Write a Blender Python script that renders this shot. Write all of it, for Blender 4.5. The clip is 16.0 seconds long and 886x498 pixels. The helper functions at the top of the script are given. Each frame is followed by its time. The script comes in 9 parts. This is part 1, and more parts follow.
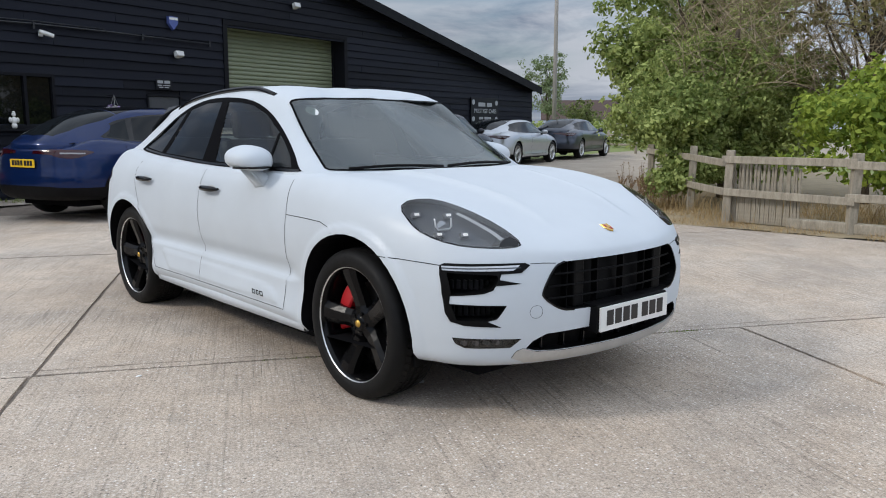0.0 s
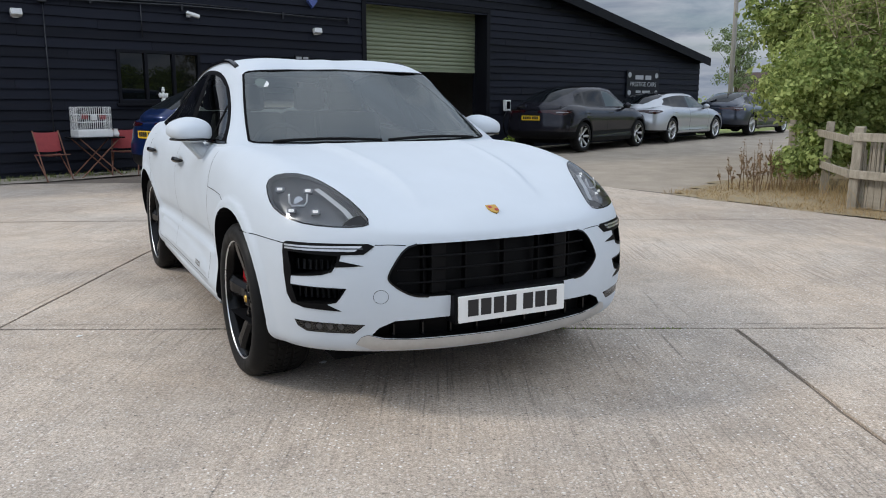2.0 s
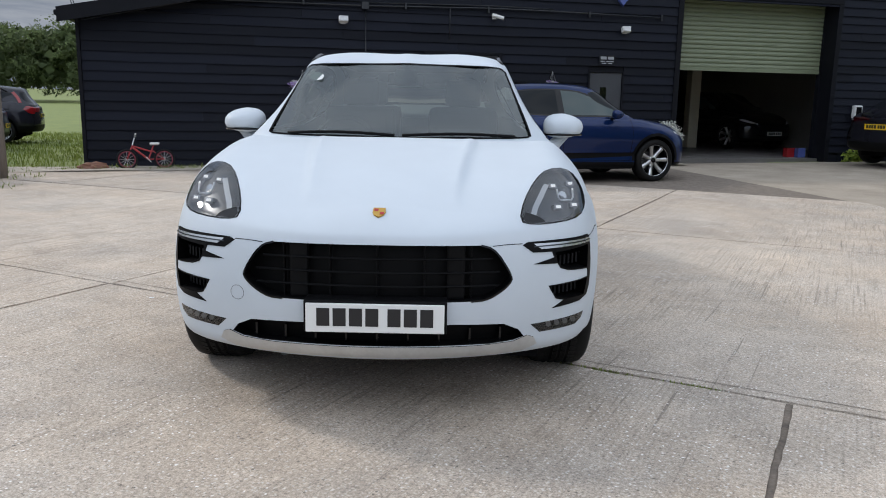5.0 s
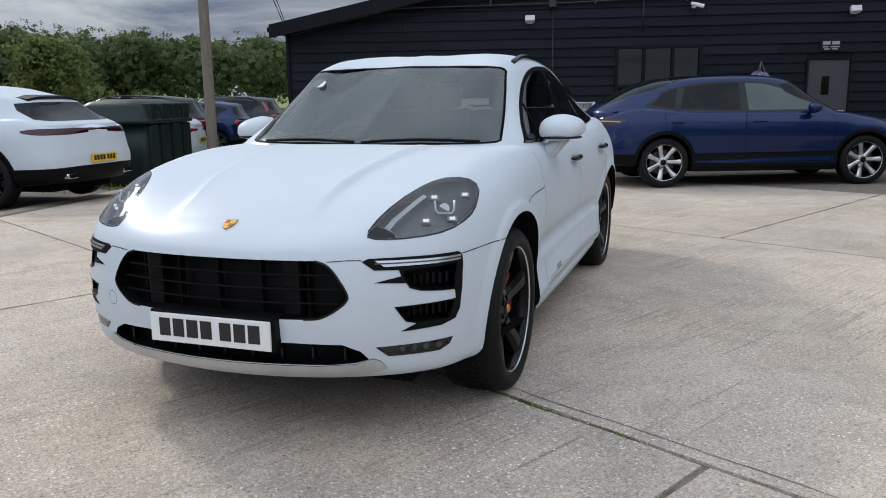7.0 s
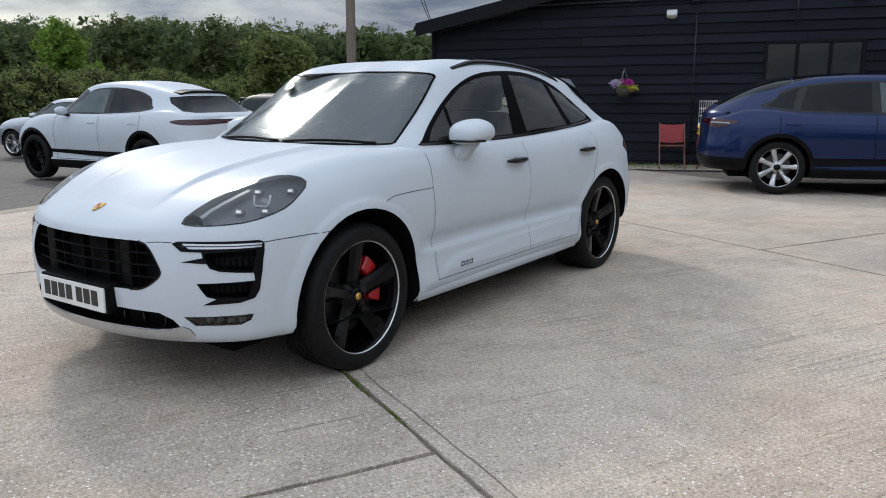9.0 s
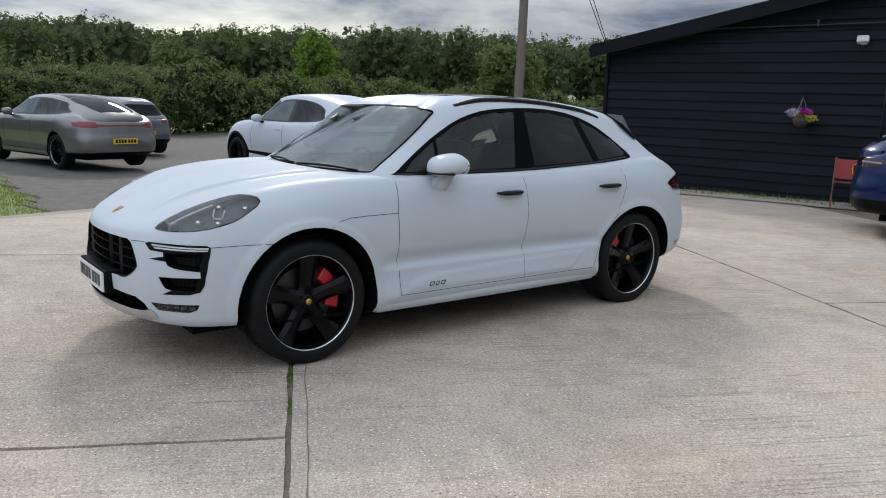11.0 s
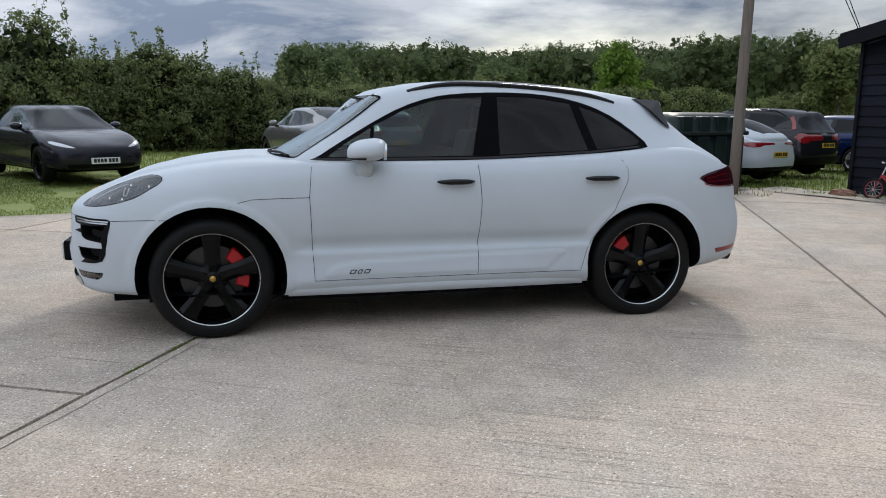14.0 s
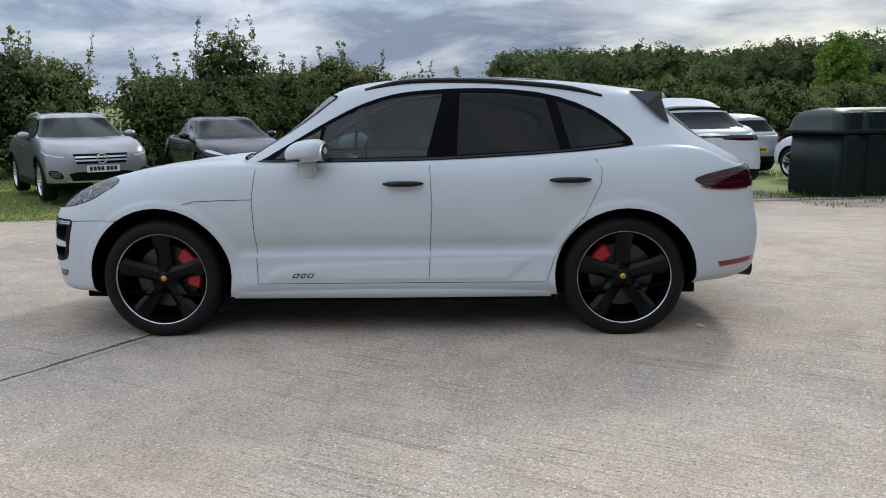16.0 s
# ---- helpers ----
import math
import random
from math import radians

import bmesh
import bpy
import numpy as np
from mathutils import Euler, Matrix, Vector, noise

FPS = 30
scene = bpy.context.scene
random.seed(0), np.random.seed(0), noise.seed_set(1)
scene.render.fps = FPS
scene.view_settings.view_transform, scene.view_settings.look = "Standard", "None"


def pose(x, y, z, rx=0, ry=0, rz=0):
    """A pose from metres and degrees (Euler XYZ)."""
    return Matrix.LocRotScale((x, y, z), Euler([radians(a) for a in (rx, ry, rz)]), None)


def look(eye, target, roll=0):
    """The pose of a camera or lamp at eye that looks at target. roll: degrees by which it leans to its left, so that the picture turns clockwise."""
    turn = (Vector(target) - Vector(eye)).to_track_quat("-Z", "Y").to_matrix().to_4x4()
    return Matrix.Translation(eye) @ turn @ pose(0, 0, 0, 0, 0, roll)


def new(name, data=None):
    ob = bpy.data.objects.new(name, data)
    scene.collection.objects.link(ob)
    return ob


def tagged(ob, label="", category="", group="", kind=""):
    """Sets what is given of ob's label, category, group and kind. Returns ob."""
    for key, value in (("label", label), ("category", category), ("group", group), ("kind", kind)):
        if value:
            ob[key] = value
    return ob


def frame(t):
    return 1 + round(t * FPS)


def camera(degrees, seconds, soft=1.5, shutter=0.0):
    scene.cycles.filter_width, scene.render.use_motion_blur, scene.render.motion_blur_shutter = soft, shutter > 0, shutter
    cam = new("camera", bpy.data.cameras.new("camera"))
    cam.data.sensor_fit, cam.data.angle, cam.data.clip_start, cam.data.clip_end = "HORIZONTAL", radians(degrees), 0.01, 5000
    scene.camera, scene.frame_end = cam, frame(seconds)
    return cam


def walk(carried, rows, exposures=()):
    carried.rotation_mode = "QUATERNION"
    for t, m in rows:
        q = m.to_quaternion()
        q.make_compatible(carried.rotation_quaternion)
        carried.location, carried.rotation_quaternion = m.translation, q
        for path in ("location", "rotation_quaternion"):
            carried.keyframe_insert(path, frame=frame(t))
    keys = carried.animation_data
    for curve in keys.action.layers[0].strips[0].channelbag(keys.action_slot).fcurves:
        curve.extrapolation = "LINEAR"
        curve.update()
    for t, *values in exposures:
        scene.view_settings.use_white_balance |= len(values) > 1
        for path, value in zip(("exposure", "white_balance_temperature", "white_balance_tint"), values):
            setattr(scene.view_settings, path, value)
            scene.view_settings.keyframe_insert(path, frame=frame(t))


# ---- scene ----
cam = camera(59.2, 16.0, soft=1.0)
PATH = [
    (0, (0.288, -0.314, 1.295), (1.899, 0.83, 0.988), 0.1),
    (0.5, (0.592, -0.464, 1.271), (2.142, 0.761, 0.961), -0.5),
    (1, (0.807, -0.757, 1.274), (2.284, 0.552, 0.949), -0.8),
    (1.5, (1.104, -0.96, 1.266), (2.491, 0.439, 0.918), -0.7),
    (2, (1.398, -1.208, 1.279), (2.678, 0.284, 0.91), 0.0),
    (2.5, (1.676, -1.439, 1.294), (2.837, 0.143, 0.909), 1.1),
    (3, (2.012, -1.531, 1.308), (3.044, 0.136, 0.912), 2.2),
    (3.5, (2.305, -1.693, 1.287), (3.201, 0.051, 0.891), 2.9),
    (3.7, (2.427, -1.748, 1.279), (3.261, 0.027, 0.887), 2.8),
    (5.8, (3.874, -1.799, 1.256), (4.064, 0.157, 0.888), -0.0),
    (6, (4.027, -1.78, 1.263), (4.149, 0.182, 0.894), -0.2),
    (6.5, (4.441, -1.763, 1.286), (4.386, 0.201, 0.912), -0.4),
    (7, (4.853, -1.665, 1.285), (4.636, 0.288, 0.909), -0.8),
    (7.5, (5.305, -1.684, 1.303), (4.945, 0.246, 0.924), -1.0),
    (8, (5.706, -1.7, 1.309), (5.221, 0.203, 0.929), -1.1),
    (8.2, (5.872, -1.667, 1.307), (5.337, 0.222, 0.925), -1.0),
    (10.3, (7.57, -1.428, 1.467), (6.506, 0.222, 1.085), 1.3),
    (10.5, (7.71, -1.376, 1.491), (6.596, 0.241, 1.113), 1.5),
    (11, (8.092, -1.153, 1.515), (6.852, 0.371, 1.144), 1.9),
    (11.5, (8.472, -0.892, 1.502), (7.118, 0.533, 1.135), 2.1),
    (12, (8.719, -0.595, 1.475), (7.262, 0.726, 1.112), 2.0),
    (12.5, (8.943, -0.227, 1.463), (7.396, 0.988, 1.1), 1.8),
    (13, (9.185, 0.128, 1.441), (7.56, 1.237, 1.082), 1.4),
    (13.5, (9.308, 0.525, 1.4), (7.615, 1.527, 1.042), 1.0),
    (14, (9.466, 0.9, 1.369), (7.709, 1.789, 1.019), 0.5),
    (14.5, (9.556, 1.262, 1.35), (7.743, 2.035, 1.01), 0.0),
    (15, (9.605, 1.68, 1.354), (7.742, 2.326, 1.023), -0.4),
    (15.5, (9.717, 2.099, 1.342), (7.812, 2.613, 1.014), -0.7),
    (16, (9.718, 2.521, 1.314), (7.782, 2.899, 0.981), -0.9),
]
walk(cam, [(t, look(eye, target, roll)) for t, eye, target, roll in PATH],
     [(0, 0.06), (3.5, 0.04), (6, 0.1), (8, 0.06), (10.5, -0.02), (12, -0.06), (14, -0.06), (16, -0.05)])

# ---------------------------------------------------------------- light
SUN_AZ, SUN_EL = radians(140), radians(34)      # the way towards the sun, from +x turning to +y
world = bpy.data.worlds.new("sky")
scene.world = world
world.use_nodes = True
wt = world.node_tree
wt.nodes.clear()


def wnode(kind, **props):
    n = wt.nodes.new(kind)
    for k, v in props.items():
        n.inputs[k].default_value = v
    return n


sky = wt.nodes.new("ShaderNodeTexSky")
sky.sky_type, sky.sun_disc = "NISHITA", False
sky.sun_elevation, sky.sun_rotation = SUN_EL, radians(90) - SUN_AZ
sky.air_density, sky.dust_density, sky.ozone_density = 1.0, 1.0, 2.0
coord = wt.nodes.new("ShaderNodeTexCoord")
stretch = wt.nodes.new("ShaderNodeMapping")
stretch.inputs["Scale"].default_value = (1.0, 1.0, 3.4)
big = wnode("ShaderNodeTexNoise", Scale=2.6, Detail=7.0, Roughness=0.56, Distortion=0.35)
cover = wt.nodes.new("ShaderNodeValToRGB")
cover.color_ramp.elements[0].position, cover.color_ramp.elements[1].position = 0.30, 0.52
shade_map = wt.nodes.new("ShaderNodeMapping")
shade_map.inputs["Scale"].default_value = (1.0, 1.0, 4.2)
shade_map.inputs["Location"].default_value = (3.1, 1.7, 0.4)
small = wnode("ShaderNodeTexNoise", Scale=3.6, Detail=8.0, Roughness=0.6, Distortion=0.5)
tone = wt.nodes.new("ShaderNodeValToRGB")
tone.color_ramp.elements[0].position, tone.color_ramp.elements[0].color = 0.40, (2.2, 2.75, 3.75, 1)
tone.color_ramp.elements[1].position, tone.color_ramp.elements[1].color = 0.60, (5.7, 6.1, 6.85, 1)
mix = wt.nodes.new("ShaderNodeMix")
mix.data_type = "RGBA"
back = wnode("ShaderNodeBackground", Strength=0.139)
out = wt.nodes.new("ShaderNodeOutputWorld")
link = wt.links.new
link(coord.outputs["Generated"], stretch.inputs[0])
link(stretch.outputs[0], big.inputs["Vector"])
link(big.outputs["Fac"], cover.inputs[0])
link(coord.outputs["Generated"], shade_map.inputs[0])
link(shade_map.outputs[0], small.inputs["Vector"])
link(small.outputs["Fac"], tone.inputs[0])
link(sky.outputs[0], mix.inputs[6])
# overhead the cloud sheet is thicker and more even
height = wt.nodes.new("ShaderNodeSeparateXYZ")
even = wt.nodes.new("ShaderNodeMapRange")
even.interpolation_type = "SMOOTHSTEP"
even.inputs["From Min"].default_value, even.inputs["From Max"].default_value = 0.22, 0.6
even.inputs["To Min"].default_value, even.inputs["To Max"].default_value = 0.0, 0.62
sheet_mix = wt.nodes.new("ShaderNodeMix")
sheet_mix.data_type = "RGBA"
sheet_mix.inputs[7].default_value = (3.86, 4.27, 4.86, 1)
link(coord.outputs["Generated"], height.inputs[0])
link(height.outputs["Z"], even.inputs["Value"])
link(even.outputs[0], sheet_mix.inputs[0])
link(tone.outputs[0], sheet_mix.inputs[6])
link(sheet_mix.outputs[2], mix.inputs[7])
closed = wt.nodes.new("ShaderNodeMath")
closed.operation, closed.use_clamp = "ADD", True
link(cover.outputs[0], closed.inputs[0])
link(even.outputs[0], closed.inputs[1])
link(closed.outputs[0], mix.inputs[0])
# clouds are brighter overhead than along the horizon
split = wt.nodes.new("ShaderNodeSeparateXYZ")
lift = wt.nodes.new("ShaderNodeMapRange")
lift.inputs["From Min"].default_value, lift.inputs["From Max"].default_value = 0.10, 0.6
lift.inputs["To Min"].default_value, lift.inputs["To Max"].default_value = 0.95, 2.2
gain = wt.nodes.new("ShaderNodeVectorMath")
gain.operation = "SCALE"
link(coord.outputs["Generated"], split.inputs[0])
link(split.outputs["Z"], lift.inputs["Value"])
link(mix.outputs[2], gain.inputs[0])
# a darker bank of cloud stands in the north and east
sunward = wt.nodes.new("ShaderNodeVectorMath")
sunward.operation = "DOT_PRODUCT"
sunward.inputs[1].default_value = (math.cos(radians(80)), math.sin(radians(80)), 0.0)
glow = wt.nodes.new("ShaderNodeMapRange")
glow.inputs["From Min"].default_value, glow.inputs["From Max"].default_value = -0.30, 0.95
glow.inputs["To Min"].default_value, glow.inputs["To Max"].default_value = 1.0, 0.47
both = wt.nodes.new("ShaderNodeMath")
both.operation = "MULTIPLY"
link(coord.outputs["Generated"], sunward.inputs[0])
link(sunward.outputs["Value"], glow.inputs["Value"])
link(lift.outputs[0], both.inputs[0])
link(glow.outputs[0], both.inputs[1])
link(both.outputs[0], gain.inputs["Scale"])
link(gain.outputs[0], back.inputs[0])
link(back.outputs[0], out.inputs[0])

sun = new("sun", bpy.data.lights.new("sun", "SUN"))
sun.data.energy, sun.data.angle, sun.data.color = 1.45, radians(7), (1.0, 0.94, 0.86)
toward = Vector((math.cos(SUN_AZ) * math.cos(SUN_EL), math.sin(SUN_AZ) * math.cos(SUN_EL), math.sin(SUN_EL)))
sun.matrix_world = look(toward * 60, (0, 0, 0))


# ---------------------------------------------------------------- materials
def material(name, color, rough=0.6, metal=0.0, **extra):
    """A Principled material; returns it with its shader node."""
    m = bpy.data.materials.new(name)
    m.use_nodes = True
    b = m.node_tree.nodes["Principled BSDF"]
    b.inputs["Base Color"].default_value = (*color, 1)
    b.inputs["Roughness"].default_value = rough
    b.inputs["Metallic"].default_value = metal
    for k, v in extra.items():
        b.inputs[k.replace("_", " ")].default_value = v
    return m


def nodes_of(m):
    return m.node_tree, m.node_tree.nodes["Principled BSDF"]


def add(tree, kind, **props):
    n = tree.nodes.new(kind)
    for k, v in props.items():
        n.inputs[k].default_value = v
    return n


def ramp(tree, source, stops):
    r = tree.nodes.new("ShaderNodeValToRGB")
    while len(r.color_ramp.elements) < len(stops):
        r.color_ramp.elements.new(0.5)
    for e, (p, c) in zip(r.color_ramp.elements, stops):
        e.position = p
        e.color = (*c, 1) if len(c) == 3 else c
    tree.links.new(source, r.inputs[0])
    return r


def grey(v):
    return (v, v, v)


def mixed(tree, fac, a, b, mode="MIX"):
    n = tree.nodes.new("ShaderNodeMix")
    n.data_type, n.blend_type = "RGBA", mode
    for socket, val in ((n.inputs[0], fac), (n.inputs[6], a), (n.inputs[7], b)):
        if isinstance(val, bpy.types.NodeSocket):
            tree.links.new(val, socket)
        elif isinstance(val, (int, float)):
            socket.default_value = val
        else:
            socket.default_value = (*val, 1)
    return n.outputs[2]


def place_of(tree, scale=(1, 1, 1), turn=(0, 0, 0), local=True):
    c = tree.nodes.new("ShaderNodeTexCoord")
    if local:
        src = c.outputs["Object"]
    else:
        g = tree.nodes.new("ShaderNodeNewGeometry")
        src = g.outputs["Position"]
    for key, value in (("Rotation", turn), ("Scale", scale)):
        m = tree.nodes.new("ShaderNodeMapping")
        m.inputs[key].default_value = value
        tree.links.new(src, m.inputs[0])
        src = m.outputs[0]
    return src


def bump(tree, shader, height, strength=0.3, distance=0.01, after=None):
    b = add(tree, "ShaderNodeBump", Strength=strength, Distance=distance)
    tree.links.new(height, b.inputs["Height"])
    if after is not None:
        tree.links.new(after, b.inputs["Normal"])
    tree.links.new(b.outputs[0], shader.inputs["Normal"])
    return b.outputs[0]


def noise_tex(tree, at, scale, detail=4.0, rough=0.5, distort=0.0):
    n = add(tree, "ShaderNodeTexNoise", Scale=scale, Detail=detail, Roughness=rough, Distortion=distort)
    tree.links.new(at, n.inputs["Vector"])
    return n.outputs["Fac"]


def worn(name, a, b, scale=6.0, rough=(0.5, 0.8), bumps=0.2, fine=60.0, local=True, metal=0.0, squash=(1, 1, 1)):
    """A surface whose colour drifts from a to b at two scales, with fine relief."""
    m = material(name, a, rough[0], metal)
    t, s = nodes_of(m)
    at = place_of(t, squash, local=local)
    n1, n2 = noise_tex(t, at, scale, 5, 0.6), noise_tex(t, at, fine, 3, 0.6)
    both = mixed(t, 0.35, n1, n2)
    t.links.new(ramp(t, both, [(0.32, a), (0.68, b)]).outputs[0], s.inputs["Base Color"])
    t.links.new(ramp(t, n1, [(0.3, grey(rough[0])), (0.7, grey(rough[1]))]).outputs[0], s.inputs["Roughness"])
    if bumps:
        bump(t, s, n2, bumps, 0.004)
    return m


def leafy(name, dark, light, rough=0.55):
    """Leaf: colour varies leaf by leaf; light comes through a little."""
    m = material(name, dark, 0.75, Specular_IOR_Level=0.18)
    t, s = nodes_of(m)
    g = t.nodes.new("ShaderNodeNewGeometry")
    at = place_of(t, local=False)
    patch = noise_tex(t, at, 0.6, 3)
    f = mixed(t, 0.5, g.outputs["Random Per Island"], patch)
    col = ramp(t, f, [(0.2, dark), (0.8, light)]).outputs[0]
    t.links.new(col, s.inputs["Base Color"])
    tr = t.nodes.new("ShaderNodeBsdfTranslucent")
    t.links.new(col, tr.inputs[0])
    mx = t.nodes.new("ShaderNodeMixShader")
    mx.inputs[0].default_value = 0.42
    t.links.new(s.outputs[0], mx.inputs[1])
    t.links.new(tr.outputs[0], mx.inputs[2])
    t.links.new(mx.outputs[0], t.nodes["Material Output"].inputs[0])
    return m


def concrete_material():
    """Brushed concrete worn down to its stone: gritty, with chips of stone, pits, broom grooves, stains and hairline cracks."""
    m = material("brushed_concrete", (0.4, 0.37, 0.33), 0.85, Specular_IOR_Level=0.3)
    t, s = nodes_of(m)
    at = place_of(t, turn=(0, 0, radians(40.3)), local=False)
    warp = add(t, "ShaderNodeTexNoise", Scale=38.0, Detail=3.0, Roughness=0.6)
    t.links.new(at, warp.inputs["Vector"])
    bent = add(t, "ShaderNodeVectorMath")
    bent.operation = "MULTIPLY_ADD"
    t.links.new(warp.outputs["Color"], bent.inputs[0])
    bent.inputs[1].default_value = (0.022, 0.022, 0.0)
    t.links.new(at, bent.inputs[2])

    def times(a, b):
        return mixed(t, 1.0, a, b, "MULTIPLY")

    def stones(scale, inner, outer, share):
        v = add(t, "ShaderNodeTexVoronoi", Scale=scale, Randomness=1.0)
        t.links.new(bent.outputs[0], v.inputs["Vector"])
        spot = ramp(t, v.outputs["Distance"], [(inner, grey(1.0)), (outer, grey(0.0))]).outputs[0]
        one = add(t, "ShaderNodeSeparateColor")
        t.links.new(v.outputs["Color"], one.inputs[0])
        keep = ramp(t, one.outputs[0], [(1 - share, grey(0.0)), (1 - share + 0.25, grey(1.0))]).outputs[0]
        return times(spot, keep)
    wide = noise_tex(t, at, 0.42, 6, 0.66, 0.5)
    mid = noise_tex(t, at, 3.2, 6, 0.68, 0.3)
    grit = noise_tex(t, at, 62.0, 4, 0.8)
    fine = noise_tex(t, at, 150.0, 3, 0.7)
    tint = noise_tex(t, at, 0.8, 4, 0.6, 0.4)
    base = ramp(t, wide, [(0.30, (0.362, 0.306, 0.255)), (0.5, (0.470, 0.397, 0.328)), (0.70, (0.552, 0.474, 0.395))]).outputs[0]
    base = times(base, ramp(t, tint, [(0.36, (0.985, 1.0, 1.015)), (0.64, (1.03, 0.995, 0.95))]).outputs[0])
    base = times(base, ramp(t, mid, [(0.33, grey(0.86)), (0.67, grey(1.10))]).outputs[0])
    base = times(base, ramp(t, grit, [(0.30, grey(0.50)), (0.46, grey(0.95)), (0.70, grey(1.26))]).outputs[0])
    base = mixed(t, 0.8, base, times(base, ramp(t, fine, [(0.3, grey(0.52)), (0.68, grey(1.32))]).outputs[0]))
    # broom grooves: fine ones in patches, and single deeper ones
    groove_at = place_of(t, (70.0, 1.3, 3.0), turn=(0, 0, radians(40.3)), local=False)
    broom = noise_tex(t, groove_at, 1.0, 4, 0.6, 0.35)
    deep_at = place_of(t, (26.0, 0.55, 3.0), turn=(0, 0, radians(41.2)), local=False)
    deep = noise_tex(t, deep_at, 1.0, 5, 0.62, 0.5)
    patch = ramp(t, noise_tex(t, at, 0.7, 4, 0.6), [(0.40, grey(0.12)), (0.60, grey(1.0))]).outputs[0]
    lines = ramp(t, broom, [(0.34, grey(0.50)), (0.46, grey(1.0)), (0.66, grey(1.16))]).outputs[0]
    base = mixed(t, times(patch, grey(0.75)), base, times(base, lines))
    cut = ramp(t, deep, [(0.30, grey(1.0)), (0.36, grey(0.0))]).outputs[0]
    base = mixed(t, times(cut, grey(0.55)), base, (0.12, 0.105, 0.088))
    # exposed stone in three sizes, thicker where the skin has worn off
    bare = ramp(t, noise_tex(t, at, 1.1, 5, 0.65), [(0.36, grey(0.25)), (0.62, grey(1.0))]).outputs[0]
    brown = stones(46.0, 0.22, 0.42, 0.42)
    pale = stones(72.0, 0.20, 0.44, 0.50)
    white = times(stones(58.0, 0.16, 0.36, 0.40), bare)
    pits = stones(40.0, 0.12, 0.26, 0.34)
    base = mixed(t, times(brown, grey(0.45)), base, (0.33, 0.265, 0.20))
    base = mixed(t, times(pale, grey(0.55)), base, (0.66, 0.61, 0.54))
    base = mixed(t, white, base, (0.84, 0.82, 0.78))
    base = mixed(t, times(pits, grey(0.75)), base, (0.07, 0.062, 0.055))
    # hairline cracks, oil spots
    wander = add(t, "ShaderNodeTexNoise", Scale=2.2, Detail=5.0, Roughness=0.65)
    t.links.new(at, wander.inputs["Vector"])
    roam = add(t, "ShaderNodeVectorMath")
    roam.operation = "MULTIPLY_ADD"
    t.links.new(wander.outputs["Color"], roam.inputs[0])
    roam.inputs[1].default_value = (0.22, 0.22, 0.0)
    t.links.new(at, roam.inputs[2])
    net = add(t, "ShaderNodeTexVoronoi", Scale=0.42)
    net.feature = "DISTANCE_TO_EDGE"
    t.links.new(roam.outputs[0], net.inputs["Vector"])
    crack = ramp(t, net.outputs["Distance"], [(0.0002, grey(1.0)), (0.0011, grey(0.0))]).outputs[0]
    crack = times(crack, ramp(t, noise_tex(t, at, 0.5, 3, 0.6), [(0.50, grey(0.0)), (0.60, grey(0.16))]).outputs[0])
    base = mixed(t, crack, base, (0.10, 0.088, 0.075))
    spots = ramp(t, noise_tex(t, at, 2.3, 3, 0.5, 0.6), [(0.64, grey(0.0)), (0.74, grey(1.0))]).outputs[0]
    base = mixed(t, times(spots, grey(0.28)), base, (0.22, 0.2, 0.175))
    info = t.nodes.new("ShaderNodeObjectInfo")
    base = times(base, ramp(t, info.outputs["Random"], [(0.0, grey(0.94)), (1.0, grey(1.04))]).outputs[0])
    t.links.new(base, s.inputs["Base Color"])
    t.links.new(ramp(t, white, [(0.0, grey(0.88)), (1.0, grey(0.42))]).outputs[0], s.inputs["Roughness"])
    low = mixed(t, 0.4, grit, broom)
    low = times(low, ramp(t, cut, [(0.0, grey(1.0)), (1.0, grey(0.3))]).outputs[0])
    bump(t, s, low, 0.75, 0.008)
    return m


CONCRETE = concrete_material()
JOINT = worn("joint_filler", (0.085, 0.068, 0.054), (0.25, 0.205, 0.165), 11, (0.8, 0.95), 0.6, 70, local=False)
GRAVEL = worn("gravel", (0.055, 0.05, 0.044), (0.165, 0.148, 0.128), 5.0, (0.8, 0.95), 0.9, 45, local=False)
PALE_GRAVEL = worn("pale_gravel", (0.22, 0.19, 0.15), (0.50, 0.44, 0.36), 9.0, (0.8, 0.95), 1.0, 55, local=False)
TARMAC = worn("old_tarmac", (0.235, 0.195, 0.150), (0.42, 0.36, 0.29), 1.6, (0.75, 0.95), 0.8, 38, local=False)
GRASS_SOIL = worn("grass_sward", (0.115, 0.155, 0.034), (0.22, 0.25, 0.075), 1.4, (0.8, 0.95), 0.6, 30, local=False)
GRASS_DRY = worn("dry_verge_soil", (0.22, 0.17, 0.10), (0.36, 0.29, 0.18), 2.5, (0.85, 0.95), 0.7, 40, local=False)
BLADE = leafy("grass_blades", (0.125, 0.168, 0.034), (0.265, 0.315, 0.088), 0.6)
DRY = leafy("dry_grass", (0.30, 0.20, 0.095), (0.60, 0.45, 0.24), 0.7)


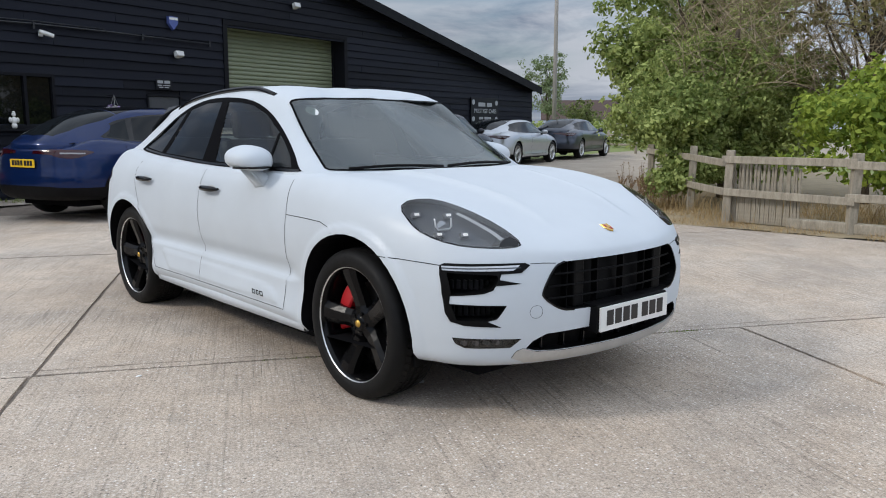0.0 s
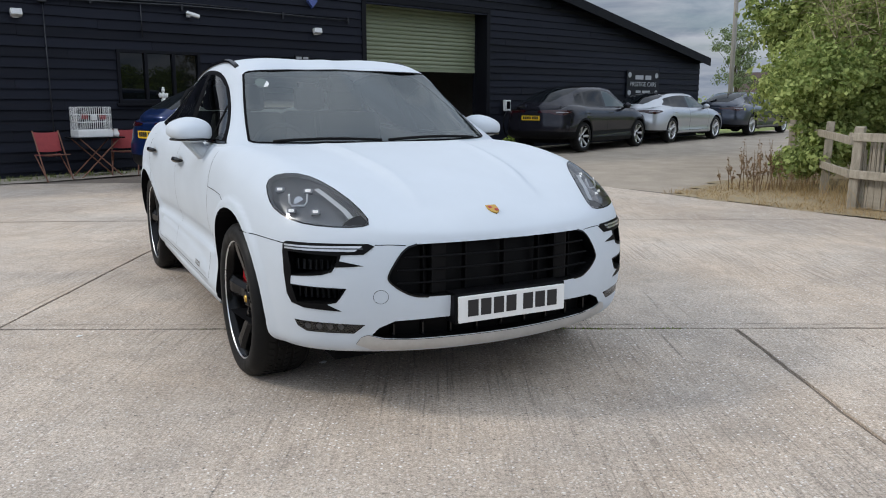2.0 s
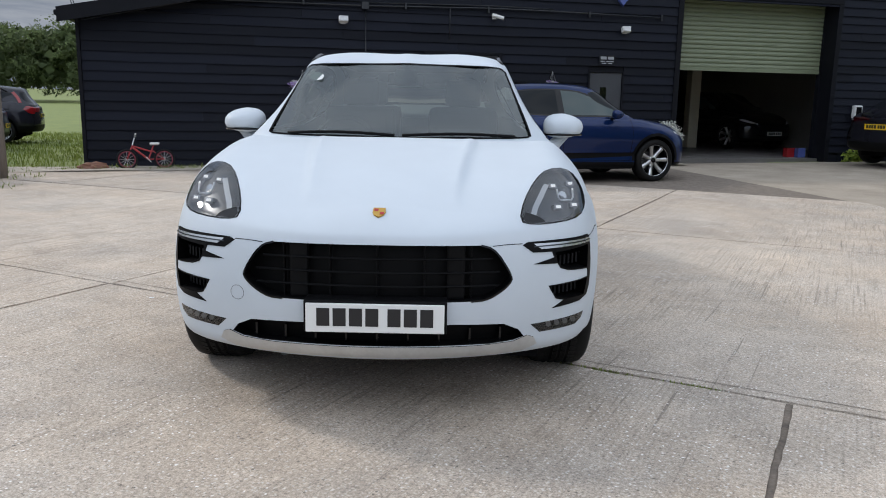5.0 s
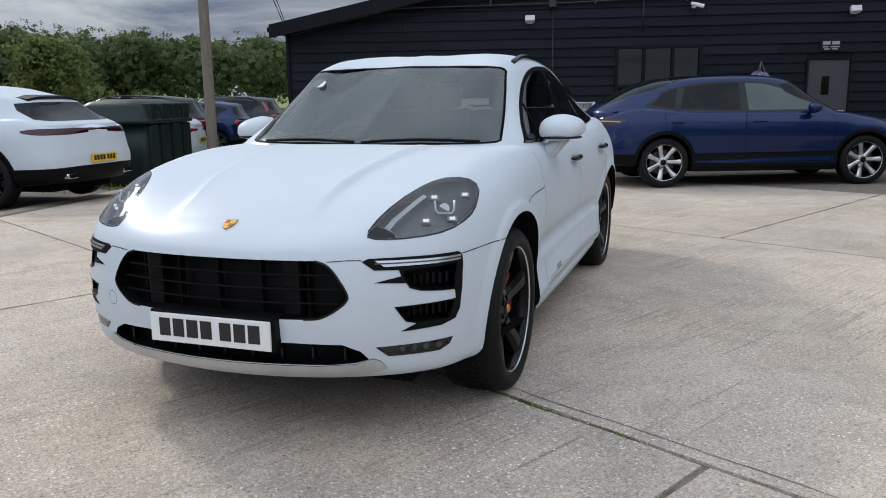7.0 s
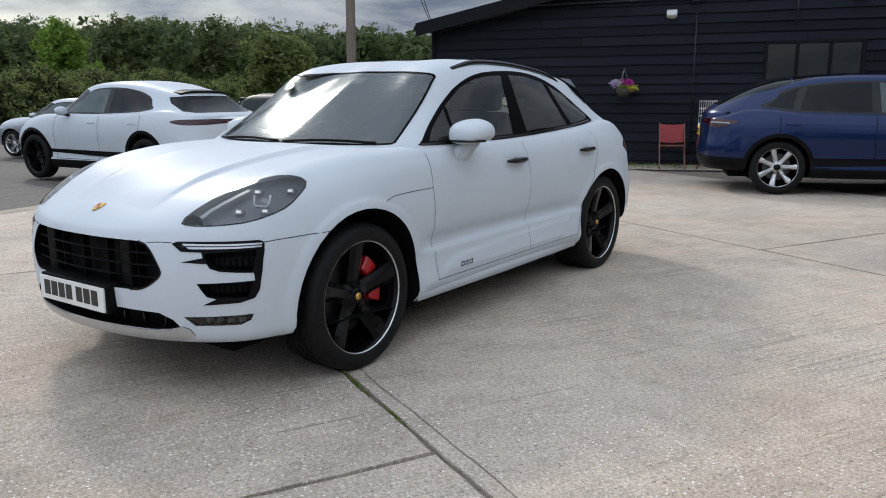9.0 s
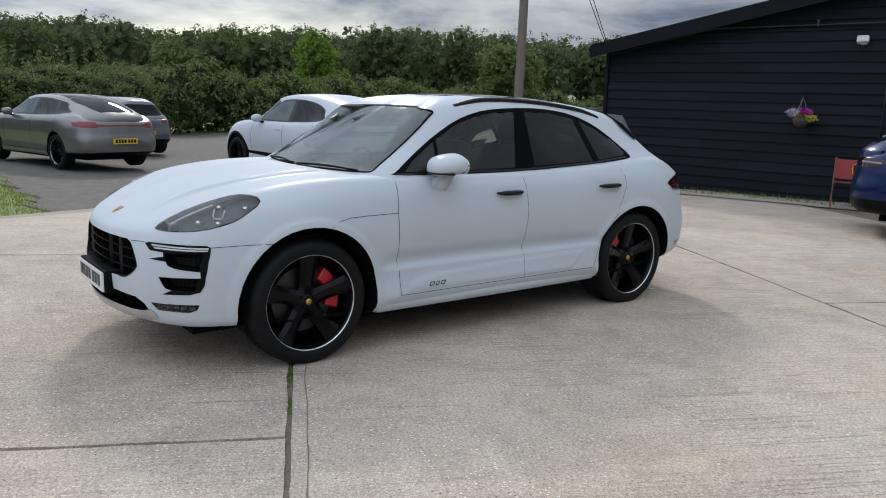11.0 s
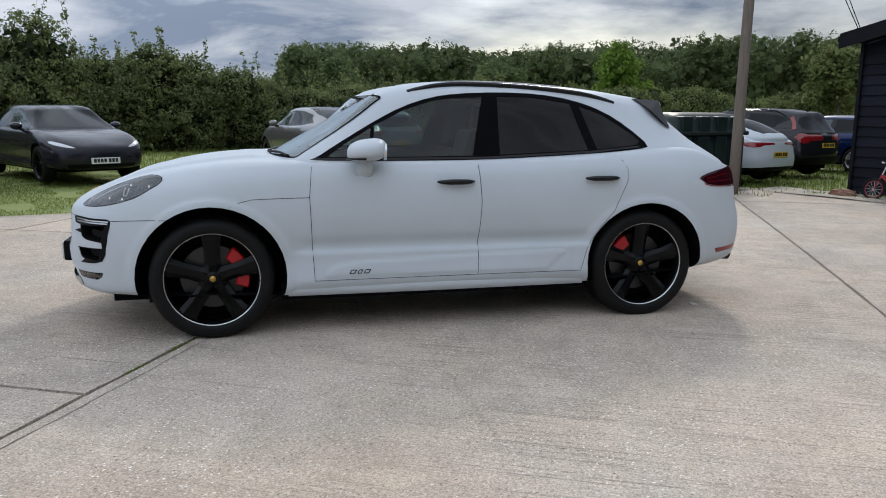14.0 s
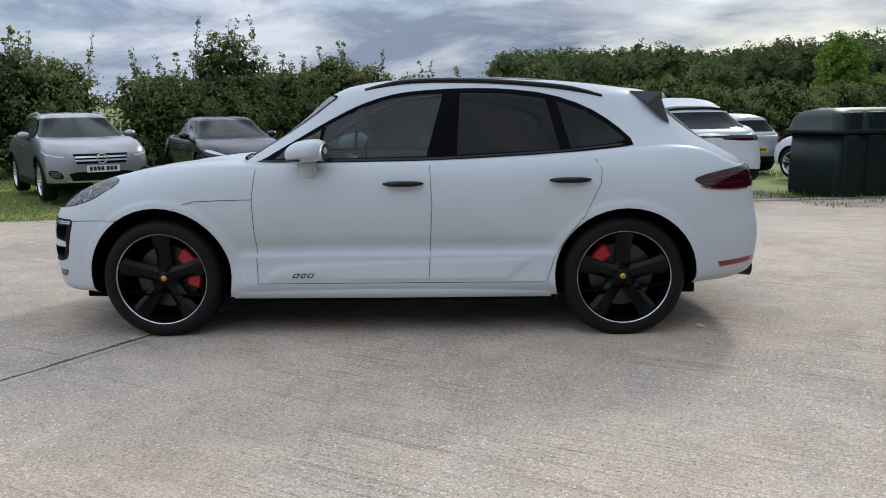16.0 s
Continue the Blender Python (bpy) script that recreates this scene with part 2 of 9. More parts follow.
def barn_board_material():
    m = material("black_stained_weatherboard", (0.012, 0.013, 0.016), 0.55)
    t, s = nodes_of(m)
    at = place_of(t, (0.5, 6, 14), local=False)
    grain = noise_tex(t, at, 3.0, 6, 0.6, 0.3)
    info = t.nodes.new("ShaderNodeObjectInfo")
    f = mixed(t, 0.4, grain, info.outputs["Random"])
    t.links.new(ramp(t, f, [(0.25, (0.0030, 0.0038, 0.0078)), (0.75, (0.0085, 0.0105, 0.0190))]).outputs[0], s.inputs["Base Color"])
    t.links.new(ramp(t, grain, [(0.3, grey(0.5)), (0.7, grey(0.75))]).outputs[0], s.inputs["Roughness"])
    s.inputs["Specular IOR Level"].default_value = 0.17
    bump(t, s, grain, 0.35, 0.006)
    return m


BOARD = barn_board_material()
BLACK_TRIM = worn("black_trim", (0.004, 0.0045, 0.007), (0.009, 0.0095, 0.013), 5, (0.5, 0.75), 0.15)
nodes_of(BLACK_TRIM)[1].inputs["Specular IOR Level"].default_value = 0.14
ROOF_SHEET = worn("roof_sheet", (0.05, 0.052, 0.056), (0.09, 0.09, 0.092), 2, (0.6, 0.8), 0.2)
SHUTTER = worn("olive_roller_shutter", (0.16, 0.185, 0.115), (0.20, 0.225, 0.145), 2.5, (0.4, 0.55), 0.05)
GREY_DOOR = worn("grey_door_paint", (0.035, 0.038, 0.045), (0.05, 0.053, 0.06), 3, (0.45, 0.6), 0.05)
WHITE_PLASTIC = worn("white_plastic", (0.68, 0.68, 0.66), (0.78, 0.78, 0.76), 8, (0.35, 0.5), 0.03)
BLUE_PLASTIC = material("blue_alarm_cover", (0.07, 0.10, 0.3), 0.4)
SIGN_BLACK = material("sign_face", (0.010, 0.011, 0.015), 0.45, 0.0, Specular_IOR_Level=0.15)
SIGN_WHITE = material("sign_letters", (0.34, 0.35, 0.37), 0.4)
GLASS_DARK = material("window_glass", (0.004, 0.005, 0.005), 0.02, 0.0, Specular_IOR_Level=0.4)
INNER_WALL = worn("inner_wall", (0.25, 0.235, 0.2), (0.32, 0.3, 0.26), 1.5, (0.8, 0.9), 0.1)
INNER_FLOOR = worn("inner_floor", (0.10, 0.095, 0.09), (0.15, 0.14, 0.13), 1.5, (0.35, 0.6), 0.05)
COLUMN = worn("cream_column", (0.55, 0.5, 0.38), (0.62, 0.57, 0.45), 3, (0.5, 0.7), 0.05)
POLE_WOOD = worn("weathered_pole", (0.10, 0.082, 0.066), (0.21, 0.175, 0.145), 4, (0.75, 0.95), 0.6, 40, squash=(6, 6, 0.5))
FENCE_WOOD = worn("weathered_fence", (0.19, 0.165, 0.125), (0.42, 0.375, 0.30), 7, (0.75, 0.95), 0.7, 60, squash=(3, 3, 0.6))
RED_CANVAS = worn("red_canvas", (0.23, 0.03, 0.035), (0.30, 0.05, 0.05), 12, (0.75, 0.9), 0.2, 160)
RUSTY = worn("rusty_steel", (0.13, 0.055, 0.035), (0.22, 0.10, 0.06), 18, (0.6, 0.8), 0.2)
STEEL = worn("grey_steel", (0.35, 0.35, 0.35), (0.48, 0.48, 0.47), 20, (0.35, 0.5), 0.05, metal=0.9)
TANK_GREEN = worn("dark_green_tank_plastic", (0.007, 0.014, 0.013), (0.014, 0.025, 0.023), 3, (0.35, 0.5), 0.08)
nodes_of(TANK_GREEN)[1].inputs["Specular IOR Level"].default_value = 0.22
BARK = worn("bark", (0.06, 0.045, 0.032), (0.14, 0.11, 0.08), 6, (0.85, 0.95), 0.7, 40, squash=(4, 4, 0.7))
HEDGE_LEAF = leafy("hedge_leaf", (0.075, 0.104, 0.044), (0.25, 0.29, 0.115))
TREE_LEAF = leafy("ash_leaf", (0.12, 0.18, 0.045), (0.54, 0.60, 0.22))
BRAMBLE_LEAF = leafy("bramble_leaf", (0.10, 0.175, 0.028), (0.46, 0.54, 0.10))
WOOD_LEAF = leafy("woodland_leaf", (0.062, 0.088, 0.038), (0.18, 0.225, 0.095), 0.7)
LIME_LEAF = leafy("bright_leaf", (0.09, 0.16, 0.025), (0.19, 0.29, 0.05))
WHITE_FLOWER = leafy("pale_flowers", (0.5, 0.5, 0.46), (0.75, 0.75, 0.7))
PINK_FLOWER = leafy("magenta_petals", (0.42, 0.02, 0.28), (0.62, 0.10, 0.45))
LILAC_FLOWER = leafy("lilac_petals", (0.35, 0.25, 0.5), (0.55, 0.42, 0.68))
YELLOW_FLOWER = leafy("yellow_petals", (0.5, 0.45, 0.06), (0.62, 0.6, 0.16))


# ---------------------------------------------------------------- mesh helpers
def mesh_of(name, verts, faces, mat, smooth=False, mats=None, index=None):
    me = bpy.data.meshes.new(name)
    me.from_pydata([tuple(v) for v in verts], [], [tuple(f) for f in faces])
    for one in (mats or [mat]):
        me.materials.append(one)
    if index is not None:
        me.polygons.foreach_set("material_index", list(index))
    if smooth:
        me.polygons.foreach_set("use_smooth", [True] * len(me.polygons))
    me.update()
    return me


def under(ob, parent, label=""):
    if parent is not None:
        ob.parent = parent
    if label:
        ob["label"] = label
    return ob


def part(name, bm, mat, parent=None, label="", smooth=False):
    """Links a bmesh as one mesh object under a thing or a part."""
    me = bpy.data.meshes.new(name)
    bmesh.ops.recalc_face_normals(bm, faces=bm.faces)
    bm.to_mesh(me)
    bm.free()
    me.materials.append(mat)
    if smooth:
        me.polygons.foreach_set("use_smooth", [True] * len(me.polygons))
    return under(new(name, me), parent, label)


def raw(name, verts, faces, mat, parent=None, label="", smooth=False):
    return under(new(name, mesh_of(name, verts, faces, mat, smooth)), parent, label)


def thing(name, at, label, category, group="", turn=0.0, kind=""):
    e = new(name)
    e.empty_display_size = 0.1
    e.matrix_world = pose(*at, 0, 0, turn)
    return tagged(e, label, category, group, kind)


def put_box(bm, lo, hi, bevel=0.0, m=None):
    """A box between two corners, its edges rounded by bevel."""
    got = bmesh.ops.create_cube(bm, size=1.0)["verts"]
    c = [(a + b) / 2 for a, b in zip(lo, hi)]
    d = [max(abs(b - a), 1e-4) for a, b in zip(lo, hi)]
    for v in got:
        v.co = Vector((c[0] + v.co.x * d[0], c[1] + v.co.y * d[1], c[2] + v.co.z * d[2]))
    if bevel:
        es = {e for v in got for e in v.link_edges}
        r = bmesh.ops.bevel(bm, geom=list(es), offset=min(bevel, min(d) * 0.45), segments=2, affect="EDGES", profile=0.6)
        got = list({v for f in r["faces"] for v in f.verts} | {v for v in got if v.is_valid})
    if m is not None:
        for v in got:
            if v.is_valid:
                v.co = m @ v.co
    return got


def box(name, lo, hi, mat, parent=None, label="", bevel=0.006):
    bm = bmesh.new()
    put_box(bm, lo, hi, bevel)
    return part(name, bm, mat, parent, label)


def put_tube(bm, a, b, r, r2=None, sides=10, caps=True):
    a, b = Vector(a), Vector(b)
    d = b - a
    r2 = r if r2 is None else r2
    q = d.to_track_quat("Z", "Y").to_matrix().to_4x4()
    bmesh.ops.create_cone(bm, cap_ends=caps, segments=sides, radius1=r, radius2=r2, depth=d.length,
                          matrix=Matrix.Translation((a + b) / 2) @ q)


def sweep(points, r, sides=8, closed=False, taper=None):
    """Vertices and faces of a round tube along points."""
    pts = [Vector(p) for p in points]
    n = len(pts)
    vs, fs = [], []
    last = None
    for i, p in enumerate(pts):
        a, b = pts[(i - 1) % n] if closed or i else pts[0], pts[(i + 1) % n] if closed or i < n - 1 else pts[-1]
        d = (b - a).normalized()
        if last is None:
            side = d.orthogonal().normalized()
        else:
            side = (last - d * last.dot(d)).normalized()
        last = side
        up = d.cross(side)
        rr = r if taper is None else r * taper[i]
        for k in range(sides):
            w = 2 * math.pi * k / sides
            vs.append(p + (side * math.cos(w) + up * math.sin(w)) * rr)
    rings = n if closed else n - 1
    for i in range(rings):
        for k in range(sides):
            a, b = i * sides + k, i * sides + (k + 1) % sides
            c, d2 = ((i + 1) % n) * sides + (k + 1) % sides, ((i + 1) % n) * sides + k
            fs.append((a, b, c, d2))
    if not closed:
        fs.append(tuple(range(sides))[::-1])
        fs.append(tuple(range((n - 1) * sides, n * sides)))
    return vs, fs


def tube(name, points, r, mat, parent=None, label="", sides=8, closed=False, taper=None):
    vs, fs = sweep(points, r, sides, closed, taper)
    return raw(name, vs, fs, mat, parent, label, True)


def lathe(name, profile, mat, parent=None, label="", steps=24, axis="Z", m=None, smooth=True):
    """A turned form: profile of (radius, height)."""
    vs, fs = [], []
    for i in range(steps):
        w = 2 * math.pi * i / steps
        c, s = math.cos(w), math.sin(w)
        for r, h in profile:
            v = Vector((r * c, r * s, h)) if axis == "Z" else Vector((r * c, h, r * s))
            vs.append(m @ v if m else v)
    k = len(profile)
    for i in range(steps):
        j = (i + 1) % steps
        for a in range(k - 1):
            fs.append((i * k + a, j * k + a, j * k + a + 1, i * k + a + 1))
    return raw(name, vs, fs, mat, parent, label, smooth)


def bars(name, parent, mat, at, width, height, words, depth=0.002, label="", slant=0.0):
    """Plain bars in place of writing: words are widths, in shares of the whole."""
    total = sum(abs(w) for w in words)
    x = -width / 2
    for w in words:
        step = width * abs(w) / total
        if w > 0:
            bm = bmesh.new()
            for v in put_box(bm, (x, -depth, -height / 2), (x + step, 0, height / 2)):
                v.co.x += slant * v.co.z
                v.co = at @ v.co
            part(name, bm, mat, parent, label)
        x += step


# ---------------------------------------------------------------- ground
def smooth01(a, b, v):
    k = min(1.0, max(0.0, (v - a) / (b - a)))
    return k * k * (3 - 2 * k)


def ground_z(x, y):
    """The yard falls gently to the west end of the barn."""
    k = 0.011 * (x - 8) * smooth01(4, 13, y)
    return min(0.26, max(-0.16, k))


def sheet(name, x0, x1, y0, y1, nx, ny, mat, lift=0.0, inside=None, rough=0.0):
    vs, fs, ids = [], [], {}
    for i in range(nx + 1):
        for j in range(ny + 1):
            x, y = x0 + (x1 - x0) * i / nx, y0 + (y1 - y0) * j / ny
            z = ground_z(x, y) + lift + (rough * noise.noise((x * 0.8, y * 0.8, 3.0)) if rough else 0)
            ids[i, j] = len(vs)
            vs.append((x, y, z))
    for i in range(nx):
        for j in range(ny):
            x, y = x0 + (x1 - x0) * (i + 0.5) / nx, y0 + (y1 - y0) * (j + 0.5) / ny
            if inside is None or inside(x, y):
                fs.append((ids[i, j], ids[i + 1, j], ids[i + 1, j + 1], ids[i, j + 1]))
    return raw(name, vs, fs, mat, None, "", True)

# the open ground, one sheet to the horizon, rising to the wooded ridge in the west
def open_ground():
    near = [-60, -50, -42, -36] + [-32 + 1.25 * k for k in range(50)] + [34, 40, 48, 58]
    far_lo, far_hi = [-3000, -1500, -700, -400, -260, -180, -120, -85], [80, 120, 180, 300, 600, 1500, 3000]
    xs = far_lo + near + far_hi
    vs, fs = [], []
    for x in xs:
        for y in xs:
            d = max(0.0, -x - 60)
            hill = 8.0 * smooth01(40, 230, d)
            vs.append((x, y, ground_z(x, y) - 0.06 + hill))
    n = len(xs)
    for i in range(n - 1):
        for j in range(n - 1):
            fs.append((i * n + j, (i + 1) * n + j, (i + 1) * n + j + 1, i * n + j + 1))
    return tagged(raw("ground", vs, fs, GRASS_SOIL, smooth=True), "green rough grass field reaching to a wooded rise", "ground", kind="structure")


open_ground()
tagged(sheet("gravel_yard", -22, 14.5, 2.4, 46, 150, 180, GRAVEL, -0.045,
             lambda x, y: (x > -1.9 and y < 14.6) or (x <= -1.9 and y > 3.3 - 0.26 * (x + 1.9) + 0.3 * noise.noise((x * 0.9, y * 0.9, 0)) and y < 11.3 + max(0, -x - 6)), 0.012),
       "grey-brown loose gravel yard with worn patches", "gravel yard", kind="structure")
tagged(sheet("road", -1.9, 70, -14, 13.6, 60, 36, TARMAC, -0.014, lambda x, y: (y > 4.5 and x > -1.9) or (-1.9 < x < 10.4)),
       "worn pale brown tarmac and grit drive", "driveway", kind="structure")
tagged(sheet("barn_edge_gravel", -1.5, 12.0, 13.05, 14.1, 30, 3, PALE_GRAVEL, 0.012, None, 0.02),
       "narrow strip of pale gravel along the barn wall", "gravel strip", kind="structure")

# concrete slabs, laid diagonally to the barn
SLAB_TURN = radians(-40.3)
SD, SN = Vector((math.cos(SLAB_TURN), math.sin(SLAB_TURN))), Vector((-math.sin(SLAB_TURN), math.cos(SLAB_TURN)))
pavement = thing("pavement", (0, 0, 0), "pale brushed concrete yard of large slabs with dark joints", "pavement", kind="structure")


def slab(d0, d1, n0, n1):
    gap = 0.014
    bm = bmesh.new()
    mid = SD * (d0 + d1) / 2 + SN * (n0 + n1) / 2
    cell = 0.075 if (mid - Vector((5.2, 1.5))).length < 7.5 else 0.28
    kd, kn = max(2, int((d1 - d0) / cell)), max(2, int((n1 - n0) / cell))
    lift, row_seed = random.uniform(-0.002, 0.003), random.random() * 9
    grid = []
    for i in range(kd + 1):
        row = []
        for j in range(kn + 1):
            d = d0 + gap + (d1 - d0 - 2 * gap) * i / kd
            n = n0 + gap + (n1 - n0 - 2 * gap) * j / kn
            edge = 0.008 * noise.noise((d * 3.1, n * 3.1, row_seed)) + 0.008 * noise.noise((d * 13, n * 13, row_seed)) + 0.004 * noise.noise((d * 1.1, n * 1.1, 5.0))
            p = SD * (d + edge * (i in (0, kd))) + SN * (n + edge * (j in (0, kn)))
            row.append(bm.verts.new((p.x, p.y, ground_z(p.x, p.y) + lift)))
        grid.append(row)
    for i in range(kd):
        for j in range(kn):
            bm.faces.new((grid[i][j], grid[i + 1][j], grid[i + 1][j + 1], grid[i][j + 1]))
    for co, no in (((-1.65, 0, 0), (-1, 0.03, 0)), ((0, 13.3, 0), (0, 1, 0)), ((10.55, 1.5, 0), (1, -0.12, 0))):
        geom = bm.verts[:] + bm.edges[:] + bm.faces[:]
        bmesh.ops.bisect_plane(bm, geom=geom, plane_co=co, plane_no=no, clear_outer=True)
    if not bm.faces:
        bm.free()
        return
    rim = [e for e in bm.edges if e.is_boundary]
    got = bmesh.ops.extrude_edge_only(bm, edges=rim)["geom"]
    for v in got:
        if isinstance(v, bmesh.types.BMVert):
            v.co.z -= 0.05
    part("slab", bm, CONCRETE, pavement)


for row, n0 in enumerate((-16.95, -12.70, -8.45, -4.20, 0.05, 4.30, 8.57)):
    n1 = n0 + (4.27 if n0 > 4 else 4.25)
    step = 8.5 if row in (5, 6) else 4.25
    start = -0.69 - 3 * 8.5 if row == 5 else (1.4 - 3 * 8.5 if row == 6 else 3.55 - 5 * 4.25)
    d = start
    while d < 24:
        slab(d, d + step, n0, n1)
        d += step
# dark filler under the joints
tagged(sheet("joint_bed", -1.62, 11.2, -20, 13.25, 26, 60, JOINT, -0.0095), "dark mossy filler in the concrete joints", "joint filler", kind="structure")

# ---------------------------------------------------------------- barn
WALL = 14.09                      # the weatherboarded gable wall that faces the yard
BX0, BX1, RIDGE = 0.06, 26.3, 13.1
EAVE, SLOPE = 2.72, 0.2


def roof_z(x):
    return EAVE + SLOPE * (min(x, 2 * RIDGE - x) - BX0)


barn = thing("barn", (0, 0, 0), "long black weatherboarded barn with a low-pitched roof", "barn", kind="structure")
OPENINGS = [(12.16, 16.05, -1, 3.58), (10.05, 10.87, -1, 1.97), (6.50, 8.13, 1.27, 2.26)]
ROW = 0.182


def gable_wall():
    """The wall behind the boards, 0.2 m thick, with its openings through it."""
    bm = bmesh.new()
    y0, y1 = WALL + 0.035, WALL + 0.22
    xs = sorted({BX0, BX1, RIDGE, *[o[0] for o in OPENINGS], *[o[1] for o in OPENINGS]})
    for a, b in zip(xs, xs[1:]):
        mid = (a + b) / 2
        holes = [o for o in OPENINGS if o[0] < mid < o[1]]
        spans = [(-0.3, None)] if not holes else ([(-0.3, holes[0][2])] if holes[0][2] > 0 else []) + [(holes[0][3], None)]
        for z0, z1 in spans:
            pts = [(a, z0), (b, z0), (b, z1 if z1 else roof_z(b)), (a, z1 if z1 else roof_z(a))]
            vs = [bm.verts.new((x, y, z)) for y in (y0, y1) for x, z in pts]
            bm.faces.new(vs[0:4])
            bm.faces.new(vs[7:3:-1])
            for k in range(4):
                bm.faces.new((vs[k], vs[k + 4], vs[(k + 1) % 4 + 4], vs[(k + 1) % 4]))
    part("gable_wall", bm, BLACK_TRIM, barn)


gable_wall()


def board(x0, x1, z, top):
    """One feather-edged board: thick and proud at its foot."""
    def clip(x, zz):
        return min(zz, roof_z(x) - 0.02)
    y = WALL
    za, zb = clip(x0, top), clip(x1, top)
    if za <= z + 0.01 and zb <= z + 0.01:
        return
    za, zb = max(za, z + 0.004), max(zb, z + 0.004)
    w, seed = random.uniform(-0.006, 0.006), random.random() * 50
    n = max(1, int((x1 - x0) / 0.3))
    vs, fs = [], []
    for i in range(n + 1):
        k = i / n
        x, zt = x0 + (x1 - x0) * k, za + (zb - za) * k
        sag = 0.011 * noise.noise((x * 0.9, seed, 0)) + 0.005 * noise.noise((x * 4.0, seed, 7))
        bow = w * (1 - 0.6 * k) + 0.006 * noise.noise((x * 0.7, seed, 3))
        vs += [(x, y - 0.006 + bow, z + sag), (x, y + 0.024, zt), (x, y + 0.034, zt), (x, y + 0.034, z + sag)]
    for i in range(n):
        for j in range(4):
            fs.append((4 * i + j, 4 * i + 4 + j, 4 * i + 4 + (j + 1) % 4, 4 * i + (j + 1) % 4))
    fs += [(0, 1, 2, 3), (4 * n + 3, 4 * n + 2, 4 * n + 1, 4 * n)]
    raw("board", vs, fs, BOARD, barn)


def boards():
    z = -0.12
    k = 0
    while z < roof_z(RIDGE):
        cuts = [BX0 - 0.01]
        x = BX0 + 2.0 + (k * 1.7) % 4.2
        while x < BX1:
            cuts.append(x)
            x += 4.2 + 0.35 * math.sin(k * 3.1 + x)
        cuts.append(BX1 + 0.01)
        for a, b in zip(cuts, cuts[1:]):
            runs = [(a + 0.002, b - 0.002)]
            for o0, o1, oz0, oz1 in OPENINGS:
                if oz0 < z + ROW * 0.6 and z + ROW * 0.4 < oz1:
                    nxt = []
                    for r0, r1 in runs:
                        if o1 <= r0 or o0 >= r1:
                            nxt.append((r0, r1))
                        else:
                            if r0 < o0:
                                nxt.append((r0, o0))
                            if o1 < r1:
                                nxt.append((o1, r1))
                    runs = nxt
            for r0, r1 in runs:
                if r1 - r0 > 0.03 and max(roof_z(r0), roof_z(r1)) > z + 0.03:
                    # the sloping ends stop at the verge
                    if roof_z(r0) < z + 0.02:
                        r0 = max(r0, BX0 + (z + 0.02 - EAVE) / SLOPE)
                    if roof_z(r1) < z + 0.02:
                        r1 = min(r1, 2 * RIDGE - BX0 - (z + 0.02 - EAVE) / SLOPE)
                    board(r0, r1, z, z + ROW + 0.012)
        z += ROW
        k += 1


boards()


def roof():
    for side in (-1, 1):
        bm = bmesh.new()
        y0, y1 = WALL - 0.28, WALL + 22
        pts = []
        for y in (y0, y1):
            for x in (RIDGE, RIDGE + side * (RIDGE - BX0 + 0.3)):
                zz = EAVE + SLOPE * (RIDGE - BX0 - abs(x - RIDGE))
                pts += [(x, y, zz + 0.03), (x, y, zz + 0.11)]
        v = [bm.verts.new(p) for p in pts]
        for f in ((0, 1, 3, 2), (4, 6, 7, 5), (0, 4, 5, 1), (2, 3, 7, 6), (1, 5, 7, 3), (0, 2, 6, 4)):
            bm.faces.new([v[k] for k in f])
        part("roof", bm, ROOF_SHEET, barn)
        bm = bmesh.new()
        for y in (WALL - 0.31,):
            v = []
            for yy in (y, y + 0.03):
                for x in (RIDGE, RIDGE + side * (RIDGE - BX0 + 0.32)):
                    zz = EAVE + SLOPE * (RIDGE - BX0 - abs(x - RIDGE))
                    v += [bm.verts.new((x, yy, zz - 0.13)), bm.verts.new((x, yy, zz + 0.13))]
            for f in ((0, 1, 3, 2), (4, 6, 7, 5), (0, 4, 5, 1), (2, 3, 7, 6), (1, 5, 7, 3), (0, 2, 6, 4)):
                bm.faces.new([v[k] for k in f])
        part("barge_board", bm, BLACK_TRIM, barn)
        x = RIDGE + side * (RIDGE - BX0 + 0.31)
        box("eaves_gutter", (x - 0.06, WALL - 0.3, EAVE - 0.08), (x + 0.06, WALL + 22, EAVE + 0.02), BLACK_TRIM, barn, bevel=0.03)
        xs = BX0 if side < 0 else BX1
        box("side_wall", (xs - 0.0, WALL + 0.23, -0.3), (xs + 0.2 * -side, WALL + 22, EAVE - 0.02), BLACK_TRIM, barn)
    box("corner_post", (BX0 - 0.075, WALL - 0.035, -0.2), (BX0 - 0.012, WALL + 0.22, EAVE - 0.04), BLACK_TRIM, barn)
    box("back_wall", (BX0, WALL + 21.8, -0.3), (BX1, WALL + 22, EAVE), BLACK_TRIM, barn)


roof()


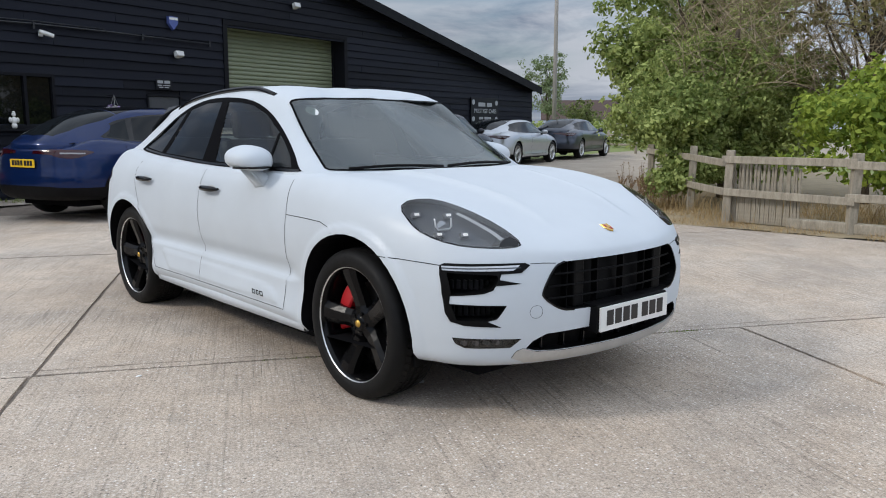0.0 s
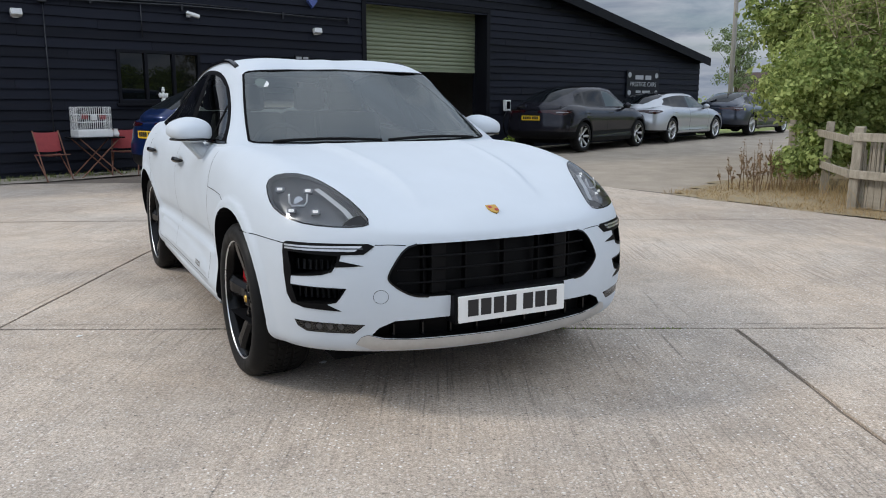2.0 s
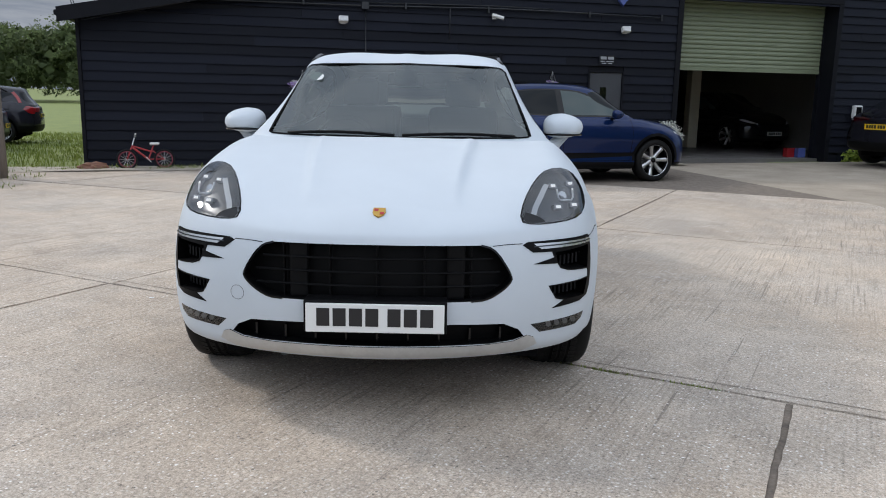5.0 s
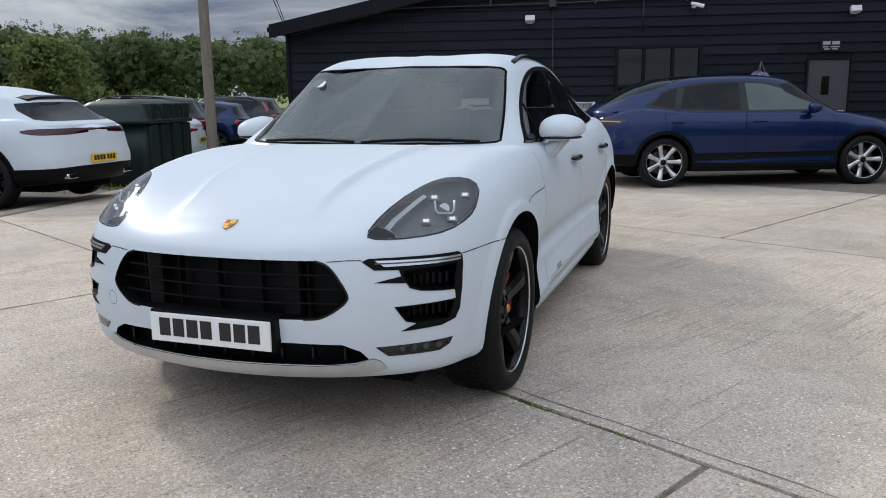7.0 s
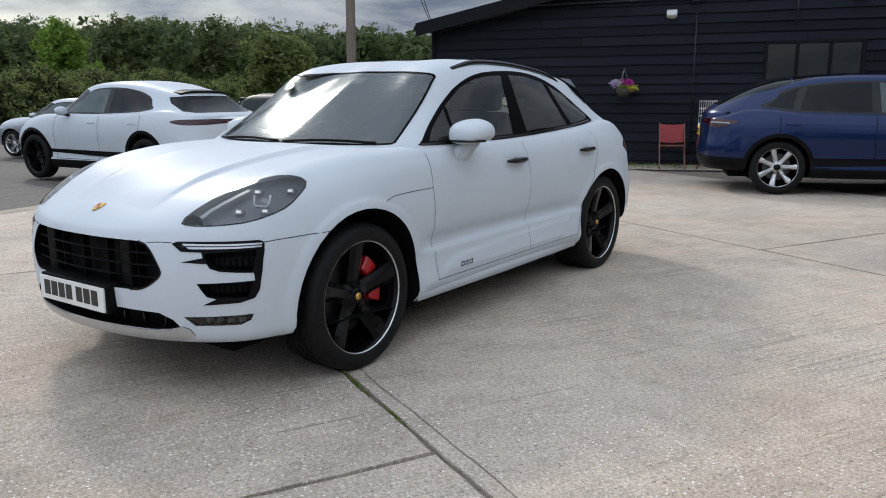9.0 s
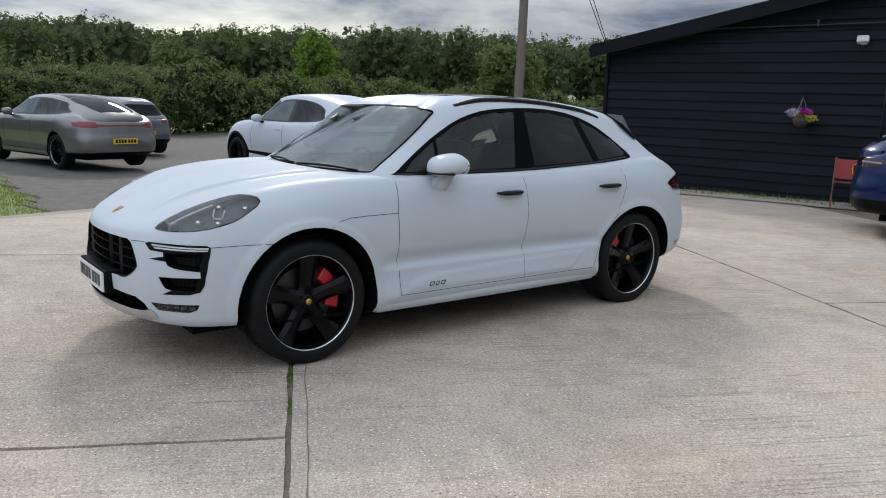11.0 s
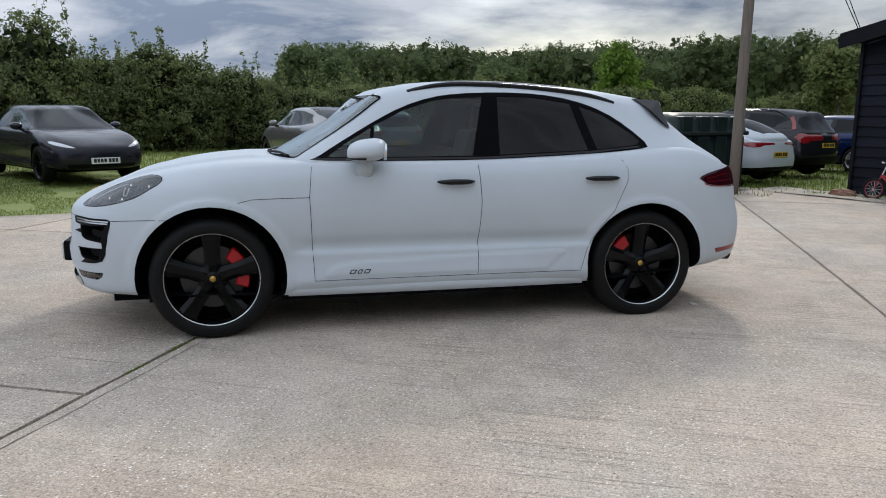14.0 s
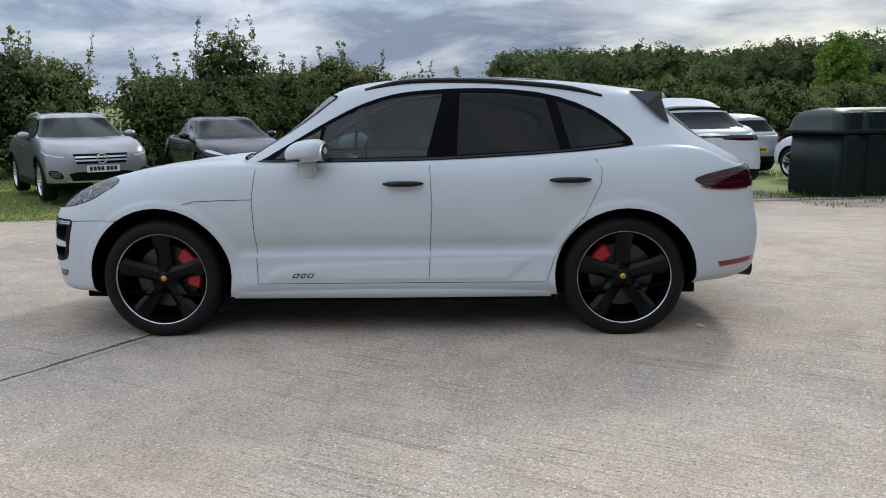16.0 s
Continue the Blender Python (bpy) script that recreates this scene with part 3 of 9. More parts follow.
def barn_inside():
    z = 0.1
    box("workshop_floor", (11.0, WALL + 0.2, z - 0.3), (18.2, WALL + 14, z), INNER_FLOOR, barn)
    box("workshop_wall", (10.8, WALL + 0.24, z), (11.0, WALL + 14, 4.0), INNER_WALL, barn)
    box("workshop_wall", (18.2, WALL + 0.24, z), (18.4, WALL + 14, 4.0), INNER_WALL, barn)
    box("workshop_wall", (11.0, WALL + 13.8, z), (18.2, WALL + 14, 4.0), INNER_WALL, barn)
    box("workshop_ceiling", (10.8, WALL + 0.3, 4.0), (18.4, WALL + 14, 4.1), INNER_WALL, barn)
    box("steel_column", (15.05, WALL + 4.4, z), (15.35, WALL + 4.7, 4.0), COLUMN, barn, "cream painted column", 0.02)


barn_inside()


def shutter():
    t = thing("roller_shutter", (14.1, WALL + 0.45, 0), "half-raised olive green slatted roller shutter door", "shutter door", kind="structure")
    z, z1, w = 2.12, 3.8, 1.93
    k = 0
    while z < z1:
        prof = [(0.0, 0.0), (-0.018, 0.02), (-0.022, 0.05), (-0.012, 0.085), (0.0, 0.098)]
        vs = [(x, y, z + h) for x in (-w, w) for y, h in prof] + [(x, 0.012, z + h) for x in (-w, w) for h in (0, 0.098)]
        n = len(prof)
        fs = [(i, n + i, n + i + 1, i + 1) for i in range(n - 1)] + [(2 * n, 2 * n + 1, 2 * n + 3, 2 * n + 2)]
        raw("slat", vs, fs, SHUTTER, t)
        z += 0.1
        k += 1
    box("bottom_rail", (-w, -0.03, 2.05), (w, 0.03, 2.13), SHUTTER, t)
    box("guide_rail", (-w - 0.1, -0.07, 0), (-w + 0.02, 0.06, 3.8), BLACK_TRIM, t)
    box("guide_rail", (w - 0.02, -0.07, 0), (w + 0.1, 0.06, 3.8), BLACK_TRIM, t)
    f = thing("shutter_frame", (0, 0, 0), "black boarded reveal round the wide vehicle doorway", "door frame", kind="structure")
    box("reveal", (12.06, WALL - 0.02, -0.1), (12.18, WALL + 0.5, 3.64), BLACK_TRIM, f)
    box("reveal", (16.03, WALL - 0.02, -0.1), (16.15, WALL + 0.5, 3.64), BLACK_TRIM, f)
    box("lintel", (12.06, WALL - 0.025, 3.57), (16.15, WALL + 0.5, 3.68), BLACK_TRIM, f)


shutter()


def barn_window():
    t = thing("window_1", (7.315, WALL, 1.27), "black-framed three-pane window with dark reflecting glass", "window", kind="structure")
    w, h = 0.815, 0.99
    fr = raw("window_frame", [], [], BLACK_TRIM, t)
    bm = bmesh.new()
    put_box(bm, (-w, -0.03, 0), (-w + 0.06, 0.1, h), 0.005)
    put_box(bm, (w - 0.06, -0.03, 0), (w, 0.1, h), 0.005)
    put_box(bm, (-w + 0.06, -0.028, 0), (w - 0.06, 0.1, 0.06), 0.005)
    put_box(bm, (-w + 0.06, -0.028, h - 0.06), (w - 0.06, 0.1, h), 0.005)
    for x in (-0.27, 0.27):
        put_box(bm, (x - 0.03, -0.026, 0.06), (x + 0.03, 0.1, h - 0.06), 0.005)
    bm.to_mesh(fr.data)
    bm.free()
    for a, b in ((-w + 0.06, -0.3), (-0.24, 0.24), (0.3, w - 0.06)):
        box("pane", (a, 0.03, 0.06), (b, 0.04, h - 0.06), GLASS_DARK, t, bevel=0)
    box("window_sill", (-w - 0.05, -0.07, -0.05), (w + 0.05, 0.05, -0.002), BLACK_TRIM, t)
    box("room_behind", (-w, 0.14, 0), (w, 0.16, h), BLACK_TRIM, t)


barn_window()


def office_door():
    t = thing("door_1", (10.46, WALL, 0), "grey flush office door with a small glazed slot", "door", kind="structure")
    bm = bmesh.new()
    put_box(bm, (-0.41, -0.03, -0.05), (-0.37, 0.1, 1.97), 0.004)
    put_box(bm, (0.37, -0.03, -0.05), (0.41, 0.1, 1.97), 0.004)
    put_box(bm, (-0.37, -0.028, 1.93), (0.37, 0.1, 1.97), 0.004)
    part("door_frame", bm, BLACK_TRIM, t)
    box("door_leaf", (-0.367, 0.0, -0.04), (0.367, 0.05, 1.925), GREY_DOOR, t)
    box("pane", (-0.12, -0.006, 1.28), (0.02, -0.001, 1.62), GLASS_DARK, t, bevel=0)
    bm = bmesh.new()
    put_tube(bm, (0.3, -0.05, 0.98), (0.18, -0.05, 0.98), 0.01)
    put_tube(bm, (0.3, -0.05, 0.98), (0.3, 0.0, 0.98), 0.012)
    part("door_handle", bm, STEEL, t)


office_door()


def wall_light(x, z, s=1.0):
    t = thing("wall_light", (x, WALL - 0.01, z), "small white floodlight on the black boards", "floodlight", "floodlights on the barn")
    box("back_plate", (-0.05 * s, -0.03, -0.05 * s), (0.05 * s, 0.0, 0.05 * s), WHITE_PLASTIC, t)
    bm = bmesh.new()
    put_box(bm, (-0.09 * s, -0.14, -0.05 * s), (0.09 * s, -0.03, 0.06 * s), 0.01, Matrix.Rotation(radians(-18), 4, "X"))
    part("lamp_head", bm, WHITE_PLASTIC, t)
    bm = bmesh.new()
    put_box(bm, (-0.075 * s, -0.146, -0.04 * s), (0.075 * s, -0.141, 0.05 * s), 0.0, Matrix.Rotation(radians(-18), 4, "X"))
    part("lens", bm, STEEL, t)


for lx, lz in ((4.86, 2.76), (10.82, 2.79), (14.26, 4.2)):
    wall_light(lx, lz)


def cctv(x, z):
    t = thing("security_camera", (x, WALL - 0.01, z), "white bullet security camera on a wall bracket", "security camera")
    box("bracket", (-0.04, -0.03, -0.04), (0.04, 0.0, 0.06), WHITE_PLASTIC, t)
    bm = bmesh.new()
    put_tube(bm, (0, -0.02, 0.03), (0.02, -0.1, 0.01), 0.014)
    part("arm", bm, WHITE_PLASTIC, t)
    bm = bmesh.new()
    put_tube(bm, (-0.06, -0.09, 0.04), (0.16, -0.17, -0.03), 0.038, 0.038, 14)
    part("housing", bm, WHITE_PLASTIC, t, smooth=False)
    bm = bmesh.new()
    put_tube(bm, (0.16, -0.17, -0.03), (0.166, -0.172, -0.032), 0.03, 0.03, 14)
    part("lens", bm, GLASS_DARK, t)


cctv(7.93, 2.96)


def alarm_box():
    t = thing("alarm_box", (10.74, WALL - 0.01, 3.46), "white and blue alarm siren box on the boards", "alarm box")
    vs = []
    for y, k in ((0, 1), (-0.06, 0.86)):
        vs += [(x * k, y, z * k) for x, z in ((-0.13, 0.13), (0.13, 0.13), (0.13, -0.02), (0, -0.17), (-0.13, -0.02))]
    raw("casing", vs, [(9, 8, 7, 6, 5)] + [(i, (i + 1) % 5, (i + 1) % 5 + 5, i + 5) for i in range(5)], BLUE_PLASTIC, t)
    box("label_plate", (-0.1, -0.066, 0.05), (0.1, -0.0605, 0.1), WHITE_PLASTIC, t, bevel=0)


alarm_box()


def lettering(name, text, size, mat, parent, at, label=""):
    cu = bpy.data.curves.new(name, "FONT")
    cu.body, cu.size, cu.extrude = text, size, 0.004
    cu.align_x, cu.align_y = "CENTER", "CENTER"
    cu.resolution_u = 3
    cu.materials.append(mat)
    ob = new(name, cu)
    me = bpy.data.meshes.new_from_object(ob)
    bpy.data.objects.remove(ob)
    ob = new(name, me)
    ob.matrix_basis = at
    return under(ob, parent, label)


def big_sign():
    t = thing("sign_board", (22.95, WALL - 0.02, 1.87), "black trade sign with white lettering and small emblems", "sign")
    box("panel", (-0.86, -0.03, -0.43), (0.86, 0.0, 0.43), SIGN_BLACK, t)
    face = pose(0, -0.034, 0, 90)
    bars("heading_bar", t, SIGN_WHITE, pose(0, -0.031, 0.2), 0.85, 0.13, [4, -1, 3], 0.004)
    lettering("word", "PRESTIGE", 0.2, SIGN_WHITE, t, pose(-0.27, -0.036, -0.02, 90))
    lettering("word", "CARS", 0.2, SIGN_WHITE, t, pose(0.46, -0.036, -0.02, 90))
    bars("number_bar", t, SIGN_WHITE, pose(0, -0.031, -0.25), 0.75, 0.08, [3, -1, 5], 0.004)
    for x in (-0.72, 0.72):
        for z in (0.27, -0.28):
            bm = bmesh.new()
            put_tube(bm, (x, -0.031, z), (x, -0.036, z), 0.085, 0.085, 18)
            part("emblem", bm, SIGN_WHITE, t)
    t = thing("door_sign", (10.46, WALL - 0.01, 2.18), "small black sign with white writing above the door", "sign")
    box("panel", (-0.19, -0.012, -0.11), (0.19, 0.0, 0.11), SIGN_BLACK, t)
    bars("heading_bar", t, SIGN_WHITE, pose(0, -0.0125, 0.05), 0.3, 0.06, [4, -1, 4], 0.002)
    bars("small_bar", t, SIGN_WHITE, pose(0, -0.0125, -0.02), 0.3, 0.02, [3, -1, 5], 0.002)
    bars("small_bar", t, SIGN_WHITE, pose(0, -0.0125, -0.06), 0.24, 0.02, [3, -1, 3], 0.002)


big_sign()


def conduits():
    t = thing("cable_conduit", (0, 0, 0), "thin black cable runs clipped across the boards", "conduit")
    for pts, r in (([(0.1, 2.6), (2.2, 3.06), (5.3, 3.07), (7.8, 3.13), (9.3, 3.13), (11.65, 3.1)], 0.017), ([(5.3, 3.13), (7.8, 3.18), (9.2, 3.17)], 0.011),
                   ([(7.0, 2.5), (7.0, 3.12)], 0.011), ([(5.3, 0.3), (5.3, 3.06)], 0.011)):
        tube("cable", [(x, WALL - 0.045, z) for x, z in pts], r, SATIN_BLACK_PIPE, t, sides=8)
    for x in (2.2, 4.1, 6.1, 7.8, 10.0, 11.65):
        box("clip", (x - 0.02, WALL - 0.068, 3.04), (x + 0.02, WALL - 0.02, 3.16), SATIN_BLACK_PIPE, t, bevel=0.006)
    box("junction_box", (5.22, WALL - 0.09, 3.0), (5.36, WALL - 0.02, 3.14), SATIN_BLACK_PIPE, t, bevel=0.01)


SATIN_BLACK_PIPE = worn("black_conduit", (0.008, 0.009, 0.012), (0.02, 0.022, 0.028), 14, (0.3, 0.45), 0.05)

conduits()

# ---------------------------------------------------------------- vehicle bodies
# A body is half a hull, swept from nose to tail in sections that fan out from a spine; lamps, glass, doors and
# arches are outlines drawn on that hull and cut out of it.
from mathutils.geometry import delaunay_2d_cdt


def catmull(rows, count):
    """rows (n, m) -> (count, m), passing through the rows evenly in index."""
    n = len(rows)
    padded = np.vstack([2 * rows[0] - rows[1], rows, 2 * rows[-1] - rows[-2]])
    u = np.linspace(0, n - 1, count)
    i = np.minimum(u.astype(int), n - 2)
    t = (u - i)[:, None]
    a, b, c, d = padded[i], padded[i + 1], padded[i + 2], padded[i + 3]
    m0, m1 = (c - a) * 0.5, (d - b) * 0.5
    return (2 * t ** 3 - 3 * t ** 2 + 1) * b + (t ** 3 - 2 * t ** 2 + t) * m0 + (-2 * t ** 3 + 3 * t ** 2) * c + (t ** 3 - t ** 2) * m1


def curve_at(knots, x):
    ks = sorted(knots)
    xs, zs = np.array([k[0] for k in ks]), np.array([k[1] for k in ks])
    if x <= xs[0] or x >= xs[-1]:
        return float(np.interp(x, xs, zs))
    slope = np.gradient(zs, xs)
    i = int(np.searchsorted(xs, x)) - 1
    h = xs[i + 1] - xs[i]
    t = (x - xs[i]) / h
    return float((2 * t ** 3 - 3 * t ** 2 + 1) * zs[i] + (t ** 3 - 2 * t ** 2 + t) * h * slope[i] + (3 * t ** 2 - 2 * t ** 3) * zs[i + 1] + (t ** 3 - t ** 2) * h * slope[i + 1])


def inside_polygon(poly, pts):
    x, y = pts[:, 0], pts[:, 1]
    res = np.zeros(len(pts), bool)
    px, py = poly[:, 0], poly[:, 1]
    for i in range(len(poly)):
        j = i - 1
        cond = (py[i] > y) != (py[j] > y)
        dy = py[j] - py[i]
        xx = (px[j] - px[i]) * (y - py[i]) / (dy if abs(dy) > 1e-12 else 1e-12) + px[i]
        res ^= cond & (x < xx)
    return res


def rounded(points, rounds=2, closed=True):
    """Corner-cutting, to soften an outline of few points."""
    p = np.array(points, float)
    for _ in range(rounds):
        q = np.roll(p, -1, 0) if closed else p[1:]
        a = p if closed else p[:-1]
        mid = np.empty((2 * len(a), p.shape[1]))
        mid[0::2], mid[1::2] = 0.75 * a + 0.25 * q, 0.25 * a + 0.75 * q
        p = mid if closed else np.vstack([p[:1], mid, p[-1:]])
    return p


def dense(points, step=0.03, closed=True):
    p = np.array(points, float)
    out = []
    n = len(p)
    for i in range(n if closed else n - 1):
        a, b = p[i], p[(i + 1) % n]
        k = max(1, int(np.linalg.norm(b - a) / step))
        out += [a + (b - a) * j / k for j in range(k)]
    if not closed:
        out.append(p[-1])
    return np.array(out)


class Hull:
    def __init__(self, stations, nu=420, ns=200, relief=None, soften=3, flank=None):
        rows = np.array([[xo, yo, xs] + [v for fz in sec for v in fz] for xo, yo, xs, sec in stations])
        first, last = rows[1].copy(), rows[-2].copy()
        first[1] *= -1
        last[1] *= -1
        full = catmull(np.vstack([first, rows, last]), 60 * (len(rows) + 1) + 1)[60:-60]
        seg = np.r_[0, np.cumsum(np.linalg.norm(np.diff(full[:, :2], axis=0), axis=1))]
        u = np.linspace(0, seg[-1], nu)
        at = np.array([np.interp(u, seg, full[:, k]) for k in range(full.shape[1])]).T
        k = (full.shape[1] - 3) // 2
        self.P = np.zeros((nu, ns, 3))
        for i in range(nu):
            sec = at[i, 3:].reshape(k, 2)
            c = catmull(sec, 40 * k)
            lens = np.r_[0, np.cumsum(np.hypot(*(np.diff(c, axis=0) * np.array([[0.9, 1.0]])).T))]
            w = lens / lens[-1] * 0.5 + np.linspace(0, 1, len(c)) * 0.5
            s = np.linspace(0, 1, ns)
            f, z = np.interp(s, w, c[:, 0]), np.interp(s, w, c[:, 1])
            self.P[i, :, 0] = at[i, 2] + f * (at[i, 0] - at[i, 2])
            self.P[i, :, 1] = np.maximum(0, f * at[i, 1])
            self.P[i, :, 2] = z
        if relief:
            self.P[..., 2] += relief(self.P)
        if flank:
            self.P[..., 1] += flank(self.P)
        self.P[0, :, 1] = 0
        self.P[-1, :, 1] = 0
        self.P[:, 0, 1] = 0
        self.nu, self.ns = nu, ns
        self.lu, self.ls = seg[-1], 1.9
        du, ds = np.gradient(self.P, axis=0), np.gradient(self.P, axis=1)
        n = np.cross(ds, du)
        ln = np.linalg.norm(n, axis=2, keepdims=True)
        self.N = n / np.maximum(ln, 1e-9)
        for _ in range(soften):
            for axis in (0, 1):
                pad = np.concatenate([np.take(self.N, [0], axis), self.N, np.take(self.N, [-1], axis)], axis)
                k = pad.shape[axis]
                self.N = 0.25 * np.take(pad, range(0, k - 2), axis) + 0.5 * self.N + 0.25 * np.take(pad, range(2, k), axis)
            self.N /= np.maximum(np.linalg.norm(self.N, axis=2, keepdims=True), 1e-9)
        if self.N[nu // 2, ns * 3 // 4, 1] < 0:
            self.N *= -1
        self.N[0, :, 1] = 0
        self.N[-1, :, 1] = 0
        self.N /= np.maximum(np.linalg.norm(self.N, axis=2, keepdims=True), 1e-9)

    def at(self, uv, grid=None):
        g = self.P if grid is None else grid
        a = np.clip(uv[:, 0] / self.lu * (self.nu - 1), 0, self.nu - 1.0001)
        b = np.clip(uv[:, 1] / self.ls * (self.ns - 1), 0, self.ns - 1.0001)
        i, j = a.astype(int), b.astype(int)
        s, t = (a - i)[:, None], (b - j)[:, None]
        return (g[i, j] * (1 - s) + g[i + 1, j] * s) * (1 - t) + (g[i, j + 1] * (1 - s) + g[i + 1, j + 1] * s) * t

    def find(self, pts, view):
        """Where on the hull an outline lies that is seen from the side (x, z), the front or back (y, z) or above (x, y)."""
        ax = {"side": (0, 2), "front": (1, 2), "back": (1, 2), "top": (0, 1)}[view]
        n = self.N
        ok = {"side": n[..., 1] > 0.12, "front": n[..., 0] > 0.05, "back": n[..., 0] < -0.05, "top": n[..., 2] > 0.15}[view]
        idx = np.argwhere(ok)
        flat = self.P[ok][:, ax]
        out = []
        for p in pts:
            d = ((flat - p) ** 2).sum(1)
            i, j = idx[d.argmin()]
            uv = np.array([[i / (self.nu - 1) * self.lu, j / (self.ns - 1) * self.ls]])
            for _ in range(3):
                e = 0.01
                here = self.at(uv)[0][list(ax)]
                gu = (self.at(uv + [[e, 0]])[0][list(ax)] - self.at(uv - [[e, 0]])[0][list(ax)]) / (2 * e)
                gv = (self.at(uv + [[0, e]])[0][list(ax)] - self.at(uv - [[0, e]])[0][list(ax)]) / (2 * e)
                m = np.array([gu, gv]).T
                if abs(np.linalg.det(m)) < 1e-4:
                    break
                step = np.linalg.solve(m, p - here)
                uv = uv + np.clip(step, -0.05, 0.05)[None]
                uv[:, 0] = np.clip(uv[:, 0], 0, self.lu)
                uv[:, 1] = np.clip(uv[:, 1], 0, self.ls)
            out.append(uv[0])
        return np.array(out)

    def cut(self, outlines, h=0.05):
        """outlines: (name, view, points) in order of rank. Returns vertices, normals and the triangles of each name."""
        self.loops = {}
        pts, edges = [], []
        border = [(0, 0), (self.lu, 0), (self.lu, self.ls), (0, self.ls)]
        border = dense(border, h)
        pts += [tuple(p) for p in border]
        edges += [(i, (i + 1) % len(border)) for i in range(len(border))]
        for name, view, poly in outlines:
            uv = self.find(dense(poly, max(0.026, h * 0.6)), view)
            uv[:, 0][uv[:, 0] < 0.006] = 0
            uv[:, 0][uv[:, 0] > self.lu - 0.006] = self.lu
            keep = [0]
            for i in range(1, len(uv)):
                if np.linalg.norm(uv[i] - uv[keep[-1]]) > 0.002:
                    keep.append(i)
            uv = uv[keep]
            if np.linalg.norm(uv[0] - uv[-1]) < 0.002:
                uv = uv[:-1]
            self.loops.setdefault(name, []).append(uv)
            s = len(pts)
            pts += [tuple(p) for p in uv]
            edges += [(s + i, s + (i + 1) % len(uv)) for i in range(len(uv))]
        fixed = np.array(pts)
        gu, gv = np.meshgrid(np.arange(h, self.lu - h * 0.5, h), np.arange(h, self.ls - h * 0.5, h))
        grid = np.c_[gu.ravel(), gv.ravel()]
        grid[:, 0] += (np.round(grid[:, 1] / h) % 2) * h * 0.5
        near = np.zeros(len(grid), bool)
        for i in range(0, len(fixed), 200):
            d = ((grid[:, None] - fixed[None, i:i + 200]) ** 2).sum(2)
            near |= d.min(1) < (0.38 * h) ** 2
        grid = grid[~near]
        allp = [Vector(p) for p in pts] + [Vector(p) for p in grid]
        vs, _, fs, _, _, _ = delaunay_2d_cdt(allp, edges, [], 0, 1e-5)
        uv = np.array([tuple(v) for v in vs])
        tri = np.array([f for f in fs if len(f) == 3])
        cen = uv[tri].mean(1)
        owner = np.full(len(tri), -1)
        names = []
        for name, _, _ in outlines:
            if name not in names:
                names.append(name)
        for k, name in enumerate(names):
            for loop in self.loops[name]:
                owner[(owner < 0) & inside_polygon(loop, cen)] = k
        self.V, self.VN = self.at(uv), self.at(uv, self.N)
        self.VN /= np.maximum(np.linalg.norm(self.VN, axis=1, keepdims=True), 1e-9)
        # triangles face outwards
        a, b, c = (self.V[tri[:, k]] for k in range(3))
        flip = (np.cross(b - a, c - a) * self.VN[tri].mean(1)).sum(1) < 0
        tri[flip] = tri[flip][:, ::-1]
        self.tri = {n: tri[owner == k] for k, n in enumerate(names)}
        self.tri[""] = tri[owner < 0]
        return self


def both_sides(v, n, t):
    """Half a body and its mirror image."""
    k = len(v)
    m = np.array([1, -1, 1])
    return np.vstack([v, v * m]), np.vstack([n, n * m]), np.vstack([t, t[:, ::-1] + k])


def shell(name, hull, regions, mat, parent, label="", side=0, push=0.0):
    """A panel of the hull: side 0 for both halves in one, 1 for the left alone, -1 for the right."""
    t = np.vstack([hull.tri[r] for r in regions])
    if not len(t):
        return None
    used, inv = np.unique(t, return_inverse=True)
    t = inv.reshape(t.shape)
    v, n = hull.V[used] + hull.VN[used] * push, hull.VN[used]
    if side == 0:
        v, n, t = both_sides(v, n, t)
    elif side < 0:
        v, n, t = v * [1, -1, 1], n * [1, -1, 1], t[:, ::-1]
    me = mesh_of(name, v, t, mat, True)
    me.normals_split_custom_set_from_vertices([tuple(x) for x in n])
    return under(new(name, me), parent, label)


def pocket(name, hull, region, mat, parent, depth, way, side=0, label="", floor=True, shrink=1.0):
    """A recess behind a region: its rim swept inwards, and a floor."""
    t = hull.tri[region]
    used, inv = np.unique(t, return_inverse=True)
    t = inv.reshape(t.shape)
    v = hull.V[used]
    edge = {}
    for a, b, c in t:
        for e in ((a, b), (b, c), (c, a)):
            edge[e] = 1
    rim = [e for e in edge if (e[1], e[0]) not in edge]
    w = np.array(way, float)
    c = v.mean(0)
    inner = (v - c) * shrink + c + w * depth
    k = len(v)
    faces = [(a, b, b + k, a + k) for a, b in rim if not (abs(v[a][1]) < 1e-4 and abs(v[b][1]) < 1e-4)]
    if floor:
        faces += [tuple(x + k for x in f) for f in t]
    verts = np.vstack([v, inner])
    if side == 0:
        n = len(verts)
        faces += [tuple(x + n for x in f[::-1]) for f in faces]
        verts = np.vstack([verts, verts * [1, -1, 1]])
    elif side < 0:
        verts = verts * [1, -1, 1]
        faces = [f[::-1] for f in faces]
    return raw(name, verts, faces, mat, parent, label)


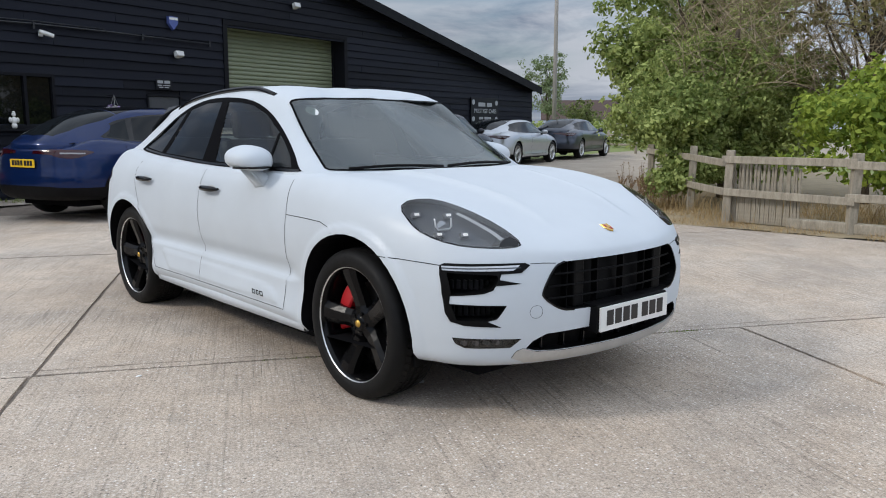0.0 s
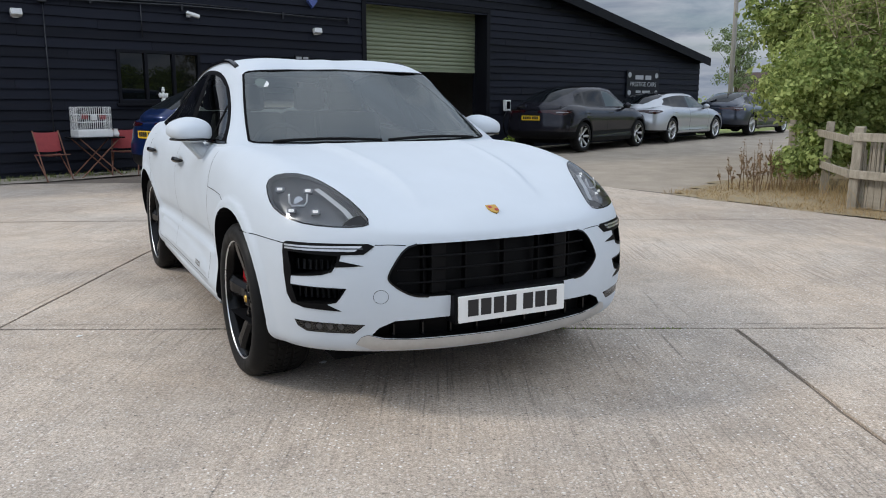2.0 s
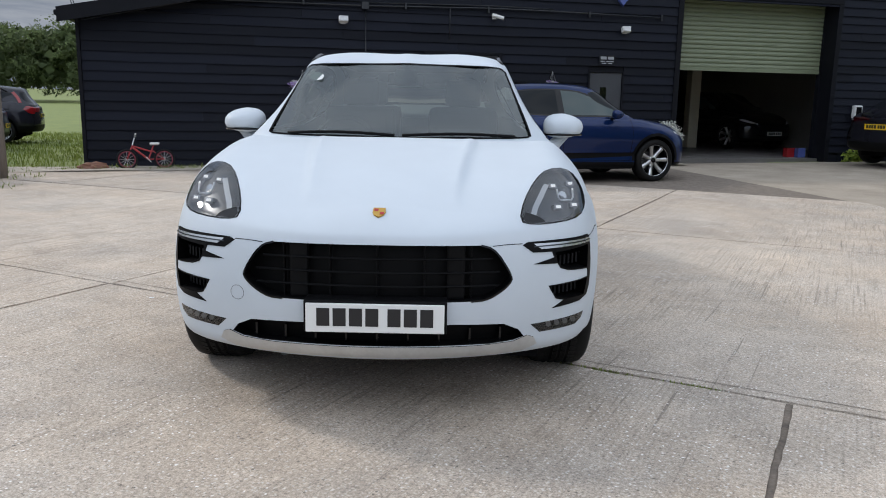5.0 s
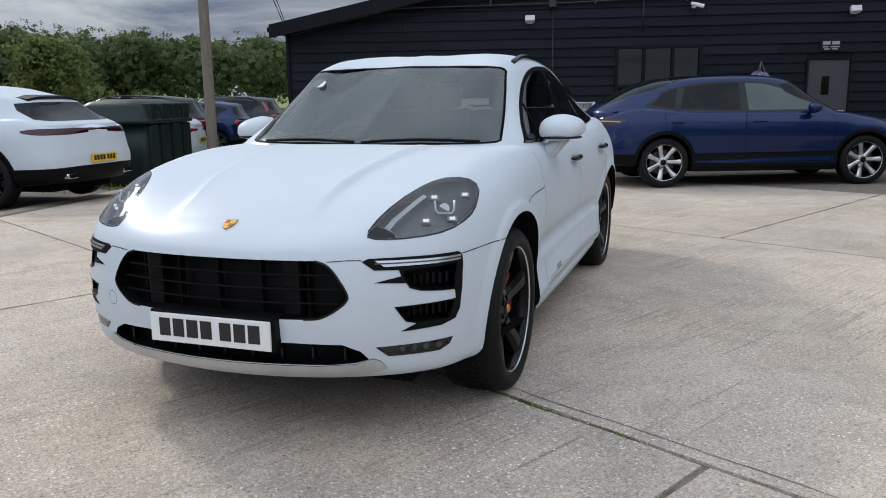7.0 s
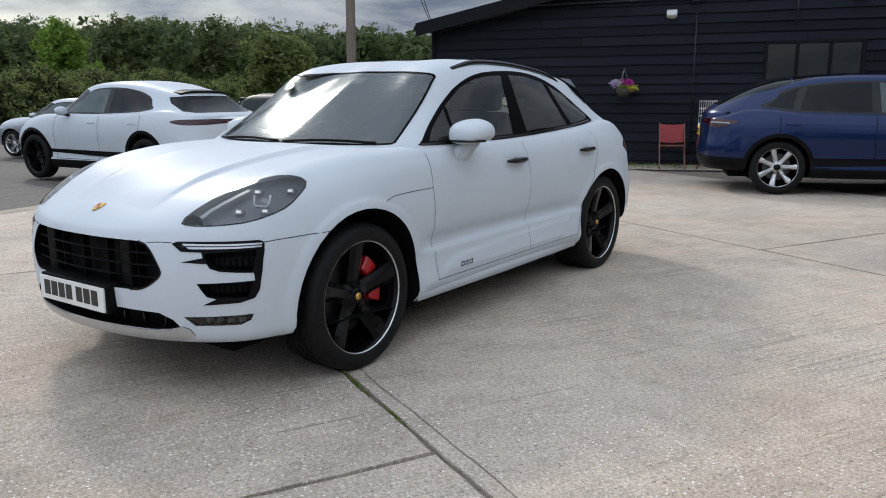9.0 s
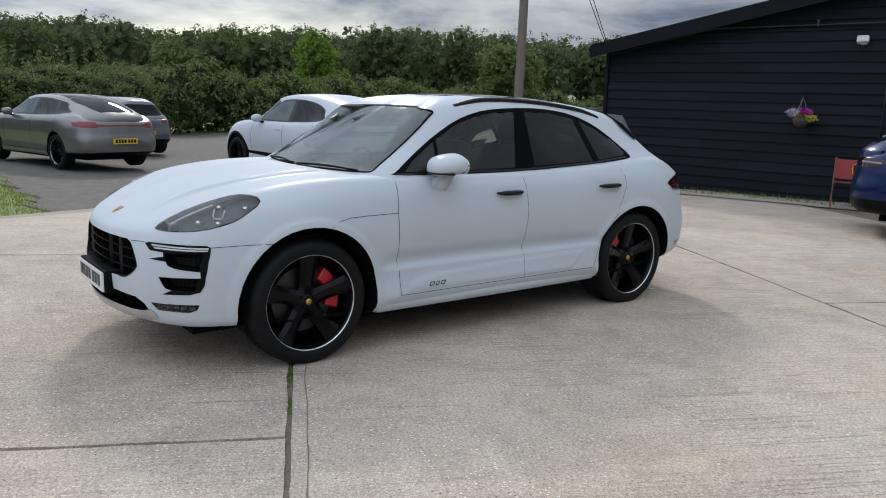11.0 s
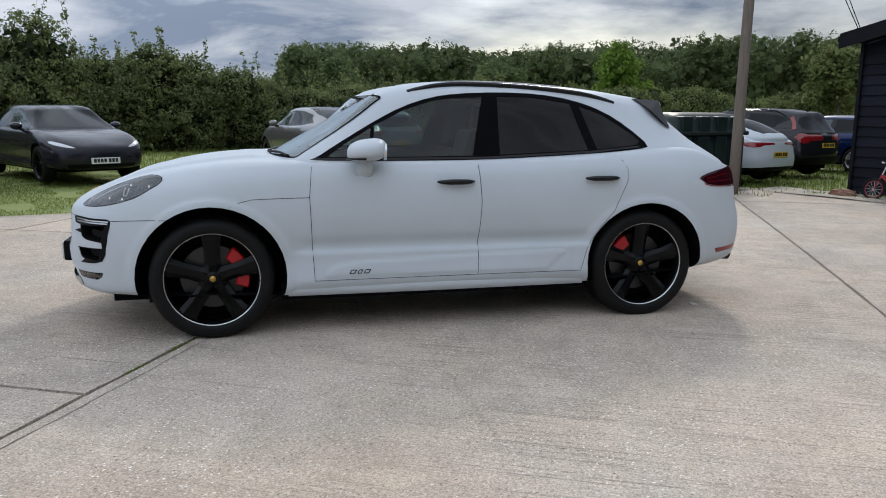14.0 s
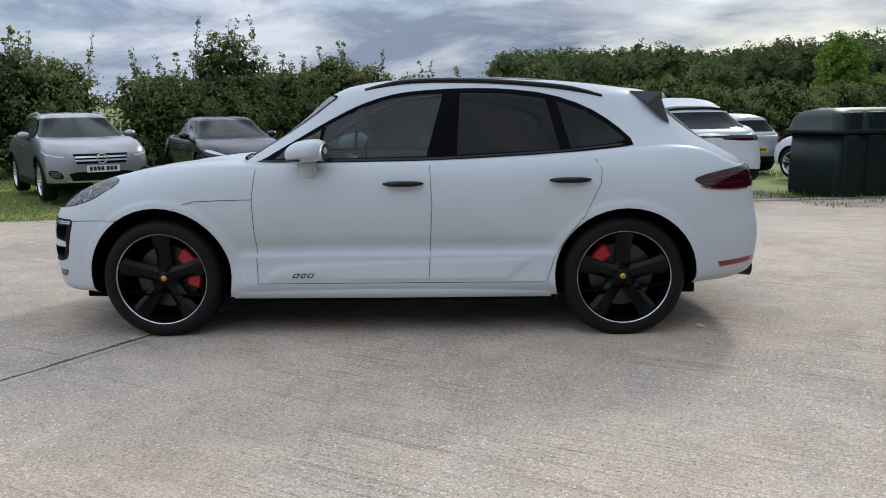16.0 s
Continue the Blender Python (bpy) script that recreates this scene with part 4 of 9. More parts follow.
def seam(name, hull, view, points, mat, parent, width=0.004, closed=False, side=0, lift=0.0012, label=""):
    """A narrow strip along the hull: a panel gap, a rubber or a chrome line."""
    if side == 0:
        for one in (1, -1):
            seam(name, hull, view, points, mat, parent, width, closed, one, lift, label)
        return
    uv = hull.find(dense(points, 0.03, closed), view)
    p, n = hull.at(uv), hull.at(uv, hull.N)
    n /= np.maximum(np.linalg.norm(n, axis=1, keepdims=True), 1e-9)
    k = len(p)
    if closed:
        d = np.roll(p, -1, 0) - np.roll(p, 1, 0)
    else:
        d = np.gradient(p, axis=0)
    c = np.cross(n, d)
    c /= np.maximum(np.linalg.norm(c, axis=1, keepdims=True), 1e-9)
    v = np.vstack([p + c * width / 2 + n * lift, p - c * width / 2 + n * lift])
    f = [(i, (i + 1) % k, k + (i + 1) % k, k + i) for i in range(k if closed else k - 1)]
    if side < 0:
        v = v * [1, -1, 1]
    return raw(name, v, f, mat, parent, label, True)


# --- paints, glass, rubber
def paint(name, color, metallic=0.0, rough=0.35, gloss=(0.02, 0.07), coat=0.75):
    m = material(name, color, rough, metallic, Coat_Weight=coat, Coat_Roughness=0.03, Specular_IOR_Level=0.0 if metallic == 0 else 0.3)
    t, s = nodes_of(m)
    at = place_of(t)
    dirt = noise_tex(t, at, 2.2, 5, 0.6)
    t.links.new(ramp(t, dirt, [(0.3, tuple(c * 0.96 for c in color)), (0.7, tuple(min(1, c * 1.02) for c in color))]).outputs[0], s.inputs["Base Color"])
    t.links.new(ramp(t, noise_tex(t, at, 5, 4), [(0.35, grey(gloss[0])), (0.75, grey(gloss[1]))]).outputs[0], s.inputs["Coat Roughness"])
    return m


def tinted(name, clear, tint, rough=0.0, ior=1.5):
    """Glass that lets a share of light through and mirrors the rest as glass does."""
    m = material(name, tint, rough)
    t, s = nodes_of(m)
    thru = t.nodes.new("ShaderNodeBsdfTransparent")
    thru.inputs[0].default_value = (*clear, 1)
    gloss = t.nodes.new("ShaderNodeBsdfGlossy")
    gloss.inputs["Roughness"].default_value = rough + 0.01
    gloss.inputs[0].default_value = (*(c / max(tint) for c in tint), 1)
    fr = t.nodes.new("ShaderNodeFresnel")
    fr.inputs[0].default_value = ior
    mx = t.nodes.new("ShaderNodeMixShader")
    t.links.new(fr.outputs[0], mx.inputs[0])
    t.links.new(thru.outputs[0], mx.inputs[1])
    t.links.new(gloss.outputs[0], mx.inputs[2])
    t.links.new(mx.outputs[0], t.nodes["Material Output"].inputs[0])
    return m


WHITE_PAINT = paint("white_car_paint", (0.53, 0.57, 0.61), 0.0, 0.3, (0.30, 0.37), 0.32)
BLUE_PAINT = paint("deep_blue_metallic", (0.0025, 0.014, 0.068), 0.35, 0.3, coat=0.5)
nodes_of(BLUE_PAINT)[1].inputs["Specular IOR Level"].default_value = 0.1
GUNMETAL = paint("midnight_grey_metallic", (0.016, 0.016, 0.022), 0.3, 0.26, coat=0.5)
nodes_of(GUNMETAL)[1].inputs["Specular IOR Level"].default_value = 0.1
SILVER = paint("silver_metallic", (0.42, 0.44, 0.47), 0.6, 0.32)
DARK_BLUE_GREY = paint("dark_blue_grey", (0.035, 0.042, 0.06), 0.6, 0.32)
THUNDER = paint("grey_brown_metallic", (0.21, 0.20, 0.195), 0.6, 0.3)
LIGHT_GREY = paint("light_grey_metallic", (0.26, 0.265, 0.28), 0.6, 0.3)
MID_GREY = paint("mid_grey_metallic", (0.16, 0.165, 0.175), 0.6, 0.32)
BLACK_PAINT = paint("black_car_paint", (0.01, 0.01, 0.012), 0.0, 0.3)
RED_PAINT = paint("red_car_paint", (0.3, 0.015, 0.02), 0.2, 0.3)
CREAM_PAINT = paint("cream_car_paint", (0.6, 0.56, 0.46), 0.1, 0.3)
GLOSS_BLACK = material("gloss_black_plastic", (0.006, 0.006, 0.007), 0.14, 0.0, Specular_IOR_Level=0.3)
SATIN_BLACK = worn("satin_black_plastic", (0.003, 0.003, 0.0035), (0.006, 0.006, 0.0065), 14, (0.4, 0.55), 0.05, 200)
GAP = material("panel_gap", (0.006, 0.006, 0.007), 0.9, 0.0, Specular_IOR_Level=0.05)
TRIM_BLACK = material("deep_black_trim", (0.005, 0.005, 0.006), 0.5, 0.0, Specular_IOR_Level=0.015)
TYRE = worn("tyre_rubber", (0.005, 0.005, 0.0055), (0.011, 0.0108, 0.0105), 12, (0.5, 0.7), 0.12, 120)
nodes_of(TYRE)[1].inputs["Specular IOR Level"].default_value = 0.17
nodes_of(SATIN_BLACK)[1].inputs["Specular IOR Level"].default_value = 0.09
BLACK_ALLOY = material("black_alloy", (0.004, 0.004, 0.0045), 0.16, 0.0, Specular_IOR_Level=0.16, Coat_Weight=0.0)
BRIGHT_ALLOY = worn("bright_alloy", (0.55, 0.56, 0.57), (0.66, 0.66, 0.67), 20, (0.25, 0.35), 0.0, metal=0.9)
DISC = material("brake_disc", (0.06, 0.06, 0.064), 0.4, 0.8)
RED_CALIPER = material("red_caliper", (0.42, 0.006, 0.012), 0.3)
CHROME = material("chrome", (0.7, 0.71, 0.72), 0.12, 1.0)
SATIN_SILVER = worn("satin_silver", (0.45, 0.45, 0.44), (0.55, 0.55, 0.54), 10, (0.35, 0.5), 0.02, metal=0.6)
PRIVACY = tinted("privacy_glass", (0.02, 0.022, 0.024), (0.02, 0.02, 0.02), ior=1.32)
SIDE_GLASS = tinted("side_glass", (0.36, 0.45, 0.44), (0.4, 0.4, 0.4), ior=1.45)
SCREEN = tinted("windscreen_glass", (0.30, 0.37, 0.35), (0.9, 0.96, 0.97), 0.11, ior=1.95)
LENS = tinted("clear_lens", (0.74, 0.76, 0.78), (0.9, 0.9, 0.9), ior=1.6)
LAMP_DARK = material("smoked_lamp_body", (0.05, 0.053, 0.058), 0.25, 0.4)
LAMP_GREY = material("lamp_bowl", (0.25, 0.255, 0.27), 0.3, 0.3)
LAMP_BOWL = material("grey_lamp_bowl", (0.13, 0.134, 0.143), 0.28, 0.35)
LAMP_SILVER = material("lamp_reflector", (0.6, 0.61, 0.62), 0.25, 0.7)
RED_LENS = material("dark_red_lens", (0.028, 0.002, 0.005), 0.06)
RED_BRIGHT = material("red_lens", (0.22, 0.008, 0.011), 0.1, 0.0, Coat_Weight=0.5)
SEAT = worn("black_leather", (0.02, 0.02, 0.021), (0.035, 0.034, 0.033), 10, (0.45, 0.6), 0.1)
TRIM_GREY = worn("dash_plastic", (0.035, 0.035, 0.036), (0.05, 0.05, 0.05), 10, (0.6, 0.75), 0.08)
PLATE_WHITE = material("white_plate", (0.72, 0.72, 0.7), 0.35)
PLATE_YELLOW = material("yellow_plate", (0.72, 0.46, 0.02), 0.35)
PLATE_INK = material("plate_ink", (0.012, 0.012, 0.014), 0.4)
GOLD = material("gold_enamel", (0.55, 0.33, 0.07), 0.3, 0.7)
CREST_RED = material("crest_red", (0.35, 0.02, 0.02), 0.35)
ROOF_GLASS = material("black_roof_glass", (0.005, 0.005, 0.006), 0.03, 0.0, Specular_IOR_Level=0.14)


def glowing(name, color, strength):
    m = material(name, color, 0.3)
    _, s = nodes_of(m)
    s.inputs["Emission Color"].default_value = (*color, 1)
    s.inputs["Emission Strength"].default_value = strength
    return m


LED = glowing("white_led", (1.0, 0.98, 0.95), 0.55)


# --- wheels: axis along y, outer face at y = 0 and the wheel reaching back to -y
def wheel(parent, at, side, r=0.363, rim=0.279, width=0.27, style="five", mats=None, caliper=None, fine=True, reach=38):
    """side 1 for the left of the vehicle, -1 for the right."""
    alloy, lip = mats or (BLACK_ALLOY, BRIGHT_ALLOY)
    turn = 0 if side > 0 else 180
    w = new("wheel")
    under(w, parent)
    w.matrix_basis = pose(*at, 0, 0, turn)
    steps = 56 if fine else 28
    r = r - 0.0045 if fine else r
    prof = [(rim - 0.006, -0.012), (rim + 0.004, -0.004), (rim + 0.02, 0.001), (rim + 0.05, 0.0), (r - 0.02, -0.008), (r - 0.006, -0.022), (r, -0.045)]
    grooves = [0.3, 0.5, 0.7] if fine else []
    for g in grooves:
        y = -0.045 - (width - 0.09) * g
        prof += [(r, y + 0.008), (r - 0.008, y + 0.006), (r - 0.008, y - 0.006), (r, y - 0.008)]
    prof += [(r, -width + 0.045), (r - 0.02, -width + 0.01), (rim + 0.03, -width), (rim - 0.01, -width + 0.02)]
    lathe("tyre", prof, TYRE, w, steps=steps, axis="Y")
    if fine:
        # raised tread blocks, in rows between the grooves
        vs, fs = [], []
        edges = [-0.030, -0.045 - (width - 0.09) * 0.3 + 0.009, -0.045 - (width - 0.09) * 0.3 - 0.009, -0.045 - (width - 0.09) * 0.5 + 0.009, -0.045 - (width - 0.09) * 0.5 - 0.009, -0.045 - (width - 0.09) * 0.7 + 0.009, -0.045 - (width - 0.09) * 0.7 - 0.009, -width + 0.03]
        count = 60
        for row in range(4):
            y0, y1 = edges[2 * row], edges[2 * row + 1]
            skew = (0.055, 0.03, -0.03, -0.055)[row]
            for i in range(count):
                a = 2 * math.pi * (i + 0.25 * row) / count
                b = len(vs)
                for lift in (-0.004, 0.0045):
                    for y, aa in ((y0, a), (y1, a + skew), (y1, a + skew + 0.082), (y0, a + 0.082)):
                        rr = r + lift - (0.009 if y in (edges[0], edges[-1]) else 0)
                        vs.append((rr * math.cos(aa), y, rr * math.sin(aa)))
                fs += [(b + 4, b + 5, b + 6, b + 7), (b, b + 1, b + 5, b + 4), (b + 1, b + 2, b + 6, b + 5), (b + 2, b + 3, b + 7, b + 6), (b + 3, b, b + 4, b + 7)]
        tagged(raw("tread", vs, fs, TYRE, w), kind="stuff")
    face = -0.02
    lathe("barrel", [(rim - 0.004, face + 0.006), (rim - 0.014, face - 0.004), (rim - 0.022, face - 0.03), (rim - 0.03, -width + 0.05), (rim - 0.01, -width + 0.02)], alloy, w, steps=steps, axis="Y")
    lathe("rim_lip", [(rim - 0.009, face + 0.004), (rim - 0.006, face + 0.009), (rim - 0.002, face + 0.01), (rim + 0.001, face + 0.006)], lip, w, steps=steps, axis="Y")
    lathe("brake_disc", [(0.05, -0.13), (rim * 0.68, -0.13), (rim * 0.68, -0.16), (0.05, -0.16)], DISC, w, steps=32, axis="Y", smooth=False)
    lathe("backing", [(0.0, -0.19), (rim - 0.02, -0.19)], GAP, w, steps=24, axis="Y", smooth=False)
    if caliper:
        bm = bmesh.new()
        n = 8
        ring = []
        for i in range(n + 1):
            a = radians(reach * (2 * i / n - 1))
            for rr in (rim * 0.48, rim * 0.77):
                for y in (-0.085, -0.165):
                    ring.append(bm.verts.new((rr * math.cos(a), y, rr * math.sin(a))))
        for i in range(n):
            q = ring[4 * i:4 * i + 8]
            for f in ((0, 1, 5, 4), (2, 6, 7, 3), (0, 4, 6, 2), (1, 3, 7, 5)):
                bm.faces.new([q[k] for k in f])
        bm.faces.new(ring[:4][i] for i in (0, 2, 3, 1))
        bm.faces.new(ring[-4:][i] for i in (1, 3, 2, 0))
        bmesh.ops.bevel(bm, geom=bm.edges[:], offset=0.008, segments=1, affect="EDGES")
        c = part("brake_caliper", bm, RED_CALIPER, w, "red painted brake caliper")
        c.matrix_basis = Matrix.Rotation(radians(caliper if side > 0 else 180 - caliper), 4, "Y")
    if style == "five":
        count, sub = 5, [(-0.053, 0.053)]
    elif style == "twin":
        count, sub = 5, [(-0.052, -0.012), (0.012, 0.052)]
    else:
        count, sub = 7, [(-0.034, 0.034)]
    for k in range(count):
        bm = bmesh.new()
        for a0, a1 in sub:
            rows = []
            for q in range(6):
                rr = 0.035 + (rim - 0.012 - 0.035) * q / 5
                dish = face - 0.012 - 0.042 * math.sin(math.pi * (1 - q / 5) * 0.5) ** 1.4 + (0.012 if q == 0 else 0)
                wid = (0.95 - 0.18 * math.sin(math.pi * q / 5)) * (1.0 + 0.22 * q / 5)
                ridge = 0.011
                pts = [(a0 * wid, dish - 0.045), (a0 * wid, dish - 0.008), (a0 * wid * 0.72 + a1 * wid * 0.28, dish + ridge * 0.6), (a1 * wid * 0.72 + a0 * wid * 0.28, dish + ridge * 0.6), (a1 * wid, dish - 0.008), (a1 * wid, dish - 0.045)]
                rows.append([bm.verts.new((x, y, rr)) for x, y in pts])
            for q in range(5):
                for i in range(6):
                    bm.faces.new((rows[q][i], rows[q][(i + 1) % 6], rows[q + 1][(i + 1) % 6], rows[q + 1][i]))
            bm.faces.new(rows[0])
            bm.faces.new(rows[-1][::-1])
        s = part("spoke", bm, alloy if style != "seven" else lip, w)
        s.matrix_basis = Matrix.Rotation(2 * math.pi * k / count + (0.0 if side > 0 else 0.25), 4, "Y")
    lathe("hub", [(0.0, face - 0.028), (0.03, face - 0.028), (0.048, face - 0.04), (0.056, face - 0.1)], alloy, w, steps=20, axis="Y")
    lathe("hub_cap", [(0.0, face - 0.020), (0.016, face - 0.021), (0.020, face - 0.03)], GOLD if caliper else alloy, w, steps=16, axis="Y")
    if fine:
        for k in range(5):
            bm = bmesh.new()
            a = 2 * math.pi * (k + 0.5) / 5
            put_tube(bm, (0.05 * math.cos(a), face - 0.06, 0.05 * math.sin(a)), (0.05 * math.cos(a), face - 0.033, 0.05 * math.sin(a)), 0.011, 0.011, 6)
            part("wheel_bolt", bm, SATIN_BLACK, w)
    return w


def arc(cx, cz, rx, rz, a0, a1, n=26):
    return [(cx + rx * math.cos(radians(a0 + (a1 - a0) * i / n)), cz + rz * math.sin(radians(a0 + (a1 - a0) * i / n))) for i in range(n + 1)]


def plate(parent, at, mat, wide=0.52, high=0.111):
    p = box("number_plate", (-wide / 2, -0.006, -high / 2), (wide / 2, 0.006, high / 2), mat, parent, bevel=0.004)
    p.matrix_basis = at
    bars("plate_marking", p, PLATE_INK, pose(0, -0.0065, 0.004), wide * 0.84, high * 0.62, [1, -0.25, 1, -0.25, 1, -0.25, 1, -0.7, 1, -0.25, 1, -0.25, 1], 0.0012)
    return p

# ---------------------------------------------------------------- the white sports utility car
MID_PLASTIC = material("grey_fin_plastic", (0.016, 0.016, 0.018), 0.45, 0.0, Specular_IOR_Level=0.2)
LAMP_PALE = material("pale_light_guide", (0.78, 0.79, 0.8), 0.3)
CAR_AT = pose(4.2167, 3.3018, 0, 0, 0, -103.11)


def suv_body():
    centre = [(2.34, 0.68), (2.28, 0.775), (2.2, 0.825), (2.1, 0.865), (1.9, 0.93), (1.55, 1.0), (1.2, 1.045), (1.0, 1.06), (0.5, 1.06), (-1, 1.06), (-1.9, 1.1), (-2.1, 1.07), (-2.3, 0.98)]
    crest = [(2.25, 0.74), (2.12, 0.82), (2.0, 0.885), (1.85, 0.945), (1.7, 0.985), (1.5, 1.02), (1.2, 1.05), (0.8, 1.055), (0.3, 1.055), (-0.3, 1.06), (-1.05, 1.085), (-1.45, 1.12), (-1.9, 1.10), (-2.1, 1.02), (-2.2, 0.96)]

    def top(xo, yo, xs, fs):
        out = []
        for f in fs:
            x, y = xs + f * (xo - xs), f * yo
            g = min(1.0, abs(y) / 0.70)
            g = g * g * (3 - 2 * g)
            out.append((f, curve_at(centre, x) * (1 - g) + curve_at(crest, x) * g))
        return out
    st = []

    def station(xo, yo, xs, fs, low):
        st.append((xo, yo, xs, top(xo, yo, xs, fs) + low))
    station(2.335, 0.0, 1.55, (0, 0.3, 0.58, 0.8), [(0.925, 0.775), (0.968, 0.725), (0.992, 0.62), (1.0, 0.50), (0.985, 0.37), (0.955, 0.285), (0.86, 0.25)])
    station(2.27, 0.45, 1.5, (0, 0.3, 0.58, 0.8), [(0.922, 0.785), (0.966, 0.735), (0.992, 0.63), (1.0, 0.50), (0.985, 0.37), (0.955, 0.285), (0.86, 0.25)])
    station(2.09, 0.79, 1.38, (0, 0.32, 0.6, 0.80), [(0.915, 0.835), (0.968, 0.755), (0.994, 0.64), (1.0, 0.51), (0.99, 0.38), (0.965, 0.29), (0.88, 0.26)])
    station(1.82, 0.915, 1.28, (0, 0.34, 0.62, 0.80), [(0.915, 0.90), (0.97, 0.79), (0.995, 0.66), (1.0, 0.52), (0.992, 0.39), (0.972, 0.30), (0.90, 0.265)])
    station(1.40, 0.957, 1.12, (0, 0.36, 0.64, 0.80), [(0.915, 0.965), (0.972, 0.86), (1.0, 0.72), (1.0, 0.55), (0.995, 0.42), (0.985, 0.32), (0.94, 0.265)])
    station(0.85, 0.938, 0.80, (0, 0.38, 0.68, 0.86), [(0.935, 1.00), (0.978, 0.90), (1.0, 0.74), (0.982, 0.565), (0.968, 0.46), (0.99, 0.30), (0.955, 0.245)])
    station(-0.25, 0.932, -0.25, (0, 0.38, 0.68, 0.875), [(0.942, 1.01), (0.982, 0.91), (1.0, 0.75), (0.978, 0.565), (0.965, 0.46), (0.992, 0.30), (0.955, 0.245)])
    station(-0.95, 0.945, -0.90, (0, 0.38, 0.68, 0.875), [(0.945, 1.03), (0.985, 0.92), (1.0, 0.75), (0.985, 0.565), (0.97, 0.46), (0.985, 0.30), (0.95, 0.25)])
    station(-1.42, 0.968, -1.25, (0, 0.38, 0.66, 0.84), [(0.925, 1.05), (0.978, 0.93), (1.0, 0.75), (0.998, 0.57), (0.99, 0.43), (0.98, 0.33), (0.93, 0.28)])
    station(-1.88, 0.938, -1.55, (0, 0.38, 0.66, 0.83), [(0.915, 1.03), (0.968, 0.91), (0.99, 0.77), (1.0, 0.60), (0.99, 0.45), (0.965, 0.35), (0.88, 0.30)])
    station(-2.20, 0.79, -1.72, (0, 0.4, 0.68, 0.83), [(0.905, 0.985), (0.945, 0.88), (0.965, 0.76), (1.0, 0.62), (0.995, 0.48), (0.96, 0.37), (0.86, 0.31)])
    station(-2.32, 0.44, -1.8, (0, 0.4, 0.68, 0.82), [(0.895, 0.985), (0.935, 0.88), (0.96, 0.76), (1.0, 0.62), (0.995, 0.48), (0.96, 0.37), (0.86, 0.31)])
    station(-2.345, 0.0, -1.85, (0, 0.4, 0.68, 0.82), [(0.895, 0.985), (0.935, 0.88), (0.96, 0.76), (1.0, 0.62), (0.995, 0.48), (0.96, 0.37), (0.86, 0.31)])
    return st


def suv_cabin():
    st = []

    def station(xo, yo, xs, sec):
        st.append((xo, yo, xs, sec))
    front = [(0, 1.56), (0.16, 1.548), (0.28, 1.505), (0.345, 1.468), (0.42, 1.42), (0.6, 1.30), (0.8, 1.165), (0.94, 1.068), (1.0, 1.02), (1.0, 0.99)]
    station(1.10, 0.0, -0.10, front)
    station(1.05, 0.38, -0.14, front)
    station(0.97, 0.68, -0.25, [(0, 1.562), (0.2, 1.55), (0.33, 1.512), (0.405, 1.475), (0.48, 1.425), (0.64, 1.305), (0.82, 1.17), (0.945, 1.07), (1.0, 1.02), (1.0, 0.99)])
    station(0.837, 0.845, -0.40, [(0, 1.568), (0.35, 1.553), (0.52, 1.520), (0.60, 1.480), (0.66, 1.430), (0.75, 1.310), (0.86, 1.178), (0.955, 1.075), (1.0, 1.02), (1.0, 0.99)])
    side = [(0, 1.575), (0.38, 1.568), (0.60, 1.545), (0.70, 1.512), (0.75, 1.468), (0.81, 1.36), (0.885, 1.21), (0.957, 1.075), (0.985, 1.02), (0.99, 0.99)]
    station(0.15, 0.85, -0.45, side)
    station(-0.40, 0.855, -0.60, side)
    station(-0.95, 0.855, -0.85, [(0, 1.56), (0.36, 1.553), (0.56, 1.53), (0.66, 1.495), (0.712, 1.45), (0.785, 1.345), (0.87, 1.21), (0.95, 1.09), (0.985, 1.03), (0.99, 0.99)])
    station(-1.50, 0.888, -1.05, [(0, 1.535), (0.34, 1.525), (0.52, 1.492), (0.61, 1.445), (0.66, 1.395), (0.735, 1.30), (0.825, 1.20), (0.92, 1.110), (0.98, 1.045), (1.0, 0.99)])
    station(-2.00, 0.805, -1.18, [(0, 1.515), (0.325, 1.495), (0.495, 1.455), (0.585, 1.41), (0.635, 1.35), (0.72, 1.265), (0.81, 1.175), (0.905, 1.10), (0.975, 1.035), (1.0, 0.98)])
    station(-2.20, 0.50, -1.22, [(0, 1.51), (0.36, 1.485), (0.46, 1.45), (0.50, 1.405), (0.55, 1.345), (0.655, 1.25), (0.78, 1.16), (0.90, 1.085), (0.985, 1.03), (1.0, 0.97)])
    station(-2.22, 0.0, -1.25, [(0, 1.51), (0.36, 1.485), (0.46, 1.45), (0.50, 1.405), (0.55, 1.345), (0.655, 1.25), (0.78, 1.16), (0.90, 1.085), (0.985, 1.03), (1.0, 0.97)])
    return st


